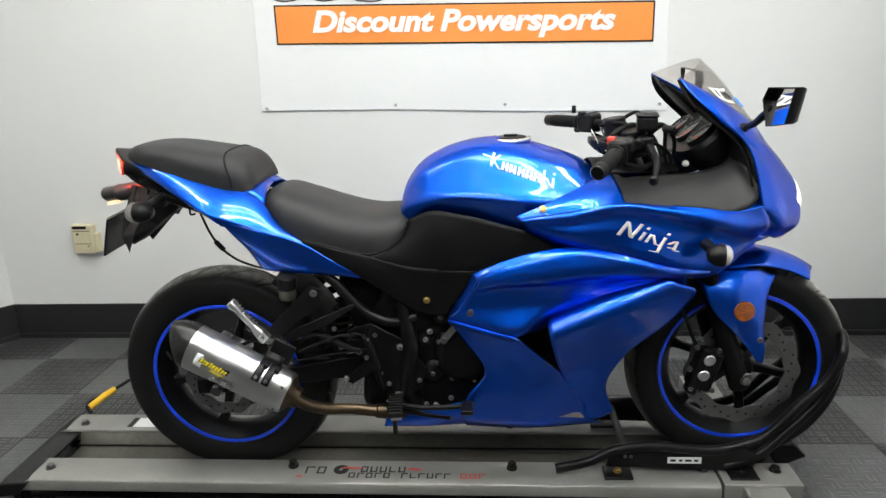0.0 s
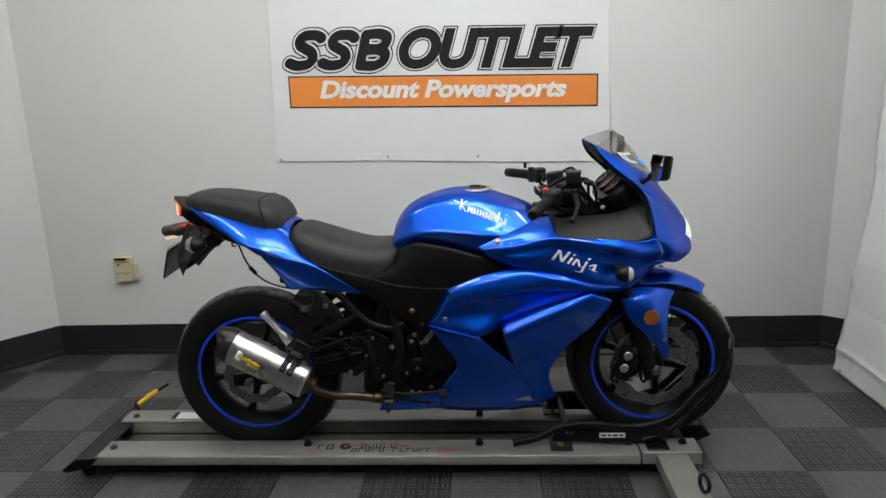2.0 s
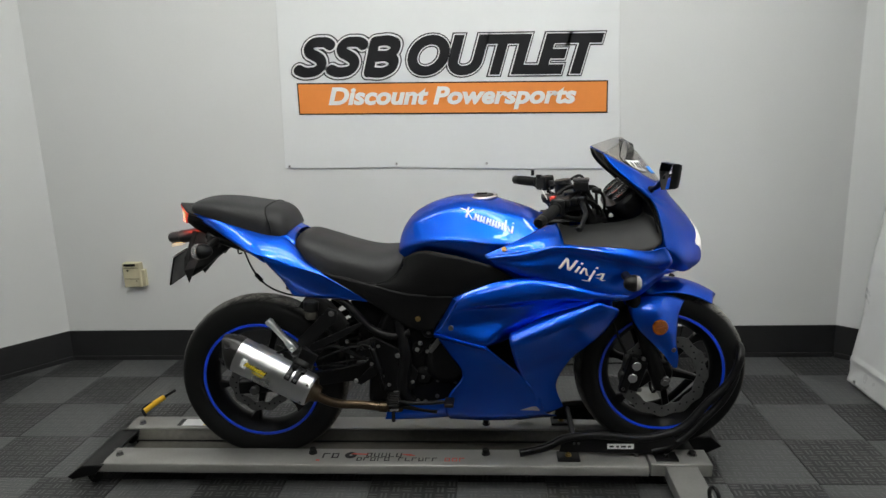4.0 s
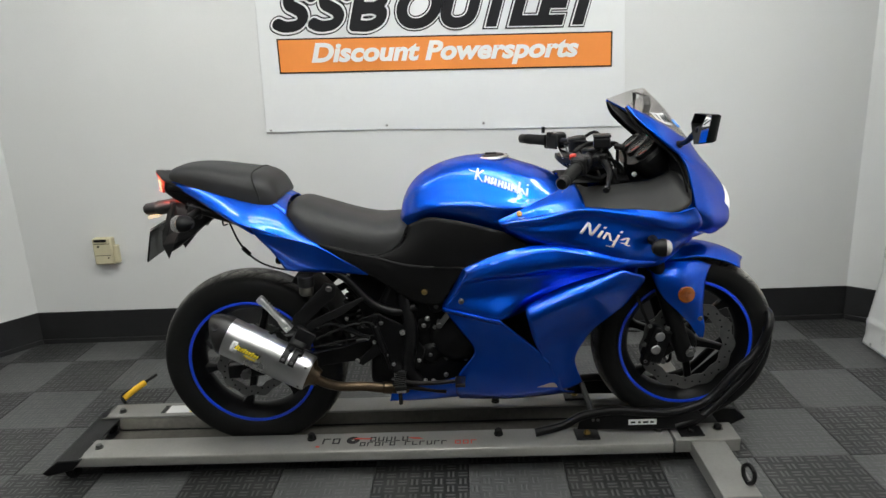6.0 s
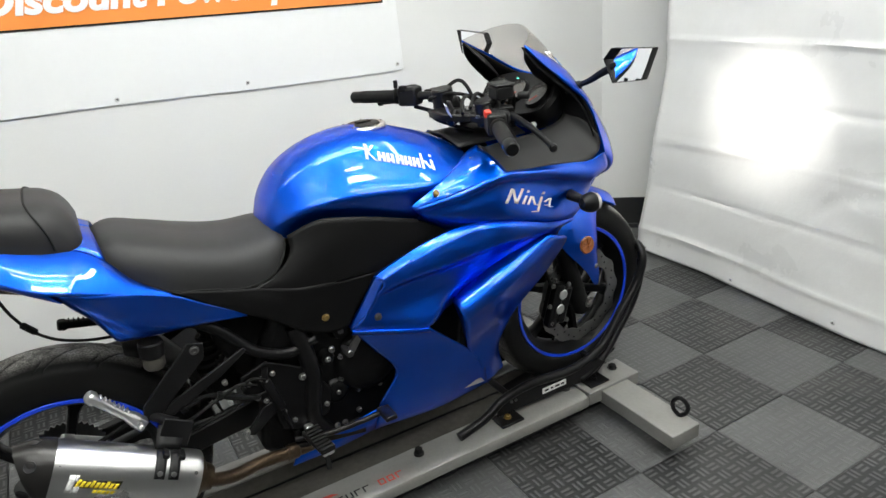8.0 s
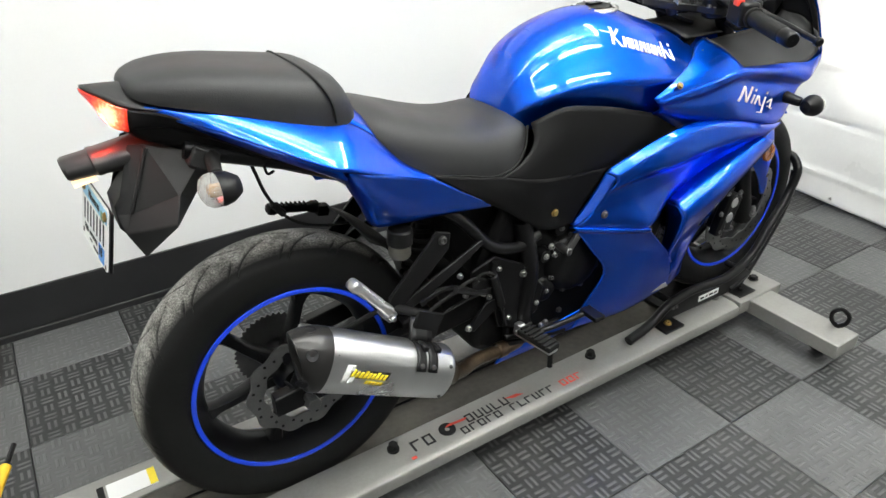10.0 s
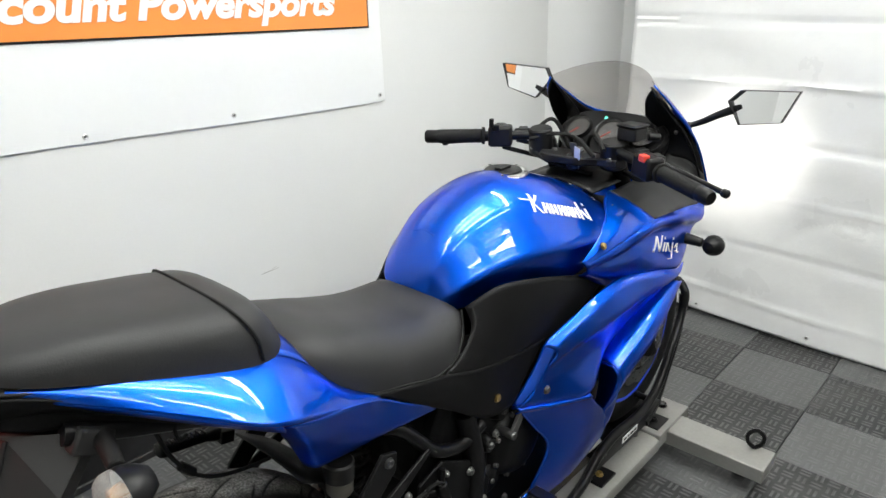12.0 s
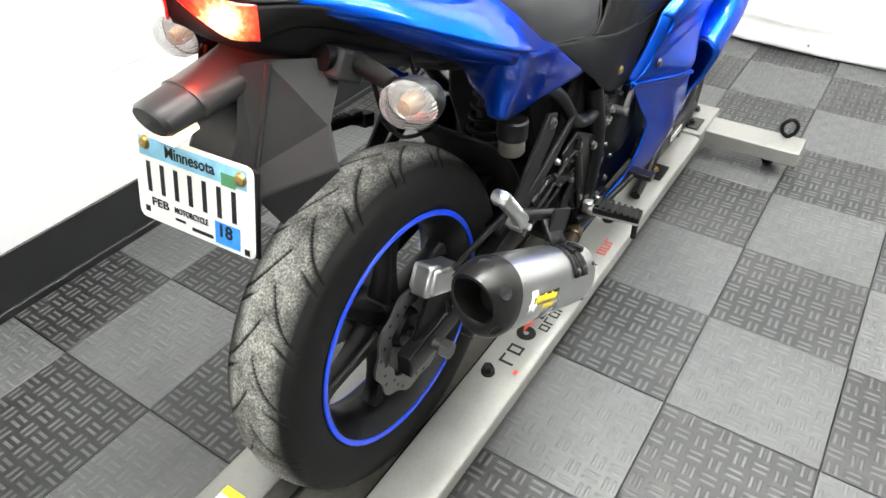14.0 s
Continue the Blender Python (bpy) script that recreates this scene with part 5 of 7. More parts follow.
def flank_patch(name, h0, h1, u0, u1, lean, mat, lift=0.0008):
    bm = bmesh.new()
    grid_faces(bm, [[tuple(on_flank(h0 + (h1 - h0) * i / 3 + lean * (u0 + (u1 - u0) * j / 4 - u0), u0 + (u1 - u0) * j / 4, lift)) for i in range(4)] for j in range(5)])
    part(name, bm, mat, muf, thick=0.0003)


for h0 in (ln - 0.092, ln - 0.066):
    bm = bmesh.new()
    grid_faces(bm, [[tuple(on_flank(h0 + 0.019 * i / 3, u, 0.0022)) for i in range(4)] for u in (0.020, 0.028, 0.036, 0.044, 0.050, 0.054, 0.0565)])
    part("clamp_tab", bm, SATIN, muf, "black clamp tab", thick=0.004)
    bolt(tuple(on_flank(h0 + 0.0095, 0.030, 0.004)), 0.0042, 0.004, STEEL, muf, tuple(mu * 0.5 - mv), name="clamp_bolt", n=8)
bm = bmesh.new()
grid_faces(bm, [[tuple(MA + mw * (ln - 0.094 + 0.049 * i / 3) + mu * (0.056 + 0.034 * k) + mv * (0.004 + 0.030 * k)) for i in range(4)] for k in (0.0, 0.25, 0.5, 0.75, 1.0)])
part("clamp_plate", bm, SATIN, muf, "black hanger plate", thick=0.005)
flank_patch("white_mark", 0.036, 0.047, -0.014, 0.021, 0.1, WHITE)
flank_patch("white_mark", 0.048, 0.058, -0.014, 0.000, 0.1, WHITE)
flank_patch("white_mark", 0.048, 0.055, 0.010, 0.021, 0.1, WHITE)
flank_patch("mark_edge", 0.048, 0.126, -0.003, 0.013, 0.30, INK, 0.0003)
for i in range(9):
    flank_patch("yellow_mark", 0.050 + 0.0082 * i, 0.0562 + 0.0082 * i, -0.001 - 0.0003 * i, 0.011 + 0.003 * (i % 3 == 0) - 0.0004 * i, 0.35, YELLOWPRINT)
for i in range(5):
    flank_patch("yellow_mark", 0.082 + 0.0076 * i, 0.0880 + 0.0076 * i, -0.013 - 0.0004 * i, -0.006 - 0.0004 * i, 0.35, YELLOWPRINT)

# ---- tank
TANK = [  # x, bottom z, top z, half width
    (0.538, 0.790, 0.826, 0.062), (0.552, 0.790, 0.876, 0.084), (0.588, 0.792, 0.928, 0.110), (0.642, 0.796, 0.963, 0.134), (0.70, 0.792, 0.983, 0.150),
    (0.77, 0.784, 0.993, 0.166), (0.84, 0.780, 0.988, 0.180), (0.92, 0.796, 0.964, 0.186), (0.99, 0.838, 0.938, 0.160), (1.035, 0.864, 0.912, 0.128)]
HALF = [(0.86, 0.0), (0.91, 0.15), (0.985, 0.34), (1.0, 0.385), (0.985, 0.415), (0.885, 0.525), (0.785, 0.635), (0.685, 0.745), (0.59, 0.835), (0.48, 0.895), (0.38, 0.935), (0.2, 0.982), (0.0, 1.0)]
rows = []
for x, z0, z1, w in TANK:
    half = [(x, -w * a, z0 + (z1 - z0) * b) for a, b in HALF]
    rows.append(half + [(p[0], -p[1], p[2]) for p in half[-2::-1]])
bm = bmesh.new()
g = loft(rows, 120, 84)
vs = grid_faces(bm, g)
bm.faces.new(vs[0])
tank = part("fuel_tank", bm, BLUE, bike, "glossy candy blue fuel tank", angle=60)
bm = bmesh.new()
turned(bm, [(0.050, -0.006), (0.054, 0.002), (0.052, 0.006), (0.044, 0.007), (0.041, 0.005)], (0.822, 0, 0.983), (-0.02, 0, 1), 40)
capring = part("filler_ring", bm, ALLOY, tank, "bare alloy filler ring")
bm = bmesh.new()
turned(bm, [(0.041, 0.004), (0.038, 0.009), (0.030, 0.010), (0.001, 0.010)], (0.822, 0, 0.983), (-0.02, 0, 1), 32)
box(bm, (0.822, 0, 0.995), (0.034, 0.016, 0.005))
part("filler_cap", bm, SATIN, capring, "black filler cap")
for i in range(5):
    bolt((0.822 + 0.047 * math.cos(1.26 * i), 0.047 * math.sin(1.26 * i), 0.989), 0.003, 0.003, STEEL, capring, n=10)
# ribbed pad on the back of the tank
for i in range(6):
    bm = bmesh.new()
    x = 0.585 + 0.018 * i
    tz = float(np.interp(x, [r[0] for r in TANK], [r[2] for r in TANK]))
    tube(bm, [(x - 0.003, -0.026, tz - 0.0055), (x, 0, tz - 0.0012), (x - 0.003, 0.026, tz - 0.0055)], 0.0020, 6, 12)
    part("pad_rib", bm, BLUE, tank)

# ---- seats
def cushion(name, secs, label, nu=40, nv=30, seam=0.0):
    """A padded seat: x, underside z, top z, half width, crown power for each section."""
    rows = []
    for x, z0, z1, w, k in secs:
        ring = []
        for i in range(21):
            th = math.pi * i / 20
            c, s = math.cos(th), math.sin(th)
            y = -w * math.copysign(abs(c) ** (2 / k), c)
            ring.append((x, y, z0 + (z1 - z0) * abs(s) ** (2 / k)))
        rows.append(ring)
    bm = bmesh.new()
    vs = grid_faces(bm, loft(rows, nu, nv))
    bm.faces.new(vs[0]), bm.faces.new(vs[-1][::-1])
    bm.faces.new([r[0] for r in vs] + [r[-1] for r in vs[::-1]])
    return part(name, bm, LEATHER, bike, label, angle=55)


pillion = cushion("passenger_seat", [(-0.158, 0.974, 0.982, 0.046, 2.8), (-0.150, 0.968, 0.991, 0.066, 3.2), (-0.128, 0.962, 0.999, 0.085, 3.6), (-0.085, 0.951, 1.003, 0.102, 3.8), (-0.03, 0.936, 1.000, 0.114, 3.9), (0.04, 0.915, 0.989, 0.124, 3.9),
                                     (0.10, 0.897, 0.979, 0.129, 3.8), (0.138, 0.887, 0.972, 0.127, 3.6), (0.164, 0.886, 0.957, 0.117, 3.2), (0.180, 0.891, 0.930, 0.105, 2.8), (0.185, 0.898, 0.910, 0.094, 2.4)], "black vinyl passenger seat pad with a seam")
bm = bmesh.new()
pts = []
for i in range(25):
    th = math.pi * i / 24
    c, s = math.cos(th), math.sin(th)
    pts.append((0.106 + 0.030 * (1 - s), -0.1296 * math.copysign(abs(c) ** (2 / 3.8), c), 0.8955 + 0.0835 * abs(s) ** (2 / 3.8)))
tube(bm, pts, 0.0022, 6, 60)
part("seam_piping", bm, RUBBER, pillion)
seat = cushion("rider_seat", [(0.192, 0.846, 0.858, 0.078, 2.6), (0.204, 0.826, 0.876, 0.100, 2.9), (0.228, 0.800, 0.884, 0.124, 3.1), (0.30, 0.766, 0.865, 0.142, 3.3), (0.375, 0.748, 0.838, 0.148, 3.5), (0.44, 0.733, 0.821, 0.147, 3.5),
                              (0.485, 0.728, 0.817, 0.144, 3.3), (0.52, 0.742, 0.820, 0.134, 3.0), (0.547, 0.764, 0.820, 0.120, 2.8), (0.562, 0.785, 0.808, 0.105, 2.6)], "black vinyl rider seat dipping towards the tank")
for s in (-1, 1):
    bm = bmesh.new()
    tube(bm, [(0.205, s * 0.105, 0.84), (0.24, s * 0.131, 0.795), (0.30, s * 0.145, 0.768), (0.38, s * 0.150, 0.748), (0.46, s * 0.148, 0.729), (0.51, s * 0.140, 0.736), (0.545, s * 0.124, 0.763), (0.562, s * 0.107, 0.80)], 0.0025, 6, 50)
    part("seat_piping", bm, RUBBER, seat)

# ---- body panels, each side
for s in (-1, 1):
    # tail
    top = [(-0.140, 0.066, 0.955), (-0.06, 0.092, 0.947), (0.03, 0.108, 0.922), (0.11, 0.115, 0.899), (0.150, 0.113, 0.890), (0.172, 0.113, 0.880), (0.205, 0.120, 0.855), (0.245, 0.134, 0.806), (0.300, 0.150, 0.766)]
    low = [(-0.142, 0.070, 0.951), (-0.060, 0.120, 0.919), (0.025, 0.166, 0.878), (0.100, 0.203, 0.844), (0.136, 0.204, 0.832), (0.158, 0.198, 0.822), (0.210, 0.184, 0.800), (0.262, 0.172, 0.779), (0.310, 0.160, 0.757)]
    crown = lambda k: [tuple(a + (b - a) * k + c * 0.022 * k * (1 - k) for a, b, c in zip(p, q, (0.0, 0.55, 0.83))) for p, q in zip(top, low)]
    panel("tail_panel", [top, crown(0.25), crown(0.5), crown(0.75), low], s, nu=60, nv=16, label="candy blue pointed tail panel")
    panel("tail_side_cover", [
        [(-0.166, 0.062, 0.956), (-0.134, 0.081, 0.951), (-0.06, 0.112, 0.922), (0.02, 0.146, 0.880)],
        [(-0.170, 0.064, 0.942), (-0.134, 0.079, 0.938), (-0.055, 0.105, 0.905), (0.02, 0.135, 0.866)],
        [(-0.168, 0.064, 0.926), (-0.13, 0.075, 0.926), (-0.05, 0.095, 0.895), (0.02, 0.12, 0.858)]], s, COVER, nu=20, nv=8, label="matte black cover below the tail cowl")
    panel("tail_edge", [
        [(-0.142, 0.070, 0.951), (-0.060, 0.120, 0.919), (0.025, 0.166, 0.878), (0.105, 0.203, 0.842)],
        [(-0.128, 0.070, 0.943), (-0.050, 0.110, 0.903), (0.032, 0.150, 0.861), (0.120, 0.188, 0.818)],
        [(-0.135, 0.052, 0.940), (-0.040, 0.090, 0.892), (0.040, 0.115, 0.846), (0.130, 0.140, 0.806)]], s, nu=24, nv=8)
    panel("tail_side", [
        [(0.160, 0.115, 0.808), (0.118, 0.172, 0.822), (0.124, 0.197, 0.833), (0.165, 0.194, 0.819), (0.225, 0.180, 0.798), (0.310, 0.160, 0.761), (0.37, 0.155, 0.720), (0.442, 0.149, 0.674)],
        [(0.178, 0.105, 0.780), (0.134, 0.160, 0.792), (0.142, 0.184, 0.799), (0.180, 0.181, 0.778), (0.235, 0.170, 0.756), (0.30, 0.158, 0.728), (0.36, 0.154, 0.702), (0.442, 0.148, 0.672)],
        [(0.200, 0.095, 0.745), (0.158, 0.136, 0.752), (0.166, 0.156, 0.752), (0.195, 0.152, 0.725), (0.235, 0.149, 0.705), (0.29, 0.148, 0.692), (0.36, 0.151, 0.683), (0.442, 0.148, 0.670)],
        [(0.230, 0.090, 0.700), (0.186, 0.118, 0.694), (0.194, 0.134, 0.690), (0.22, 0.134, 0.684), (0.25, 0.136, 0.682), (0.30, 0.139, 0.679), (0.36, 0.143, 0.676), (0.442, 0.147, 0.668)]], s, nu=44, nv=16, label="blue lower tail panel")
    panel("tail_inner_skirt", [
        [(-0.02, 0.100, 0.884), (0.04, 0.118, 0.848), (0.10, 0.140, 0.820), (0.124, 0.165, 0.812), (0.140, 0.150, 0.785), (0.164, 0.128, 0.745), (0.192, 0.118, 0.697)],
        [(-0.01, 0.088, 0.874), (0.05, 0.102, 0.838), (0.115, 0.118, 0.804), (0.146, 0.125, 0.780), (0.166, 0.115, 0.756), (0.188, 0.105, 0.725), (0.212, 0.098, 0.695)],
        [(0.0, 0.070, 0.868), (0.06, 0.080, 0.832), (0.125, 0.088, 0.796), (0.165, 0.088, 0.766), (0.190, 0.080, 0.738), (0.215, 0.075, 0.712), (0.240, 0.072, 0.690)]], s, nu=30, nv=10)
    panel("seat_cowl", [
        [(0.120, 0.0, 0.910), (0.160, 0.0, 0.905), (0.200, 0.0, 0.888)],
        [(0.120, 0.08, 0.904), (0.165, 0.08, 0.898), (0.205, 0.078, 0.878)],
        [(0.120, 0.116, 0.895), (0.175, 0.115, 0.879), (0.210, 0.120, 0.852)]], s, nu=12, nv=8)
    # black centre cover
    panel("side_cover", [
        [(0.566, 0.112, 0.806), (0.626, 0.140, 0.834), (0.70, 0.158, 0.828), (0.83, 0.172, 0.796), (0.97, 0.178, 0.752)],
        [(0.562, 0.130, 0.778), (0.63, 0.155, 0.790), (0.70, 0.166, 0.780), (0.80, 0.176, 0.755), (0.90, 0.178, 0.725)],
        [(0.520, 0.142, 0.738), (0.60, 0.158, 0.735), (0.68, 0.166, 0.728), (0.76, 0.174, 0.715), (0.84, 0.176, 0.705)],
        [(0.465, 0.148, 0.722), (0.58, 0.158, 0.690), (0.66, 0.164, 0.690), (0.72, 0.168, 0.690), (0.75, 0.170, 0.688)]], s, COVER, nu=30, nv=16, label="satin black cover below the tank")
    panel("seat_strip", [
        [(0.30, 0.150, 0.768), (0.40, 0.152, 0.741), (0.468, 0.149, 0.724), (0.56, 0.158, 0.700), (0.66, 0.164, 0.692), (0.75, 0.170, 0.690)],
        [(0.37, 0.153, 0.722), (0.43, 0.154, 0.700), (0.49, 0.154, 0.690), (0.57, 0.157, 0.660), (0.66, 0.160, 0.650), (0.715, 0.166, 0.650)],
        [(0.442, 0.149, 0.672), (0.48, 0.150, 0.652), (0.52, 0.150, 0.625), (0.58, 0.152, 0.600), (0.64, 0.155, 0.602), (0.688, 0.162, 0.620)],
        [(0.470, 0.148, 0.655), (0.50, 0.148, 0.632), (0.54, 0.148, 0.600), (0.575, 0.148, 0.578), (0.63, 0.152, 0.566), (0.658, 0.158, 0.572)]], s, COVER, nu=30, nv=14, label="matte black side cover")
    bolt((0.608, s * 0.156, 0.610), 0.0075, 0.005, BRASS, bike, (0, s, 0), "cover_screw", 12)
    # fairing
    panel("tank_side_panel", [
        [(0.830, 0.194, 0.829), (0.90, 0.186, 0.857), (0.97, 0.162, 0.884), (1.03, 0.124, 0.905), (1.060, 0.116, 0.911)],
        [(0.832, 0.197, 0.826), (0.91, 0.202, 0.847), (0.98, 0.197, 0.868), (1.04, 0.180, 0.885), (1.067, 0.178, 0.890)],
        [(0.834, 0.199, 0.822), (0.92, 0.211, 0.836), (0.99, 0.221, 0.848), (1.04, 0.228, 0.856), (1.072, 0.231, 0.861)]], s, label="blue panel beside the tank with two brass screws")
    panel("upper_fairing", [
        [(0.834, 0.199, 0.822), (0.95, 0.215, 0.841), (1.060, 0.231, 0.866), (1.14, 0.227, 0.858), (1.24, 0.225, 0.850), (1.33, 0.227, 0.843), (1.375, 0.223, 0.853)],
        [(0.837, 0.201, 0.819), (0.952, 0.220, 0.834), (1.063, 0.240, 0.859), (1.14, 0.241, 0.849), (1.23, 0.243, 0.831), (1.32, 0.238, 0.809), (1.400, 0.199, 0.798)],
        [(0.840, 0.200, 0.816), (0.953, 0.221, 0.829), (1.064, 0.240, 0.854), (1.14, 0.240, 0.843), (1.23, 0.241, 0.824), (1.32, 0.235, 0.801), (1.399, 0.190, 0.788)],
        [(0.844, 0.197, 0.811), (0.955, 0.216, 0.819), (1.064, 0.231, 0.843), (1.14, 0.229, 0.831), (1.23, 0.229, 0.811), (1.32, 0.221, 0.787), (1.397, 0.175, 0.778)],
        [(0.850, 0.194, 0.803), (0.96, 0.222, 0.795), (1.06, 0.236, 0.800), (1.13, 0.235, 0.787), (1.20, 0.232, 0.772), (1.29, 0.219, 0.750), (1.394, 0.168, 0.772)],
        [(0.850, 0.186, 0.795), (0.97, 0.208, 0.753), (1.05, 0.236, 0.754), (1.12, 0.241, 0.737), (1.18, 0.240, 0.720), (1.28, 0.215, 0.708), (1.392, 0.165, 0.768)],
        [(0.856, 0.168, 0.785), (0.975, 0.190, 0.730), (1.05, 0.214, 0.728), (1.12, 0.218, 0.708), (1.18, 0.216, 0.690), (1.275, 0.195, 0.680), (1.390, 0.150, 0.745)]], s, nu=50, nv=48, label="blue upper side fairing")
    panel("middle_fairing", [
        [(0.722, 0.184, 0.684), (0.765, 0.194, 0.707), (0.858, 0.204, 0.742), (0.960, 0.213, 0.758), (1.06, 0.238, 0.748), (1.18, 0.244, 0.717), (1.27, 0.222, 0.700)],
        [(0.735, 0.202, 0.674), (0.780, 0.213, 0.695), (0.88, 0.226, 0.729), (0.972, 0.234, 0.746), (1.07, 0.252, 0.734), (1.18, 0.251, 0.709), (1.268, 0.223, 0.697)],
        [(0.736, 0.203, 0.669), (0.781, 0.215, 0.690), (0.88, 0.228, 0.724), (0.973, 0.236, 0.741), (1.07, 0.253, 0.730), (1.18, 0.251, 0.706), (1.267, 0.223, 0.696)],
        [(0.722, 0.198, 0.648), (0.785, 0.217, 0.668), (0.89, 0.233, 0.681), (0.99, 0.243, 0.697), (1.08, 0.251, 0.703), (1.17, 0.248, 0.698), (1.258, 0.224, 0.695)],
        [(0.719, 0.194, 0.640), (0.785, 0.207, 0.659), (0.89, 0.223, 0.671), (0.99, 0.236, 0.689), (1.08, 0.247, 0.698), (1.17, 0.247, 0.696), (1.255, 0.224, 0.694)],
        [(0.703, 0.188, 0.612), (0.78, 0.205, 0.618), (0.88, 0.214, 0.633), (0.99, 0.222, 0.662), (1.08, 0.232, 0.684), (1.17, 0.240, 0.692), (1.24, 0.226, 0.692)],
        [(0.660, 0.163, 0.563), (0.745, 0.203, 0.552), (0.826, 0.226, 0.541), (0.91, 0.206, 0.580), (1.04, 0.214, 0.640), (1.13, 0.232, 0.676), (1.22, 0.230, 0.688)],
        [(0.662, 0.150, 0.556), (0.745, 0.194, 0.545), (0.826, 0.214, 0.536), (0.92, 0.188, 0.560), (1.04, 0.200, 0.598), (1.13, 0.214, 0.640), (1.22, 0.220, 0.668)]], s, nu=56, nv=60, label="blue middle side fairing")
    panel("lower_fairing", [
        [(0.660, 0.163, 0.563), (0.745, 0.203, 0.552), (0.828, 0.232, 0.540)],
        [(0.705, 0.172, 0.500), (0.79, 0.200, 0.490), (0.880, 0.220, 0.490)],
        [(0.750, 0.182, 0.430), (0.85, 0.206, 0.425), (0.945, 0.206, 0.427)],
        [(0.700, 0.176, 0.345), (0.85, 0.196, 0.340), (1.00, 0.186, 0.345)],
        [(0.690, 0.160, 0.282), (0.86, 0.168, 0.270), (1.02, 0.160, 0.280)],
        [(0.700, 0.120, 0.240), (0.86, 0.120, 0.234), (1.06, 0.120, 0.250)]], s, nu=26, nv=30, label="blue lower fairing and belly pan")
    panel("belly_tongue", [
        [(0.488, 0.136, 0.284), (0.60, 0.160, 0.312), (0.702, 0.176, 0.340)],
        [(0.484, 0.138, 0.262), (0.60, 0.158, 0.285), (0.694, 0.166, 0.300)],
        [(0.478, 0.132, 0.243), (0.60, 0.140, 0.250), (0.700, 0.130, 0.252)]], s, nu=20, nv=10)
    panel("front_lower_fairing", [
        [(0.912, 0.196, 0.576), (1.02, 0.202, 0.634), (1.168, 0.232, 0.686)],
        [(0.903, 0.240, 0.581), (1.02, 0.250, 0.634), (1.177, 0.249, 0.687)],
        [(0.902, 0.246, 0.578), (1.02, 0.256, 0.631), (1.180, 0.250, 0.686)],
        [(0.905, 0.262, 0.560), (1.03, 0.270, 0.613), (1.190, 0.251, 0.683)],
        [(0.906, 0.264, 0.554), (1.03, 0.271, 0.607), (1.198, 0.250, 0.679)],
        [(0.912, 0.258, 0.530), (1.04, 0.262, 0.585), (1.236, 0.236, 0.662)],
        [(0.925, 0.238, 0.480), (1.04, 0.238, 0.534), (1.205, 0.212, 0.590)],
        [(0.944, 0.208, 0.427), (1.01, 0.208, 0.450), (1.085, 0.192, 0.468)],
        [(0.985, 0.190, 0.350), (1.03, 0.186, 0.370), (1.052, 0.178, 0.395)],
        [(1.000, 0.160, 0.280), (1.04, 0.158, 0.285), (1.078, 0.152, 0.300)]], s, nu=28, nv=64, label="bright blue blade and front edge of the lower fairing")
    panel("blade_return", [
        [(0.903, 0.245, 0.579), (0.905, 0.262, 0.560), (0.907, 0.263, 0.552), (0.912, 0.257, 0.530), (0.925, 0.237, 0.480), (0.944, 0.207, 0.427)],
        [(0.912, 0.196, 0.577), (0.918, 0.200, 0.552), (0.922, 0.200, 0.540), (0.930, 0.198, 0.515), (0.942, 0.190, 0.470), (0.955, 0.176, 0.425)]], s, nu=24, nv=6)
    # raised edges that catch the light along the middle fairing and the tail
    for nm, line, out, drop in (
            ("fairing_ridge", [(0.660, 0.163, 0.564), (0.745, 0.203, 0.554), (0.828, 0.230, 0.542)], 0.010, 0.007),):
        panel(nm, [[(x, y - 0.003, z + 0.003) for x, y, z in line], [(x, y + out, z - drop * 0.5) for x, y, z in line], [(x, y + out * 0.8, z - drop) for x, y, z in line], [(x, y - 0.001, z - drop * 2.2) for x, y, z in line]], s, nu=30, nv=9, thick=0.002)
    rim = [(0.660, 0.163, 0.565), (0.676, 0.172, 0.593), (0.694, 0.180, 0.624), (0.712, 0.186, 0.656), (0.728, 0.190, 0.684), (0.765, 0.198, 0.705), (0.803, 0.206, 0.722)]
    turn = [(0.013, -0.004), (0.013, -0.005), (0.013, -0.006), (0.013, -0.007), (0.011, -0.009), (0.007, -0.011), (0.005, -0.012)]
    panel("fairing_chamfer", [[(x - 0.001, y - 0.010, z + 0.001) for x, y, z in rim], [(x + a * 0.5, y + 0.004, z + b * 0.5) for (x, y, z), (a, b) in zip(rim, turn)],
                              [(x + a, y + 0.013, z + b) for (x, y, z), (a, b) in zip(rim, turn)]], s, nu=24, nv=6, thick=0.002)
    for (x, y, z, r, nm) in ((0.718, 0.196, 0.591, 0.0075, "fairing_bolt"), (0.890, 0.206, 0.850, 0.0065, "fairing_screw"), (1.019, 0.151, 0.889, 0.0065, "fairing_screw")):
        bolt((x, s * y, z), r, 0.005, BRASS if z > 0.84 else STEEL, bike, (0, s, 0.6 if z > 0.84 else 0.0), nm, 12)
    # small gap strip in the belly
    bm = bmesh.new()
    slab(bm, [(0.935, 0.300), (1.00, 0.298), (0.99, 0.312), (0.945, 0.314)], s * 0.175, s * 0.181)
    part("belly_slot", bm, ALLOY, bike)

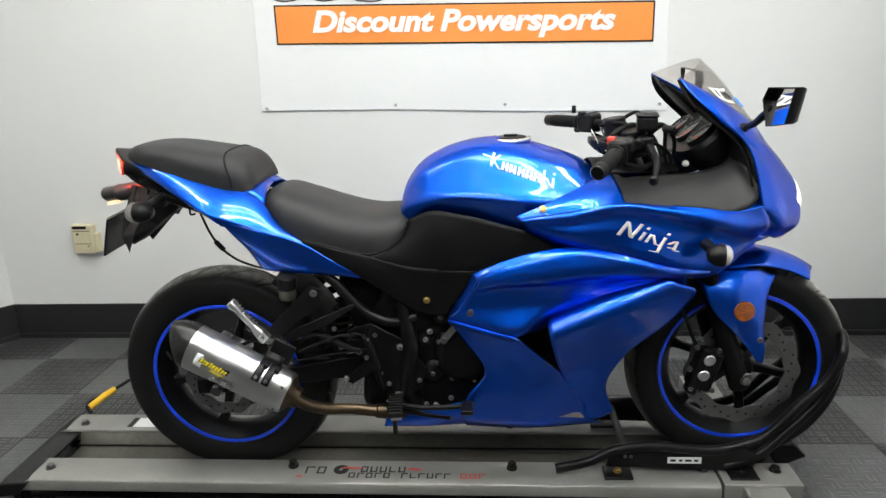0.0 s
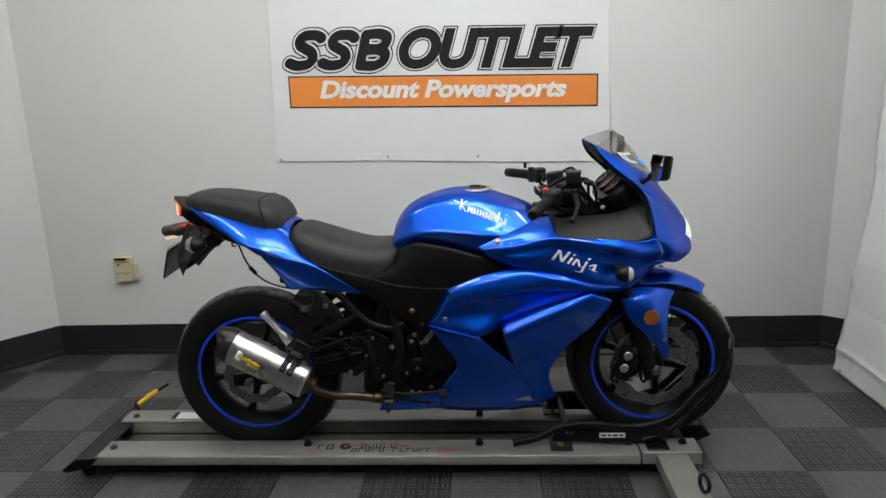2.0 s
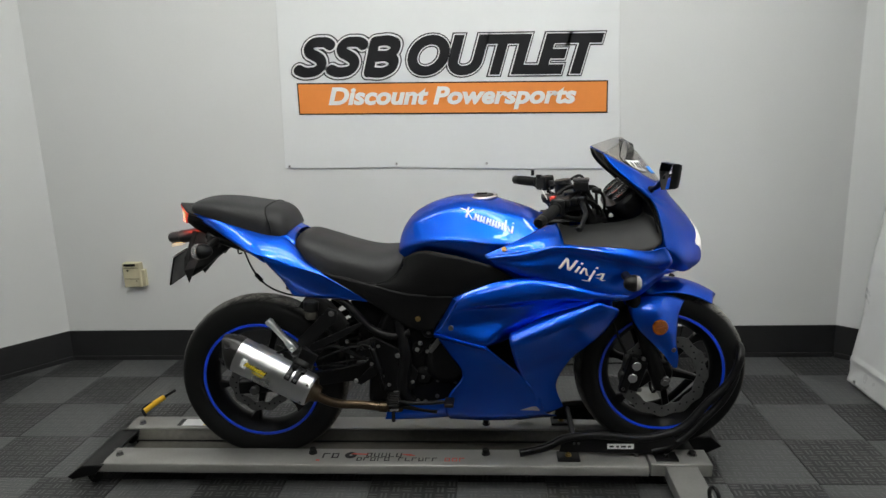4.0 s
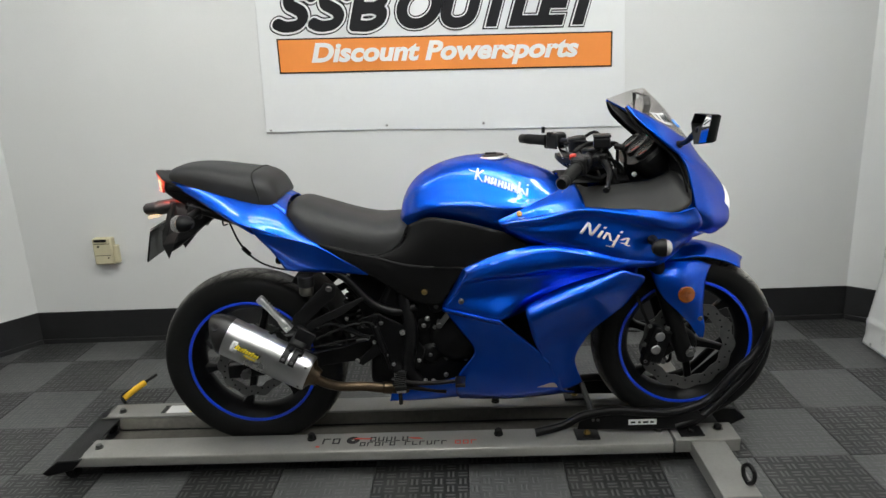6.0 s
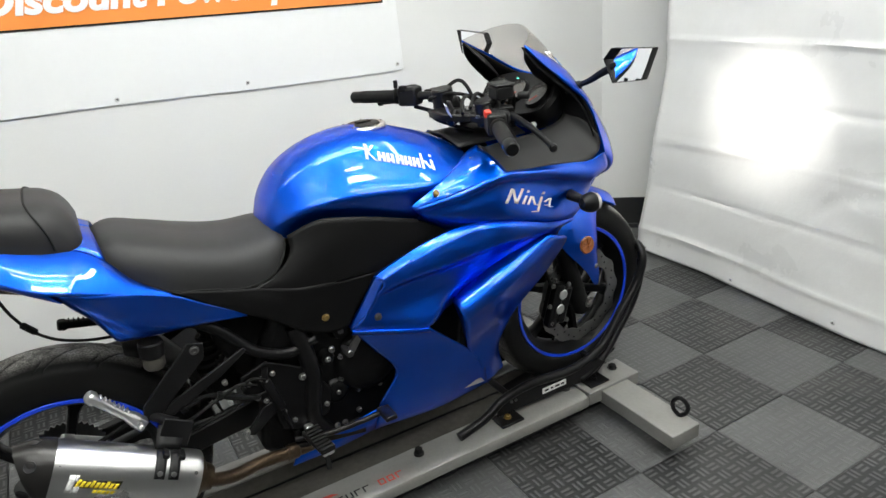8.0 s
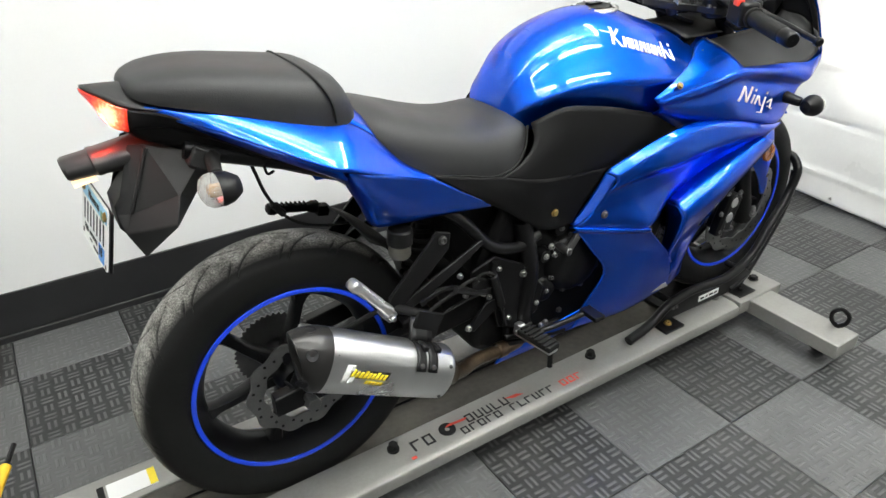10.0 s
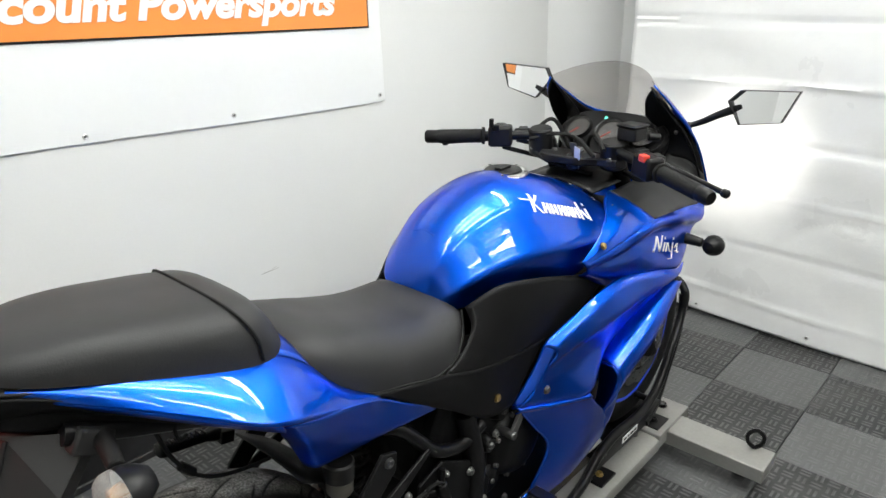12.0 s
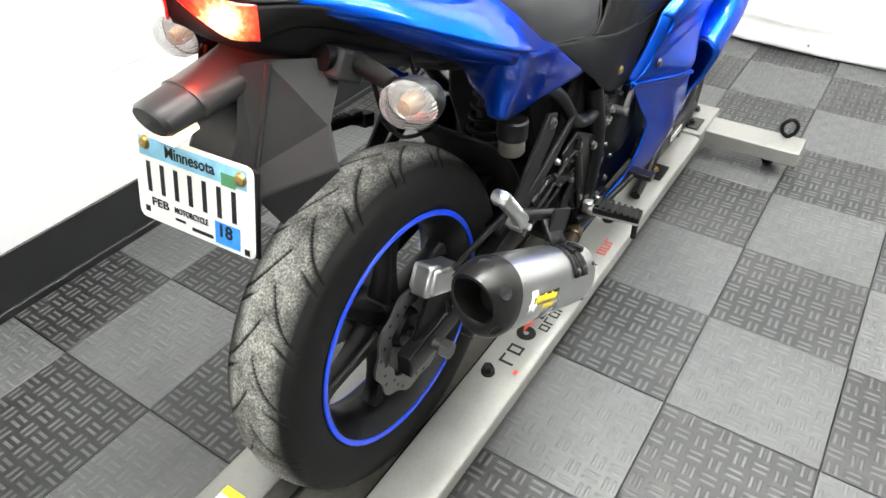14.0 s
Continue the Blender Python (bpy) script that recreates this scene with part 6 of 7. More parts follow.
    # ---- front: nose halves, inner panels
    panel("nose", [
        [(1.405, 0.0, 1.016), (1.395, 0.060, 1.018), (1.360, 0.112, 1.034), (1.280, 0.141, 1.085), (1.196, 0.139, 1.130)],
        [(1.430, 0.0, 0.980), (1.419, 0.070, 0.980), (1.384, 0.142, 0.985), (1.335, 0.176, 1.010), (1.205, 0.150, 1.115)],
        [(1.479, 0.0, 0.922), (1.464, 0.080, 0.922), (1.424, 0.145, 0.922), (1.390, 0.182, 0.930), (1.348, 0.199, 0.965)],
        [(1.518, 0.0, 0.862), (1.502, 0.085, 0.862), (1.458, 0.145, 0.862), (1.415, 0.192, 0.864), (1.363, 0.216, 0.900)],
        [(1.532, 0.0, 0.815), (1.514, 0.085, 0.815), (1.472, 0.145, 0.816), (1.430, 0.192, 0.820), (1.372, 0.224, 0.852)],
        [(1.536, 0.0, 0.768), (1.518, 0.075, 0.772), (1.478, 0.130, 0.778), (1.435, 0.172, 0.786), (1.400, 0.198, 0.820)],
        [(1.508, 0.0, 0.732), (1.490, 0.060, 0.738), (1.455, 0.105, 0.746), (1.42, 0.140, 0.762), (1.392, 0.166, 0.770)]], s, nu=36, nv=36, label="pointed blue nose fairing")
    panel("nose_lining", [
        [(1.385, 0.0, 1.008), (1.382, 0.058, 1.012), (1.350, 0.106, 1.029), (1.272, 0.134, 1.080), (1.194, 0.133, 1.126)],
        [(1.412, 0.0, 0.970), (1.403, 0.066, 0.974), (1.378, 0.136, 0.980), (1.324, 0.169, 1.004), (1.200, 0.143, 1.108)],
        [(1.460, 0.0, 0.910), (1.447, 0.076, 0.914), (1.417, 0.139, 0.916), (1.378, 0.175, 0.926), (1.336, 0.191, 0.958)],
        [(1.498, 0.0, 0.850), (1.485, 0.080, 0.852), (1.450, 0.139, 0.856), (1.402, 0.184, 0.860), (1.352, 0.207, 0.894)]], s, COVER, nu=20, nv=14)
    panel("headlight", [
        [(1.498, 0.020, 0.896), (1.487, 0.068, 0.894), (1.462, 0.112, 0.888)],
        [(1.516, 0.014, 0.868), (1.505, 0.078, 0.866), (1.467, 0.128, 0.864)],
        [(1.530, 0.010, 0.836), (1.514, 0.084, 0.834), (1.476, 0.134, 0.838)],
        [(1.536, 0.008, 0.806), (1.519, 0.074, 0.808), (1.484, 0.122, 0.820)]], s, HEADGLOW, nu=18, nv=12, label="lit headlight lens")
    panel("beak", [
        [(1.28, 0.212, 0.716), (1.34, 0.190, 0.742), (1.395, 0.166, 0.770)],
        [(1.30, 0.170, 0.712), (1.36, 0.150, 0.735), (1.43, 0.120, 0.752)],
        [(1.32, 0.100, 0.710), (1.38, 0.090, 0.728), (1.46, 0.060, 0.738)]], s, nu=14, nv=10)
    panel("inner_fairing", [
        [(1.060, 0.124, 0.913), (1.074, 0.226, 0.861), (1.20, 0.221, 0.851), (1.33, 0.224, 0.844), (1.360, 0.221, 0.862), (1.361, 0.214, 0.900)],
        [(1.075, 0.110, 0.905), (1.10, 0.165, 0.888), (1.20, 0.165, 0.888), (1.31, 0.178, 0.890), (1.340, 0.178, 0.905), (1.345, 0.176, 0.935)],
        [(1.085, 0.100, 0.895), (1.12, 0.110, 0.902), (1.20, 0.112, 0.906), (1.28, 0.118, 0.918), (1.32, 0.125, 0.940), (1.330, 0.125, 0.965)]], s, MATTE, nu=36, nv=12, label="matte black inner fairing panel")
    panel("cockpit_side", [
        [(1.361, 0.213, 0.900), (1.346, 0.196, 0.963), (1.332, 0.173, 1.008), (1.270, 0.142, 1.070), (1.200, 0.136, 1.124)],
        [(1.345, 0.176, 0.935), (1.335, 0.163, 0.975), (1.318, 0.146, 1.010), (1.265, 0.120, 1.058), (1.212, 0.116, 1.100)],
        [(1.325, 0.125, 0.945), (1.315, 0.110, 0.985), (1.30, 0.105, 1.010), (1.275, 0.100, 1.035), (1.255, 0.095, 1.050)]], s, SATIN, nu=26, nv=10, label="black cockpit panel")
    # mirrors
    cor = [(0.254, 1.087), (0.280, 1.114), (0.409, 1.121), (0.379, 1.049), (0.285, 1.034)] if s < 0 else [(0.230, 1.101), (0.246, 1.130), (0.397, 1.135), (0.376, 1.068), (0.280, 1.045)]
    tw = lambda y: 1.348
    bm = bmesh.new()
    cy, cz = 0.325, 1.082
    rings = []
    for off, sc in ((0.004, 0.94), (-0.010, 0.965), (-0.010, 0.99), (0.006, 0.99), (0.016, 0.88), (0.024, 0.55)):
        rings.append([(tw(y) + off, s * (cy + (y - cy) * sc), cz + (z - cz) * sc) for y, z in cor])
    vs = grid_faces(bm, rings, wrap_u=True)
    bm.faces.new(vs[-1])
    mir = part("mirror", bm, SATIN, bike, "black five-sided rear-view mirror on a stalk", bevel=0.003)
    bm = bmesh.new()
    bm.faces.new([bm.verts.new((tw(y) - 0.002 - 0.09 * (y - cy) + 0.12 * (z - cz), s * (cy + (y - cy) * 0.95), cz + (z - cz) * 0.95)) for y, z in cor])
    part("mirror_glass", bm, MIRROR, mir, "mirror glass")
    bm = bmesh.new()
    tube(bm, [(1.335, s * 0.168, 1.020), (1.345, s * 0.190, 1.028), (1.352, s * 0.235, 1.052), (1.358, s * 0.285, 1.075)], (0.0065, 0.011), 10, 24)
    rod(bm, (1.330, s * 0.150, 1.012), (1.338, s * 0.176, 1.022), 0.014, 0.010, n=14, edge=0.002)
    part("mirror_stalk", bm, SATIN, mir)
    # front turn signal
    bm = bmesh.new()
    rod(bm, (1.255, s * 0.225, 0.768), (1.262, s * 0.268, 0.762), 0.014, 0.011, n=14, edge=0.003)
    sig = part("front_turn_signal", bm, SATIN, bike, "black front turn signal with a clear lens")
    bm = bmesh.new()
    turned(bm, [(0.001, -0.030), (0.014, -0.026), (0.022, -0.014), (0.0255, 0.0), (0.024, 0.008)], (1.268, s * 0.292, 0.760), (1, s * 0.12, 0), 24)
    part("signal_body", bm, SATIN, sig)
    bm = bmesh.new()
    turned(bm, [(0.024, 0.008), (0.022, 0.016), (0.014, 0.023), (0.001, 0.025)], (1.268, s * 0.292, 0.760), (1, s * 0.12, 0), 24)
    part("signal_lens", bm, LENS, sig, "clear ribbed lens")
    # rear turn signal
    bm = bmesh.new()
    rod(bm, (-0.060, s * 0.070, 0.872), (-0.075, s * 0.150, 0.862), 0.013, 0.010, n=14, edge=0.002)
    sig = part("rear_turn_signal", bm, RUBBER, bike, "black rear turn signal with a clear lens")
    bm = bmesh.new()
    squash = Matrix.Translation((-0.080, s * 0.180, 0.852)) @ Matrix.Rotation(s * 0.12, 4, "X") @ Matrix.Diagonal((1, 1.22, 0.92, 1)) @ Matrix.Translation((0.080, -s * 0.180, -0.852))
    turned(bm, [(0.001, -0.032), (0.015, -0.028), (0.025, -0.014), (0.0285, 0.0), (0.027, 0.006)], (-0.080, s * 0.180, 0.852), (-1, 0, 0), 24)
    bm.transform(squash)
    part("signal_body", bm, SATIN, sig)
    bm = bmesh.new()
    turned(bm, [(0.028, 0.006), (0.0275, 0.016), (0.022, 0.025), (0.012, 0.030), (0.001, 0.031)], (-0.080, s * 0.180, 0.852), (-1, 0, 0), 24)
    bm.transform(squash)
    part("signal_lens", bm, RIBLENS, sig, "clear ribbed lens with an amber bulb behind")
    bm = bmesh.new()
    turned(bm, [(0.026, 0.004), (0.018, -0.006), (0.006, -0.010), (0.001, -0.010)], (-0.080, s * 0.180, 0.852), (-1, 0, 0), 20)
    bm.transform(squash)
    part("signal_reflector", bm, ALLOY, sig)
    bm = bmesh.new()
    turned(bm, [(0.010, -0.008), (0.012, 0.008), (0.009, 0.019), (0.001, 0.021)], (-0.080, s * 0.180, 0.852), (-1, 0, 0), 14)
    part("signal_bulb", bm, PALEAMBER, sig, "pale amber bulb")
    # fork leg and fender side
    bm = bmesh.new()
    rod(bm, (FXC - 0.008, s * 0.092, FZC - 0.035), (1.305, s * 0.092, 0.66), 0.027, 0.025, n=20, edge=0.004)
    rod(bm, (1.31, s * 0.092, 0.65), (1.13, s * 0.092, 0.985), 0.0185, n=18)
    leg = part("fork_leg", bm, COVER, bike, "black telescopic fork leg")
    bolt((FXC - 0.005, s * 0.118, FZC - 0.004), 0.011, 0.008, STEEL, leg, (0, s, 0))

bm = bmesh.new()
rows = []
for i, a in enumerate(np.linspace(118, 56, 16)):
    u = i / 15
    r = 0.318 + 0.004 * math.sin(math.pi * u)
    w = 0.086 - 0.024 * u ** 2 - (0.05 if i == 15 else 0)
    row = []
    for v in (-1, -0.8, -0.4, 0, 0.4, 0.8, 1):
        drop = 0.030 * abs(v) ** 2.2
        row.append((FXC + (r - drop) * math.cos(radians(a)), w * v, FZC + (r - drop) * math.sin(radians(a))))
    rows.append(row)
grid_faces(bm, loft(rows, 30, 36))
fender = part("front_fender", bm, BLUE, bike, "blue front mudguard with side stays", thick=0.004)
for s in (-1, 1):
    bm = bmesh.new()
    rows = both([
        [(1.285, 0.088, 0.652), (1.36, 0.092, 0.665), (1.43, 0.088, 0.658), (1.475, 0.080, 0.640)],
        [(1.294, 0.118, 0.610), (1.36, 0.124, 0.628), (1.42, 0.118, 0.622), (1.456, 0.100, 0.612)],
        [(1.318, 0.132, 0.565), (1.37, 0.140, 0.570), (1.42, 0.132, 0.565), (1.446, 0.116, 0.558)],
        [(1.370, 0.128, 0.510), (1.395, 0.130, 0.506), (1.43, 0.125, 0.502), (1.447, 0.116, 0.496)],
        [(1.412, 0.120, 0.462), (1.427, 0.120, 0.458), (1.443, 0.118, 0.454), (1.455, 0.116, 0.452)],
        [(1.438, 0.114, 0.422), (1.443, 0.114, 0.420), (1.449, 0.114, 0.419), (1.453, 0.114, 0.419)]], s)
    grid_faces(bm, loft(rows, 20, 26))
    stay = part("fender_stay", bm, BLUE, fender, "blue mudguard side stay", thick=0.005)
    bm = bmesh.new()
    turned(bm, [(0.0255, -0.006), (0.0255, 0.004), (0.023, 0.007), (0.001, 0.008)], (1.387, s * 0.140, 0.569), (0.05, s, 0.1), 32)
    refl = part("side_reflector", bm, AMBER, stay, "round amber side reflector")
    bm = bmesh.new()
    for i in range(4):
        a = math.pi * i / 4 + 0.2
        e = Vector((math.cos(a), 0, math.sin(a))) * 0.020
        c = Vector((1.387, s * 0.1485, 0.570))
        rod(bm, c - e, c + e, 0.0011, n=6)
    part("reflector_rib", bm, AMBER, refl)
    bolt((1.437, s * 0.122, 0.485), 0.007, 0.006, STEEL, stay, (0, s, 0))
# front caliper
bm = bmesh.new()
box(bm, (1.318, -0.088, 0.392), (0.060, 0.052, 0.115), Matrix.Rotation(radians(18), 3, "Y"))
box(bm, (1.300, -0.100, 0.392), (0.03, 0.034, 0.135), Matrix.Rotation(radians(18), 3, "Y"))
fcal = part("front_caliper", bm, FRAME, bike, "black front brake caliper", bevel=0.008)
for x, z in ((1.322, 0.425), (1.310, 0.382)):
    bm = bmesh.new()
    rod(bm, (x, -0.112, z), (x, -0.119, z), 0.0155, n=24, edge=0.003)
    part("piston_cover", bm, ALLOY, fcal, "bare alloy piston cover")
for x, z in ((1.290, 0.46), (1.345, 0.45), (1.275, 0.40), (1.28, 0.345), (1.335, 0.34), (1.30, 0.475)):
    bolt((x, -0.112, z), 0.006, 0.006, STEEL, fcal, (0, -1, 0))
bm = bmesh.new()
tube(bm, [(1.29, -0.10, 0.46), (1.25, -0.11, 0.56), (1.23, -0.10, 0.70)], 0.005, 8, 20)
part("front_brake_hose", bm, RUBBER, fcal)

# windscreen
bm = bmesh.new()
half = [[(1.276, 0.0, 1.167), (1.262, 0.06, 1.161), (1.232, 0.110, 1.146), (1.197, 0.138, 1.131)],
        [(1.312, 0.0, 1.132), (1.300, 0.065, 1.126), (1.268, 0.116, 1.112), (1.232, 0.141, 1.108)],
        [(1.362, 0.0, 1.072), (1.350, 0.065, 1.068), (1.318, 0.114, 1.062), (1.280, 0.1415, 1.0855)],
        [(1.406, 0.0, 1.018), (1.396, 0.060, 1.019), (1.361, 0.112, 1.035), (1.281, 0.141, 1.086)]]
rows = [[(x, -y, z) for x, y, z in r[::-1]] + r[1:] for r in half]
grid_faces(bm, loft(rows, 40, 20))
ws = part("windscreen", bm, SCREEN, bike, "smoke-tinted clear windscreen", thick=0.003)
ws.visible_shadow = False
bm = bmesh.new()
sub = [[(p[0] + 0.003, -p[1] * 1.012, p[2] + 0.003) for p in row[21:34]] for row in loft(half, 40, 20)[9:15]]
grid_faces(bm, sub)
st = part("screen_sticker", bm, WHITE, ws, "white sticker with blue print", thick=0.0006)
bm = bmesh.new()
for i in range(5):
    row = loft(half, 40, 20)
    cells = [[(p[0] + 0.0042, -p[1] * 1.018, p[2] + 0.0042) for p in r[22 + 2 * i:24 + 2 * i]] for r in row[10:14]]
    if i % 4 != 3:
        grid_faces(bm, cells)
part("sticker_print", bm, INK, st, thick=0.0004)
bm = bmesh.new()
cells = [[(p[0] + 0.0035, -p[1] * 1.014, p[2] + 0.0035) for p in r[11:19]] for r in loft(half, 40, 20)[12:16]]
grid_faces(bm, cells)
part("blue_sticker", bm, STICKERBLUE, ws, thick=0.0005)

# white marks on the paint, as plain strokes
def surface_of(ob):
    return BVHTree.FromPolygons([v.co.copy() for v in ob.data.vertices], [tuple(f.vertices) for f in ob.data.polygons])


def strokes(name, tree, side, origin, along, up, marks, mat, parent, lift, label):
    """Slanting strokes (u, v, u, v, width) laid on a body panel, from its flank inwards."""
    for u0, v0, u1, v1, wd in marks:
        bm = bmesh.new()
        a, b = Vector((u0, v0)), Vector((u1, v1))
        d = (b - a).normalized()
        n = Vector((-d.y, d.x)) * wd / 2
        rows = []
        for i in range(7):
            row = []
            for k in (-1, 0, 1):
                q = a.lerp(b, i / 6) + n * k
                x, z = origin[0] + along[0] * q.x + up[0] * q.y, origin[1] + along[1] * q.x + up[1] * q.y
                hit = tree.ray_cast(Vector((x, side * 0.6, z)), Vector((0, -side, 0)))
                nm = hit[1] if hit[1].y * side > 0 else -hit[1]
                row.append(hit[0] + nm * lift)
            rows.append(row)
        grid_faces(bm, rows)
        part(name, bm, mat, parent, label, thick=0.0004)


SCRIPT = [(0.00, 0.02, 0.14, 0.95, 0.07), (0.15, 0.90, 0.20, 0.12, 0.07), (0.21, 0.08, 0.37, 1.02, 0.07), (0.36, 0.08, 0.44, 0.62, 0.065), (0.47, 0.80, 0.50, 0.95, 0.06), (0.47, 0.08, 0.55, 0.62, 0.06),
          (0.58, 0.62, 0.63, 0.10, 0.06), (0.66, 0.10, 0.71, 0.14, 0.05), (0.79, 0.66, 0.68, -0.30, 0.06), (0.66, -0.28, 0.54, -0.32, 0.05), (0.82, 0.82, 0.85, 0.96, 0.06),
          (0.97, 0.60, 0.85, 0.34, 0.06), (0.84, 0.14, 0.94, 0.18, 0.05), (1.00, 0.64, 0.95, 0.06, 0.06), (0.97, 0.06, 1.05, 0.12, 0.05)]
BLOCKS = [(0.0, 0.0, 0.03, 1.0, 0.05), (0.03, 0.50, 0.13, 1.0, 0.045), (0.03, 0.50, 0.13, 0.0, 0.045), (-0.14, 0.62, 0.0, 0.66, 0.09)]
for i, u in enumerate((0.17, 0.29, 0.42, 0.54, 0.66)):
    BLOCKS += [(u, 0.04, u + 0.02, 0.66, 0.05), (u + 0.07, 0.04, u + 0.08, 0.66, 0.05), (u + 0.02, 0.36 - 0.12 * (i % 2), u + 0.07, 0.36 - 0.12 * (i % 2), 0.20)]
BLOCKS += [(0.79, 0.0, 0.81, 1.0, 0.045), (0.84, 0.55, 0.90, 0.10, 0.055), (0.94, 0.02, 0.95, 0.68, 0.05), (0.955, 0.85, 0.96, 1.0, 0.05)]
squeeze = lambda marks, f: [(a, b, c, d, w * f) for a, b, c, d, w in marks]
fairings = [o for o in bike.children if o.name.startswith("upper_fairing")]
tank_tree = surface_of(tank)
for s in (-1, 1):
    fair = [o for o in fairings if o.data.vertices[0].co.y * s > 0][0]
    strokes("script_stroke", surface_of(fair), s, (1.056, 0.793), (0.130, -0.042), (0.006, 0.038), squeeze(SCRIPT, 0.9), WHITE, fair, 0.0026, "white script stroke")
    strokes("block_stroke", tank_tree, s, (0.772, 0.935), (0.152, -0.050), (0.004, 0.031), squeeze(BLOCKS, 0.85), WHITE, tank, 0.0009, "white block stroke")

# dash and gauges
gw = Vector((-0.66, 0, 0.75)).normalized()
gq = Matrix((Vector((0, -1, 0)), gw.cross(Vector((0, -1, 0))), gw)).transposed()
GC = Vector((1.276, 0.0, 0.986))
bm = bmesh.new()
rows = []
for h, k in ((-0.07, 0.75), (-0.03, 0.95), (0.0, 1.0), (0.012, 0.96), (0.010, 0.88)):
    rows.append([tuple(GC + gq @ Vector((k * 0.148 * math.copysign(abs(math.cos(a)) ** 0.75, math.cos(a)), k * 0.068 * math.copysign(abs(math.sin(a)) ** 0.8, math.sin(a)), h))) for a in np.linspace(0, 2 * math.pi, 40, endpoint=False)])
vs = grid_faces(bm, rows, wrap_u=True)
bm.faces.new(vs[-1]), bm.faces.new(vs[0][::-1])
dash = part("instrument_pod", bm, SATIN, bike, "black instrument pod with round dials", bevel=0.001)
for ox, r in ((-0.092, 0.033), (0.092, 0.033), (0.0, 0.036)):
    c = GC + gq @ Vector((ox, 0, 0.011))
    bm = bmesh.new()
    turned(bm, [(r * 0.9, 0.0), (r * 0.98, 0.010), (r * 1.08, 0.012), (r * 1.14, 0.0)], c, gw, 32)
    dial = part("dial_bezel", bm, FRAME, dash)
    bm = bmesh.new()
    turned(bm, [(0.001, 0.001), (r * 0.92, 0.001)], c, gw, 28)
    part("dial_face", bm, DIAL, dial, "grey dial face")
    bm = bmesh.new()
    rod(bm, c + gw * 0.003, c + gw * 0.003 + gq @ Vector((-r * 0.5, -r * 0.55, 0)), 0.0014, n=6)
    part("needle", bm, REDPRINT, dial)
    bm = bmesh.new()
    turned(bm, [(0.001, 0.011), (r * 0.7, 0.0105), (r * 0.97, 0.009)], c, gw, 28)
    gl = part("dial_glass", bm, GAUGEGLASS, dial)
    gl.visible_shadow = False
bm = bmesh.new()
c = GC + gq @ Vector((-0.03, 0.040, 0.012))
rod(bm, c, c + gw * 0.003, 0.004, n=12)
part("neutral_lamp", bm, GREENLAMP, dash, "lit green neutral lamp")

# ---- controls
bm = bmesh.new()
plan = [(1.02, -0.035), (1.035, -0.055), (1.075, -0.075), (1.085, -0.118), (1.115, -0.126), (1.145, -0.112), (1.150, -0.05), (1.150, 0.05), (1.145, 0.112), (1.115, 0.126), (1.085, 0.118), (1.075, 0.075), (1.035, 0.055), (1.02, 0.035)]
lo = [bm.verts.new((x, y, 0.958 - 0.12 * (x - 1.08))) for x, y in plan]
hi = [bm.verts.new((x, y, 0.976 - 0.12 * (x - 1.08))) for x, y in plan]
bm.faces.new(lo[::-1]), bm.faces.new(hi)
for i in range(len(plan)):
    bm.faces.new((lo[i], lo[(i + 1) % len(plan)], hi[(i + 1) % len(plan)], hi[i]))
for s in (-1, 1):
    turned(bm, [(0.001, 0.012), (0.020, 0.012), (0.026, 0.006), (0.027, -0.03)], (1.115, s * 0.092, 0.985), (-0.45, 0, 1), 20)
clamp = part("top_clamp", bm, SATIN, bike, "black upper fork clamp", bevel=0.003)
bolt((1.118, 0.0, 0.970), 0.016, 0.012, STEEL, clamp, (-0.12, 0, 1), "stem_nut")
for s in (-1, 1):
    bolt((1.095, s * 0.052, 0.974), 0.006, 0.006, STEEL, clamp)
    bolt((1.078, s * 0.104, 0.974), 0.005, 0.006, STEEL, clamp)
for pts in ([(1.06, 0.10, 1.00), (1.10, 0.06, 1.012), (1.17, 0.02, 0.985), (1.21, 0.0, 0.93)], [(1.06, -0.10, 1.0), (1.11, -0.05, 1.02), (1.18, 0.01, 0.98), (1.21, 0.02, 0.92)],
            [(1.10, -0.16, 0.99), (1.14, -0.10, 0.985), (1.20, -0.07, 0.95), (1.22, -0.06, 0.90)], [(1.09, 0.16, 0.985), (1.13, 0.12, 0.97), (1.19, 0.09, 0.94), (1.22, 0.07, 0.90)],
            [(1.05, -0.08, 0.985), (1.09, -0.02, 1.006), (1.15, 0.04, 0.995), (1.20, 0.05, 0.93)], [(1.04, 0.07, 0.975), (1.03, 0.03, 0.965), (1.05, -0.02, 0.95), (1.10, -0.05, 0.93)],
            [(1.12, -0.13, 1.02), (1.17, -0.11, 1.025), (1.21, -0.07, 0.985), (1.22, -0.03, 0.92)]):
    bm = bmesh.new()
    tube(bm, pts, 0.0048, 8, 24)
    part("cable", bm, RUBBER, clamp)
bm = bmesh.new()
turned(bm, [(0.001, 0.016), (0.012, 0.016), (0.018, 0.012), (0.022, -0.01)], (1.052, -0.030, 0.970), (-0.5, 0, 1), 20)
part("ignition_lock", bm, FRAME, clamp)
bm = bmesh.new()
box(bm, (1.048, -0.030, 0.998), (0.003, 0.016, 0.030), Matrix.Rotation(-0.4, 3, "Y"))
key = part("key", bm, STEEL, clamp)
bm = bmesh.new()
box(bm, (1.032, -0.048, 0.982), (0.0012, 0.015, 0.066), Matrix.Rotation(0.35, 3, "X") @ Matrix.Rotation(-0.5, 3, "Y"))
part("key_tag", bm, WHITE, key, "white paper key tag")

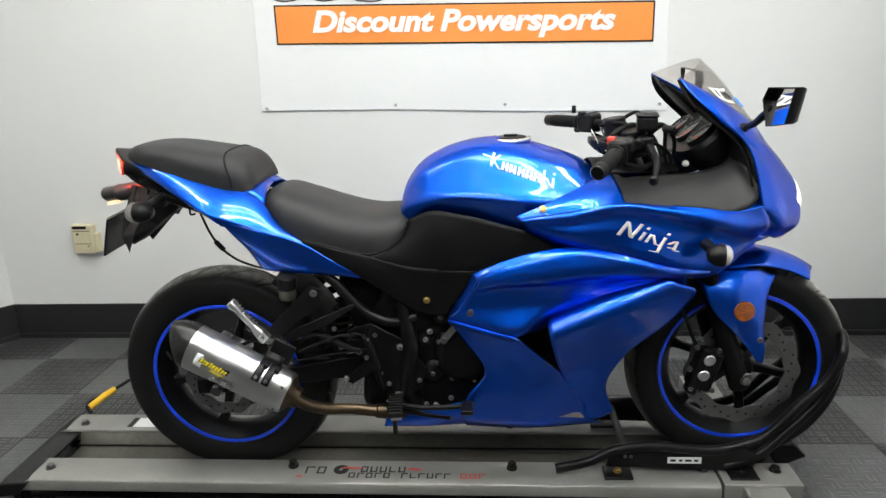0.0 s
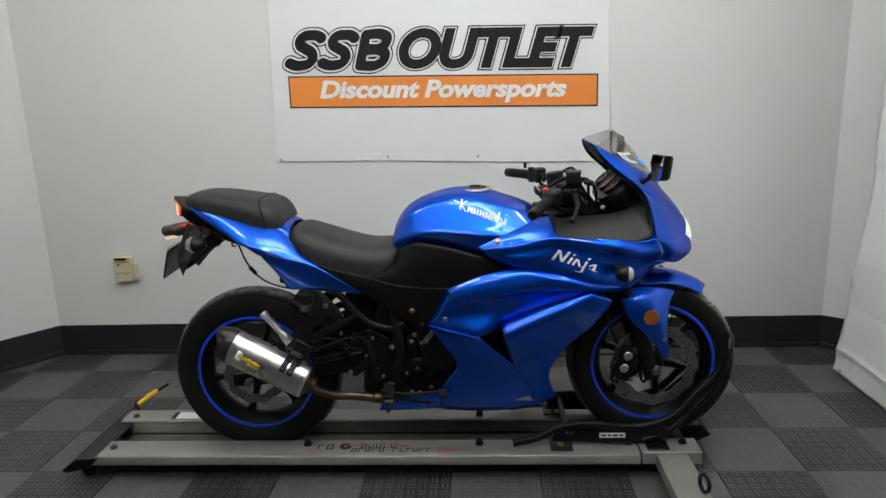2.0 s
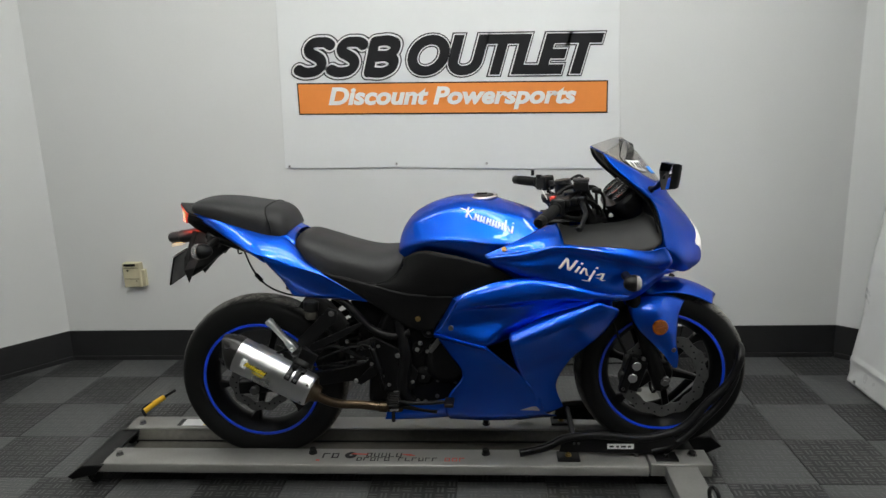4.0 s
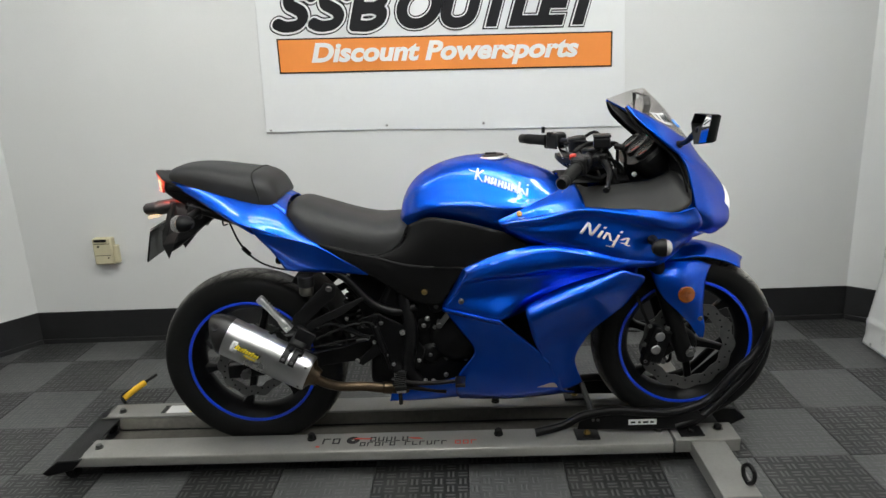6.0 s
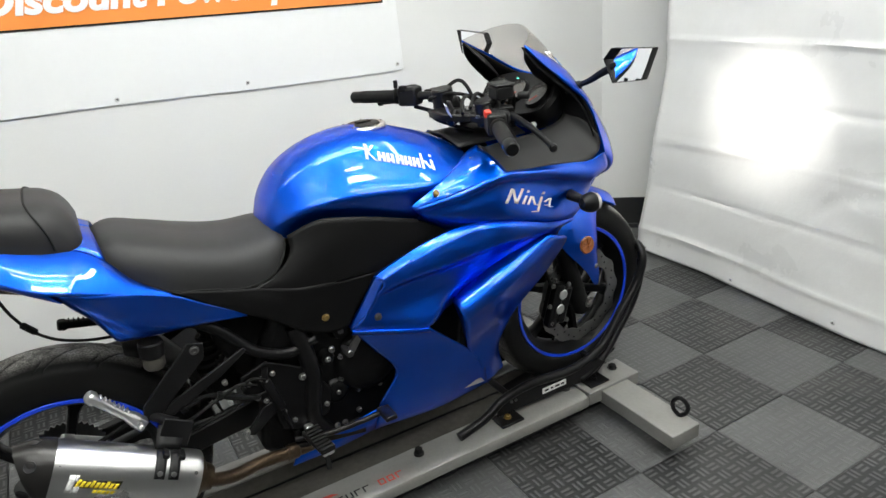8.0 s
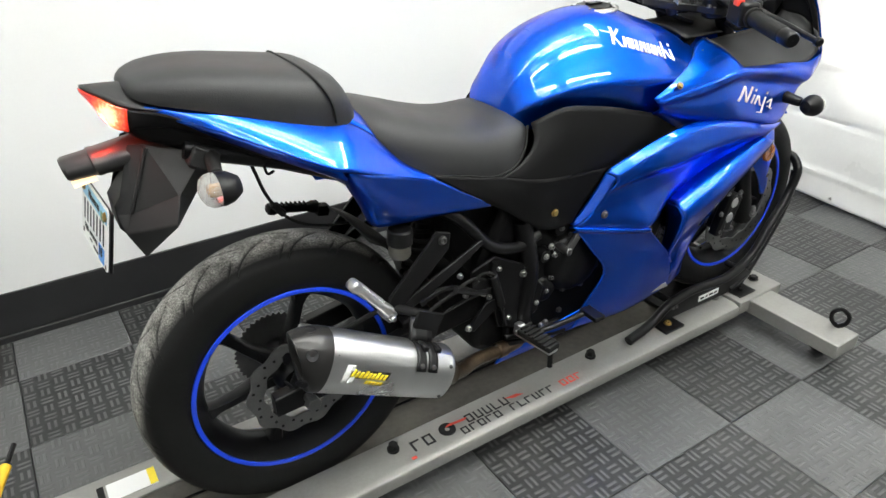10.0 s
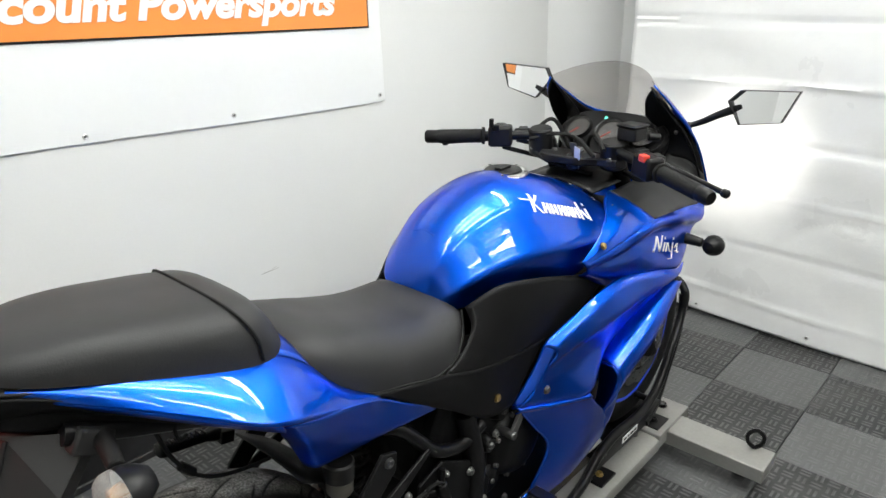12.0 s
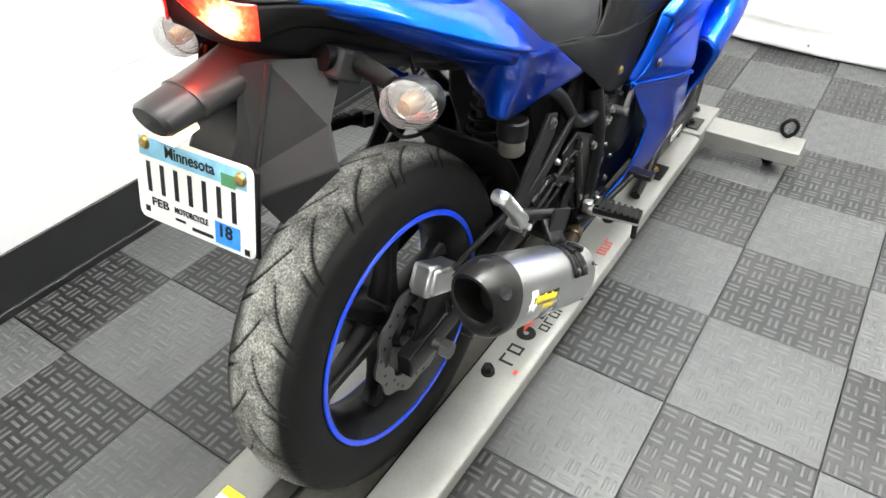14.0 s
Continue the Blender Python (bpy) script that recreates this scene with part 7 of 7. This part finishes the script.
for s, end, inner in ((-1, Vector((0.990, -0.362, 0.962)), Vector((1.108, -0.095, 0.995))), (1, Vector((0.950, 0.320, 0.997)), Vector((1.095, 0.095, 1.005)))):
    w = (end - inner).normalized()
    L0 = (end - inner).length
    bm = bmesh.new()
    rod(bm, inner, end, 0.011, n=14)
    rod(bm, inner - Vector((-0.01, 0, 0.045)), inner + Vector((0, 0, 0.018)), 0.031, 0.029, n=20, edge=0.004)
    hb = part("handlebar", bm, SATIN, bike, "black clip-on handlebar")
    bm = bmesh.new()
    prof = [(0.013, 0.0), (0.021, 0.002), (0.021, 0.008), (0.0165, 0.010)] + [(0.0165 + 0.0008 * (i % 2), 0.012 + 0.004 * i) for i in range(26)] + [(0.016, 0.118), (0.012, 0.120)]
    turned(bm, prof, end - w * 0.135, w, 18)
    part("grip", bm, RUBBER, hb, "black ribbed rubber grip")
    bm = bmesh.new()
    turned(bm, [(0.012, -0.016), (0.016, -0.014), (0.0165, 0.016), (0.013, 0.021), (0.001, 0.021)], end - w * 0.006, w, 18)
    part("bar_end", bm, FRAME, hb, "glossy black bar end weight")
    bm = bmesh.new()
    q = frame_of(w)
    c = end - w * 0.172
    box(bm, c, (0.044, 0.050, 0.058), q)
    box(bm, c + w * 0.012 + Vector((0.02, 0, 0.012)), (0.03, 0.03, 0.03), q)
    sw = part("switch_box", bm, SATIN, hb, "black switch housing", bevel=0.007)
    bm = bmesh.new()
    box(bm, c + Vector((-0.020, 0, 0.022)), (0.016, 0.016, 0.020), q)
    part("switch", bm, REDSWITCH if s < 0 else FRAME, sw, "red engine stop switch" if s < 0 else "", bevel=0.003)
    bm = bmesh.new()
    a = inner + w * 0.035 + Vector((0.03, 0, 0.0))
    rod(bm, a - w * 0.03, a + w * 0.045, 0.013, n=14, edge=0.003)
    box(bm, a + w * 0.030 + Vector((0.012, 0, -0.004)), (0.036, 0.034, 0.022), q)
    mc = part("lever_perch", bm, SATIN, hb, "black brake lever perch" if s < 0 else "black clutch lever perch", bevel=0.003)
    tip = Vector((1.102, -0.357, 0.941)) if s < 0 else Vector((1.035, 0.345, 0.965))
    p0 = a + w * 0.045 + Vector((0.025, 0, -0.005))
    bm = bmesh.new()
    tube(bm, [tuple(p0), tuple(p0.lerp(tip, 0.35) + Vector((0.012, 0, -0.004))), tuple(p0.lerp(tip, 0.75) + Vector((0.006, 0, -0.002))), tuple(tip)], (0.0085, 0.006), 10, 24)
    rod(bm, tip - w * 0.004, tip + w * 0.012, 0.0095, n=12, edge=0.003)
    part("lever", bm, FRAME, mc, "glossy black hand lever")
    bm = bmesh.new()
    tube(bm, [tuple(c + Vector((0.01, 0, -0.03))), tuple(c + Vector((0.06, -s * 0.05, -0.05))), (1.16, s * 0.09, 0.93), (1.20, s * 0.06, 0.90)], 0.0055, 8, 24)
    tube(bm, [tuple(a + Vector((0, 0, 0))), tuple(a + Vector((0.05, -s * 0.02, 0.03))), (1.19, s * 0.07, 0.96), (1.20, s * 0.05, 0.91)], 0.005, 8, 24)
    part("control_cable", bm, RUBBER, hb)
# brake fluid reservoir, clutch post
bm = bmesh.new()
box(bm, (1.132, -0.128, 1.030), (0.046, 0.050, 0.030), Matrix.Rotation(-0.15, 3, "Z"))
box(bm, (1.132, -0.128, 1.049), (0.051, 0.055, 0.008), Matrix.Rotation(-0.15, 3, "Z"))
part("fluid_reservoir", bm, SATIN, bike, "black square brake fluid reservoir", bevel=0.004)
bm = bmesh.new()
rod(bm, (1.0, 0.17, 1.03), (1.0, 0.17, 1.050), 0.006, n=10, edge=0.001)
part("choke_knob", bm, SATIN, bike)
bm = bmesh.new()
rod(bm, (1.165, -0.15, 1.02), (1.185, -0.17, 1.018), 0.009, n=10, edge=0.002)
part("reservoir_spout", bm, SATIN, bike)
bm = bmesh.new()
rows = [[(1.02 + 0.02 * u, y, 0.90 + 0.03 * math.cos(y * 12)) for y in np.linspace(-0.10, 0.10, 11)] for u in (0, 1, 3, 6, 10)]
grid_faces(bm, rows)
part("steering_cover", bm, SATIN, bike, thick=0.004)
bolt((1.225, -0.13, 0.935), 0.006, 0.005, STEEL, bike, (-0.3, -1, 0.6), "panel_screw", 12)
for s in (-1, 1):
    bolt((1.318, s * 0.150, 1.005), 0.005, 0.005, STEEL, bike, (-0.8, -s * 0.5, 0.2), "panel_screw", 12)

# ---- tail: light, undertray, plate holder
bm = bmesh.new()
half = [[(-0.214, 0.0, 0.984), (-0.195, 0.030, 0.974), (-0.165, 0.062, 0.9595), (-0.130, 0.081, 0.9525)],
        [(-0.170, 0.0, 0.981), (-0.160, 0.034, 0.973), (-0.140, 0.062, 0.962), (-0.105, 0.088, 0.948)],
        [(-0.120, 0.0, 0.974), (-0.115, 0.045, 0.967), (-0.10, 0.078, 0.957), (-0.07, 0.100, 0.940)],
        [(-0.030, 0.0, 0.952), (-0.030, 0.055, 0.946), (-0.030, 0.090, 0.938), (-0.020, 0.108, 0.924)]]
rows = [[(x, -y, z) for x, y, z in r[::-1]] + r[1:] for r in half]
grid_faces(bm, loft(rows, 30, 12))
part("tail_cowl", bm, MATTE, bike, "matte black tail cowl", thick=0.004)
bm = bmesh.new()
half = [[(-0.214, 0.0, 0.982), (-0.196, 0.030, 0.972), (-0.176, 0.054, 0.961), (-0.163, 0.064, 0.957)],
        [(-0.214, 0.0, 0.978), (-0.199, 0.028, 0.960), (-0.183, 0.052, 0.945), (-0.167, 0.067, 0.941)],
        [(-0.210, 0.0, 0.973), (-0.198, 0.024, 0.948), (-0.186, 0.046, 0.929), (-0.170, 0.068, 0.925)]]
rows = [[(x, -y, z) for x, y, z in r[::-1]] + r[1:] for r in half]
grid_faces(bm, loft(rows, 30, 12))
tl = part("tail_light", bm, REDGLOW, bike, "lit red wedge-shaped tail light", thick=0.004)
bm = bmesh.new()
half = [[(-0.206, 0.0, 0.972), (-0.184, 0.040, 0.929), (-0.150, 0.068, 0.928), (-0.10, 0.085, 0.935), (0.02, 0.118, 0.870), (0.14, 0.14, 0.81)],
        [(-0.150, 0.0, 0.900), (-0.145, 0.036, 0.898), (-0.135, 0.060, 0.900), (-0.09, 0.075, 0.895), (0.02, 0.095, 0.840), (0.14, 0.11, 0.79)],
        [(-0.110, 0.0, 0.885), (-0.105, 0.030, 0.884), (-0.10, 0.050, 0.882), (-0.06, 0.060, 0.875), (0.02, 0.065, 0.830), (0.14, 0.07, 0.775)]]
rows = [[(x, -y, z) for x, y, z in r[::-1]] + r[1:] for r in half]
grid_faces(bm, loft(rows, 50, 14))
part("undertray", bm, COVER, bike, "matte black undertray", thick=0.004)
bm = bmesh.new()
slab(bm, [(-0.130, 0.888), (-0.060, 0.890), (-0.020, 0.845), (-0.095, 0.800), (-0.135, 0.768), (-0.192, 0.728), (-0.212, 0.760), (-0.212, 0.800), (-0.170, 0.852)], -0.072, 0.072)
for v in bm.verts:
    v.co.y *= 0.52
rf = part("rear_mudguard", bm, MATTE, bike, "matte black plate bracket and rear mudguard", bevel=0.006)
for s in (-1, 1):
    MUD = {"a": (-0.172, 0.030, 0.893), "b": (-0.150, 0.046, 0.894), "c": (-0.070, 0.082, 0.874), "d": (-0.122, 0.098, 0.822), "e": (-0.139, 0.119, 0.782),
           "f": (-0.188, 0.066, 0.716), "g": (-0.207, 0.055, 0.758), "h": (-0.192, 0.046, 0.786), "i": (-0.212, 0.036, 0.786), "j": (-0.050, 0.050, 0.850), "k": (-0.100, 0.060, 0.790)}
    bm = bmesh.new()
    vs = {k: bm.verts.new((x, s * y, z)) for k, (x, y, z) in MUD.items()}
    for f in ("abhi", "bcdh", "hdeg", "gef", "igh", "cjkd", "dke"):
        bm.faces.new([vs[k] for k in f])
    part("mudguard_flank", bm, MATTE, rf, bevel=0.003, flat=True)
    bm = bmesh.new()
    rod(bm, (-0.149, s * 0.048, 0.890), (-0.191, s * 0.0475, 0.788), 0.004, 0.003, n=6)
    part("mudguard_rib", bm, MATTE, rf)
    bm = bmesh.new()
    box(bm, (-0.075, s * 0.080, 0.868), (0.045, 0.034, 0.034), Matrix.Rotation(0.5, 3, "Y"))
    part("signal_mount", bm, MATTE, rf, bevel=0.004)
bm = bmesh.new()
turned(bm, [(0.001, 0.116), (0.024, 0.115), (0.0285, 0.110), (0.0305, 0.075), (0.032, 0.072), (0.034, 0.071), (0.034, 0.064), (0.033, 0.062), (0.038, 0.0), (0.044, -0.03), (0.052, -0.06), (0.060, -0.085)], (0, 0, 0), (-0.988, 0.03, -0.155), 36)
bm.transform(Matrix.Translation((-0.152, 0.0, 0.874)) @ Matrix.Diagonal((1, 1, 0.66, 1)))
tb = part("plate_lamp_housing", bm, GLOSS, rf, "black tubular plate lamp housing")
bm = bmesh.new()
box(bm, (-0.241, 0.0, 0.841), (0.034, 0.026, 0.006), Matrix.Rotation(radians(-9), 3, "Y"))
part("plate_lamp", bm, PLATELIGHT, tb, "lit warm plate lamp")
# licence plate
PQ = pose(-0.242, 0.003, 0.766, 90 - 14, 0, -90 + 3)
plate = None
bm = bmesh.new()
W2, H2, cr = 0.089, 0.0525, 0.009
pts = []
for cx, cy, a0 in ((W2 - cr, H2 - cr, 0), (-W2 + cr, H2 - cr, 90), (-W2 + cr, -H2 + cr, 180), (W2 - cr, -H2 + cr, 270)):
    pts += [(cx + cr * math.cos(radians(a0 + a)), cy + cr * math.sin(radians(a0 + a))) for a in (0, 30, 60, 90)]
lo, hi = [bm.verts.new((x, y, 0)) for x, y in pts], [bm.verts.new((x, y, 0.0014)) for x, y in pts]
bm.faces.new(lo[::-1]), bm.faces.new(hi)
for i in range(len(pts)):
    j = (i + 1) % len(pts)
    bm.faces.new((lo[i], lo[j], hi[j], hi[i]))
bm.transform(PQ)
bk = bmesh.new()
box(bk, (0.004, -0.002, -0.004), (0.176, 0.100, 0.005))
bk.transform(PQ)
plate = part("licence_plate", bm, PLATEWHITE, bike, "white and blue motorcycle licence plate with dark bars")
part("plate_backing", bk, FRAME, plate, "black plate holder", bevel=0.002)


def on_plate(name, x, y, w, h, mat, d=0.0018, lean=0.0, label=""):
    bm = bmesh.new()
    box(bm, (x, y, d), (w, h, 0.0006), Matrix.Rotation(lean, 3, "Z"))
    bm.transform(PQ)
    return part(name, bm, mat, plate, label)


on_plate("blue_band", 0.0, 0.036, 0.160, 0.022, PLATEBLUE, label="pale blue printed band")
on_plate("green_print", 0.055, 0.030, 0.020, 0.014, GREENPRINT, 0.0024)
lettering("state_name", "Minnesota", 0.019, INK, plate, PQ @ Matrix.Translation((-0.038, 0.031, 0.0026)), 0.0003, 0, 0.0002, 0.074)
for i in range(7):
    x = -0.068 + i * 0.0215
    on_plate("number_bar", x, 0.001, 0.0062, 0.036, INK)
lettering("month", "FEB", 0.014, INK, plate, PQ @ Matrix.Translation((-0.066, -0.033, 0.0022)), 0.0002, 0, 0.0002, 0.027)
lettering("kind_of_vehicle", "MOTORCYCLE", 0.010, INK, plate, PQ @ Matrix.Translation((-0.030, -0.032, 0.0022)), 0.0002, 0, 0.0002, 0.052)
on_plate("small_print", -0.022, -0.040, 0.016, 0.003, INK)
on_plate("small_print", 0.012, -0.044, 0.032, 0.004, INK)
on_plate("year_sticker", 0.050, -0.035, 0.036, 0.026, STICKERBLUE, label="blue year sticker")
lettering("year", "18", 0.021, INK, plate, PQ @ Matrix.Translation((0.040, -0.038, 0.0026)), 0.0004, 0, 0.0002, 0.018)
for x, y in ((-0.070, 0.040), (0.072, 0.036)):
    bm = bmesh.new()
    turned(bm, [(0.001, 0.005), (0.006, 0.004), (0.008, 0.001), (0.0085, 0.0)], (x, y, 0.0014), (0, 0, 1), 14)
    bm.transform(PQ)
    part("plate_bolt", bm, BRASS, plate, "brass plate bolt")
for x, y in ((-0.075, -0.040), (0.078, -0.046)):
    on_plate("plate_hole", x, y, 0.007, 0.007, INK)
# loose wiring under the tail and a hook
bm = bmesh.new()
tube(bm, [(0.004, -0.050, 0.842), (0.014, -0.046, 0.806), (0.028, -0.042, 0.761), (0.056, -0.036, 0.712), (0.080, -0.03, 0.688), (0.134, -0.02, 0.660), (0.19, -0.02, 0.650)], 0.0032, 8, 40)
rod(bm, (0.038, -0.040, 0.738), (0.058, -0.036, 0.712), 0.007, n=8, edge=0.002)
tube(bm, [(0.02, -0.10, 0.853), (0.012, -0.11, 0.838), (0.015, -0.112, 0.828), (0.026, -0.11, 0.830)], 0.0025, 6, 16)
part("tail_wiring", bm, RUBBER, bike, "loose black wire with a connector")
# ---------------------------------------------------------------- the tiled floor
bm = bmesh.new()
box(bm, (0.1, -1.6, -0.03), (5.8, 5.6, 0.04))
floor = tagged(part("floor", bm, SUBFLOOR, None), "chequered charcoal and grey tread floor tiles", "floor", kind="structure")
T = 0.3048
FX, FY = 0.415, -0.425


def tile_mesh(name, mat):
    h, e = T / 2 - 0.0006, 0.0016
    bm = bmesh.new()
    lo = [bm.verts.new((a * h, b * h, -0.010)) for a, b in ((-1, -1), (1, -1), (1, 1), (-1, 1))]
    mi = [bm.verts.new((a * h, b * h, -e)) for a, b in ((-1, -1), (1, -1), (1, 1), (-1, 1))]
    hi = [bm.verts.new((a * (h - e), b * (h - e), 0)) for a, b in ((-1, -1), (1, -1), (1, 1), (-1, 1))]
    bm.faces.new(hi)
    for i in range(4):
        j = (i + 1) % 4
        bm.faces.new((lo[i], lo[j], mi[j], mi[i]))
        bm.faces.new((mi[i], mi[j], hi[j], hi[i]))
    me = bpy.data.meshes.new(name)
    bmesh.ops.recalc_face_normals(bm, faces=bm.faces)
    bm.to_mesh(me)
    bm.free()
    me.materials.append(mat)
    return me


tiles = {0: tile_mesh("charcoal_tile", DARK_TILE), 1: tile_mesh("grey_tile", LIGHT_TILE)}
rest = bmesh.new()
for i in range(-10, 9):
    for j in range(-13, 6):
        x, y = FX + (i + 0.5) * T, FY + (j + 0.5) * T
        if not (-2.85 < x < 2.95 and -4.3 < y < 1.2):
            continue
        grey = (i + j) % 2
        if -2.2 < x < 2.9 and -1.9 < y:
            t = new("tile", tiles[grey])
            t.parent = floor
            t.location = (x, y, 0.0012 * random.random())
        else:
            box(rest, (x, y, -0.006), (T - 0.001, T - 0.001, 0.012), mat=grey)
far = part("tiles", rest, [DARK_TILE, LIGHT_TILE], floor)
tagged(far, kind="stuff")
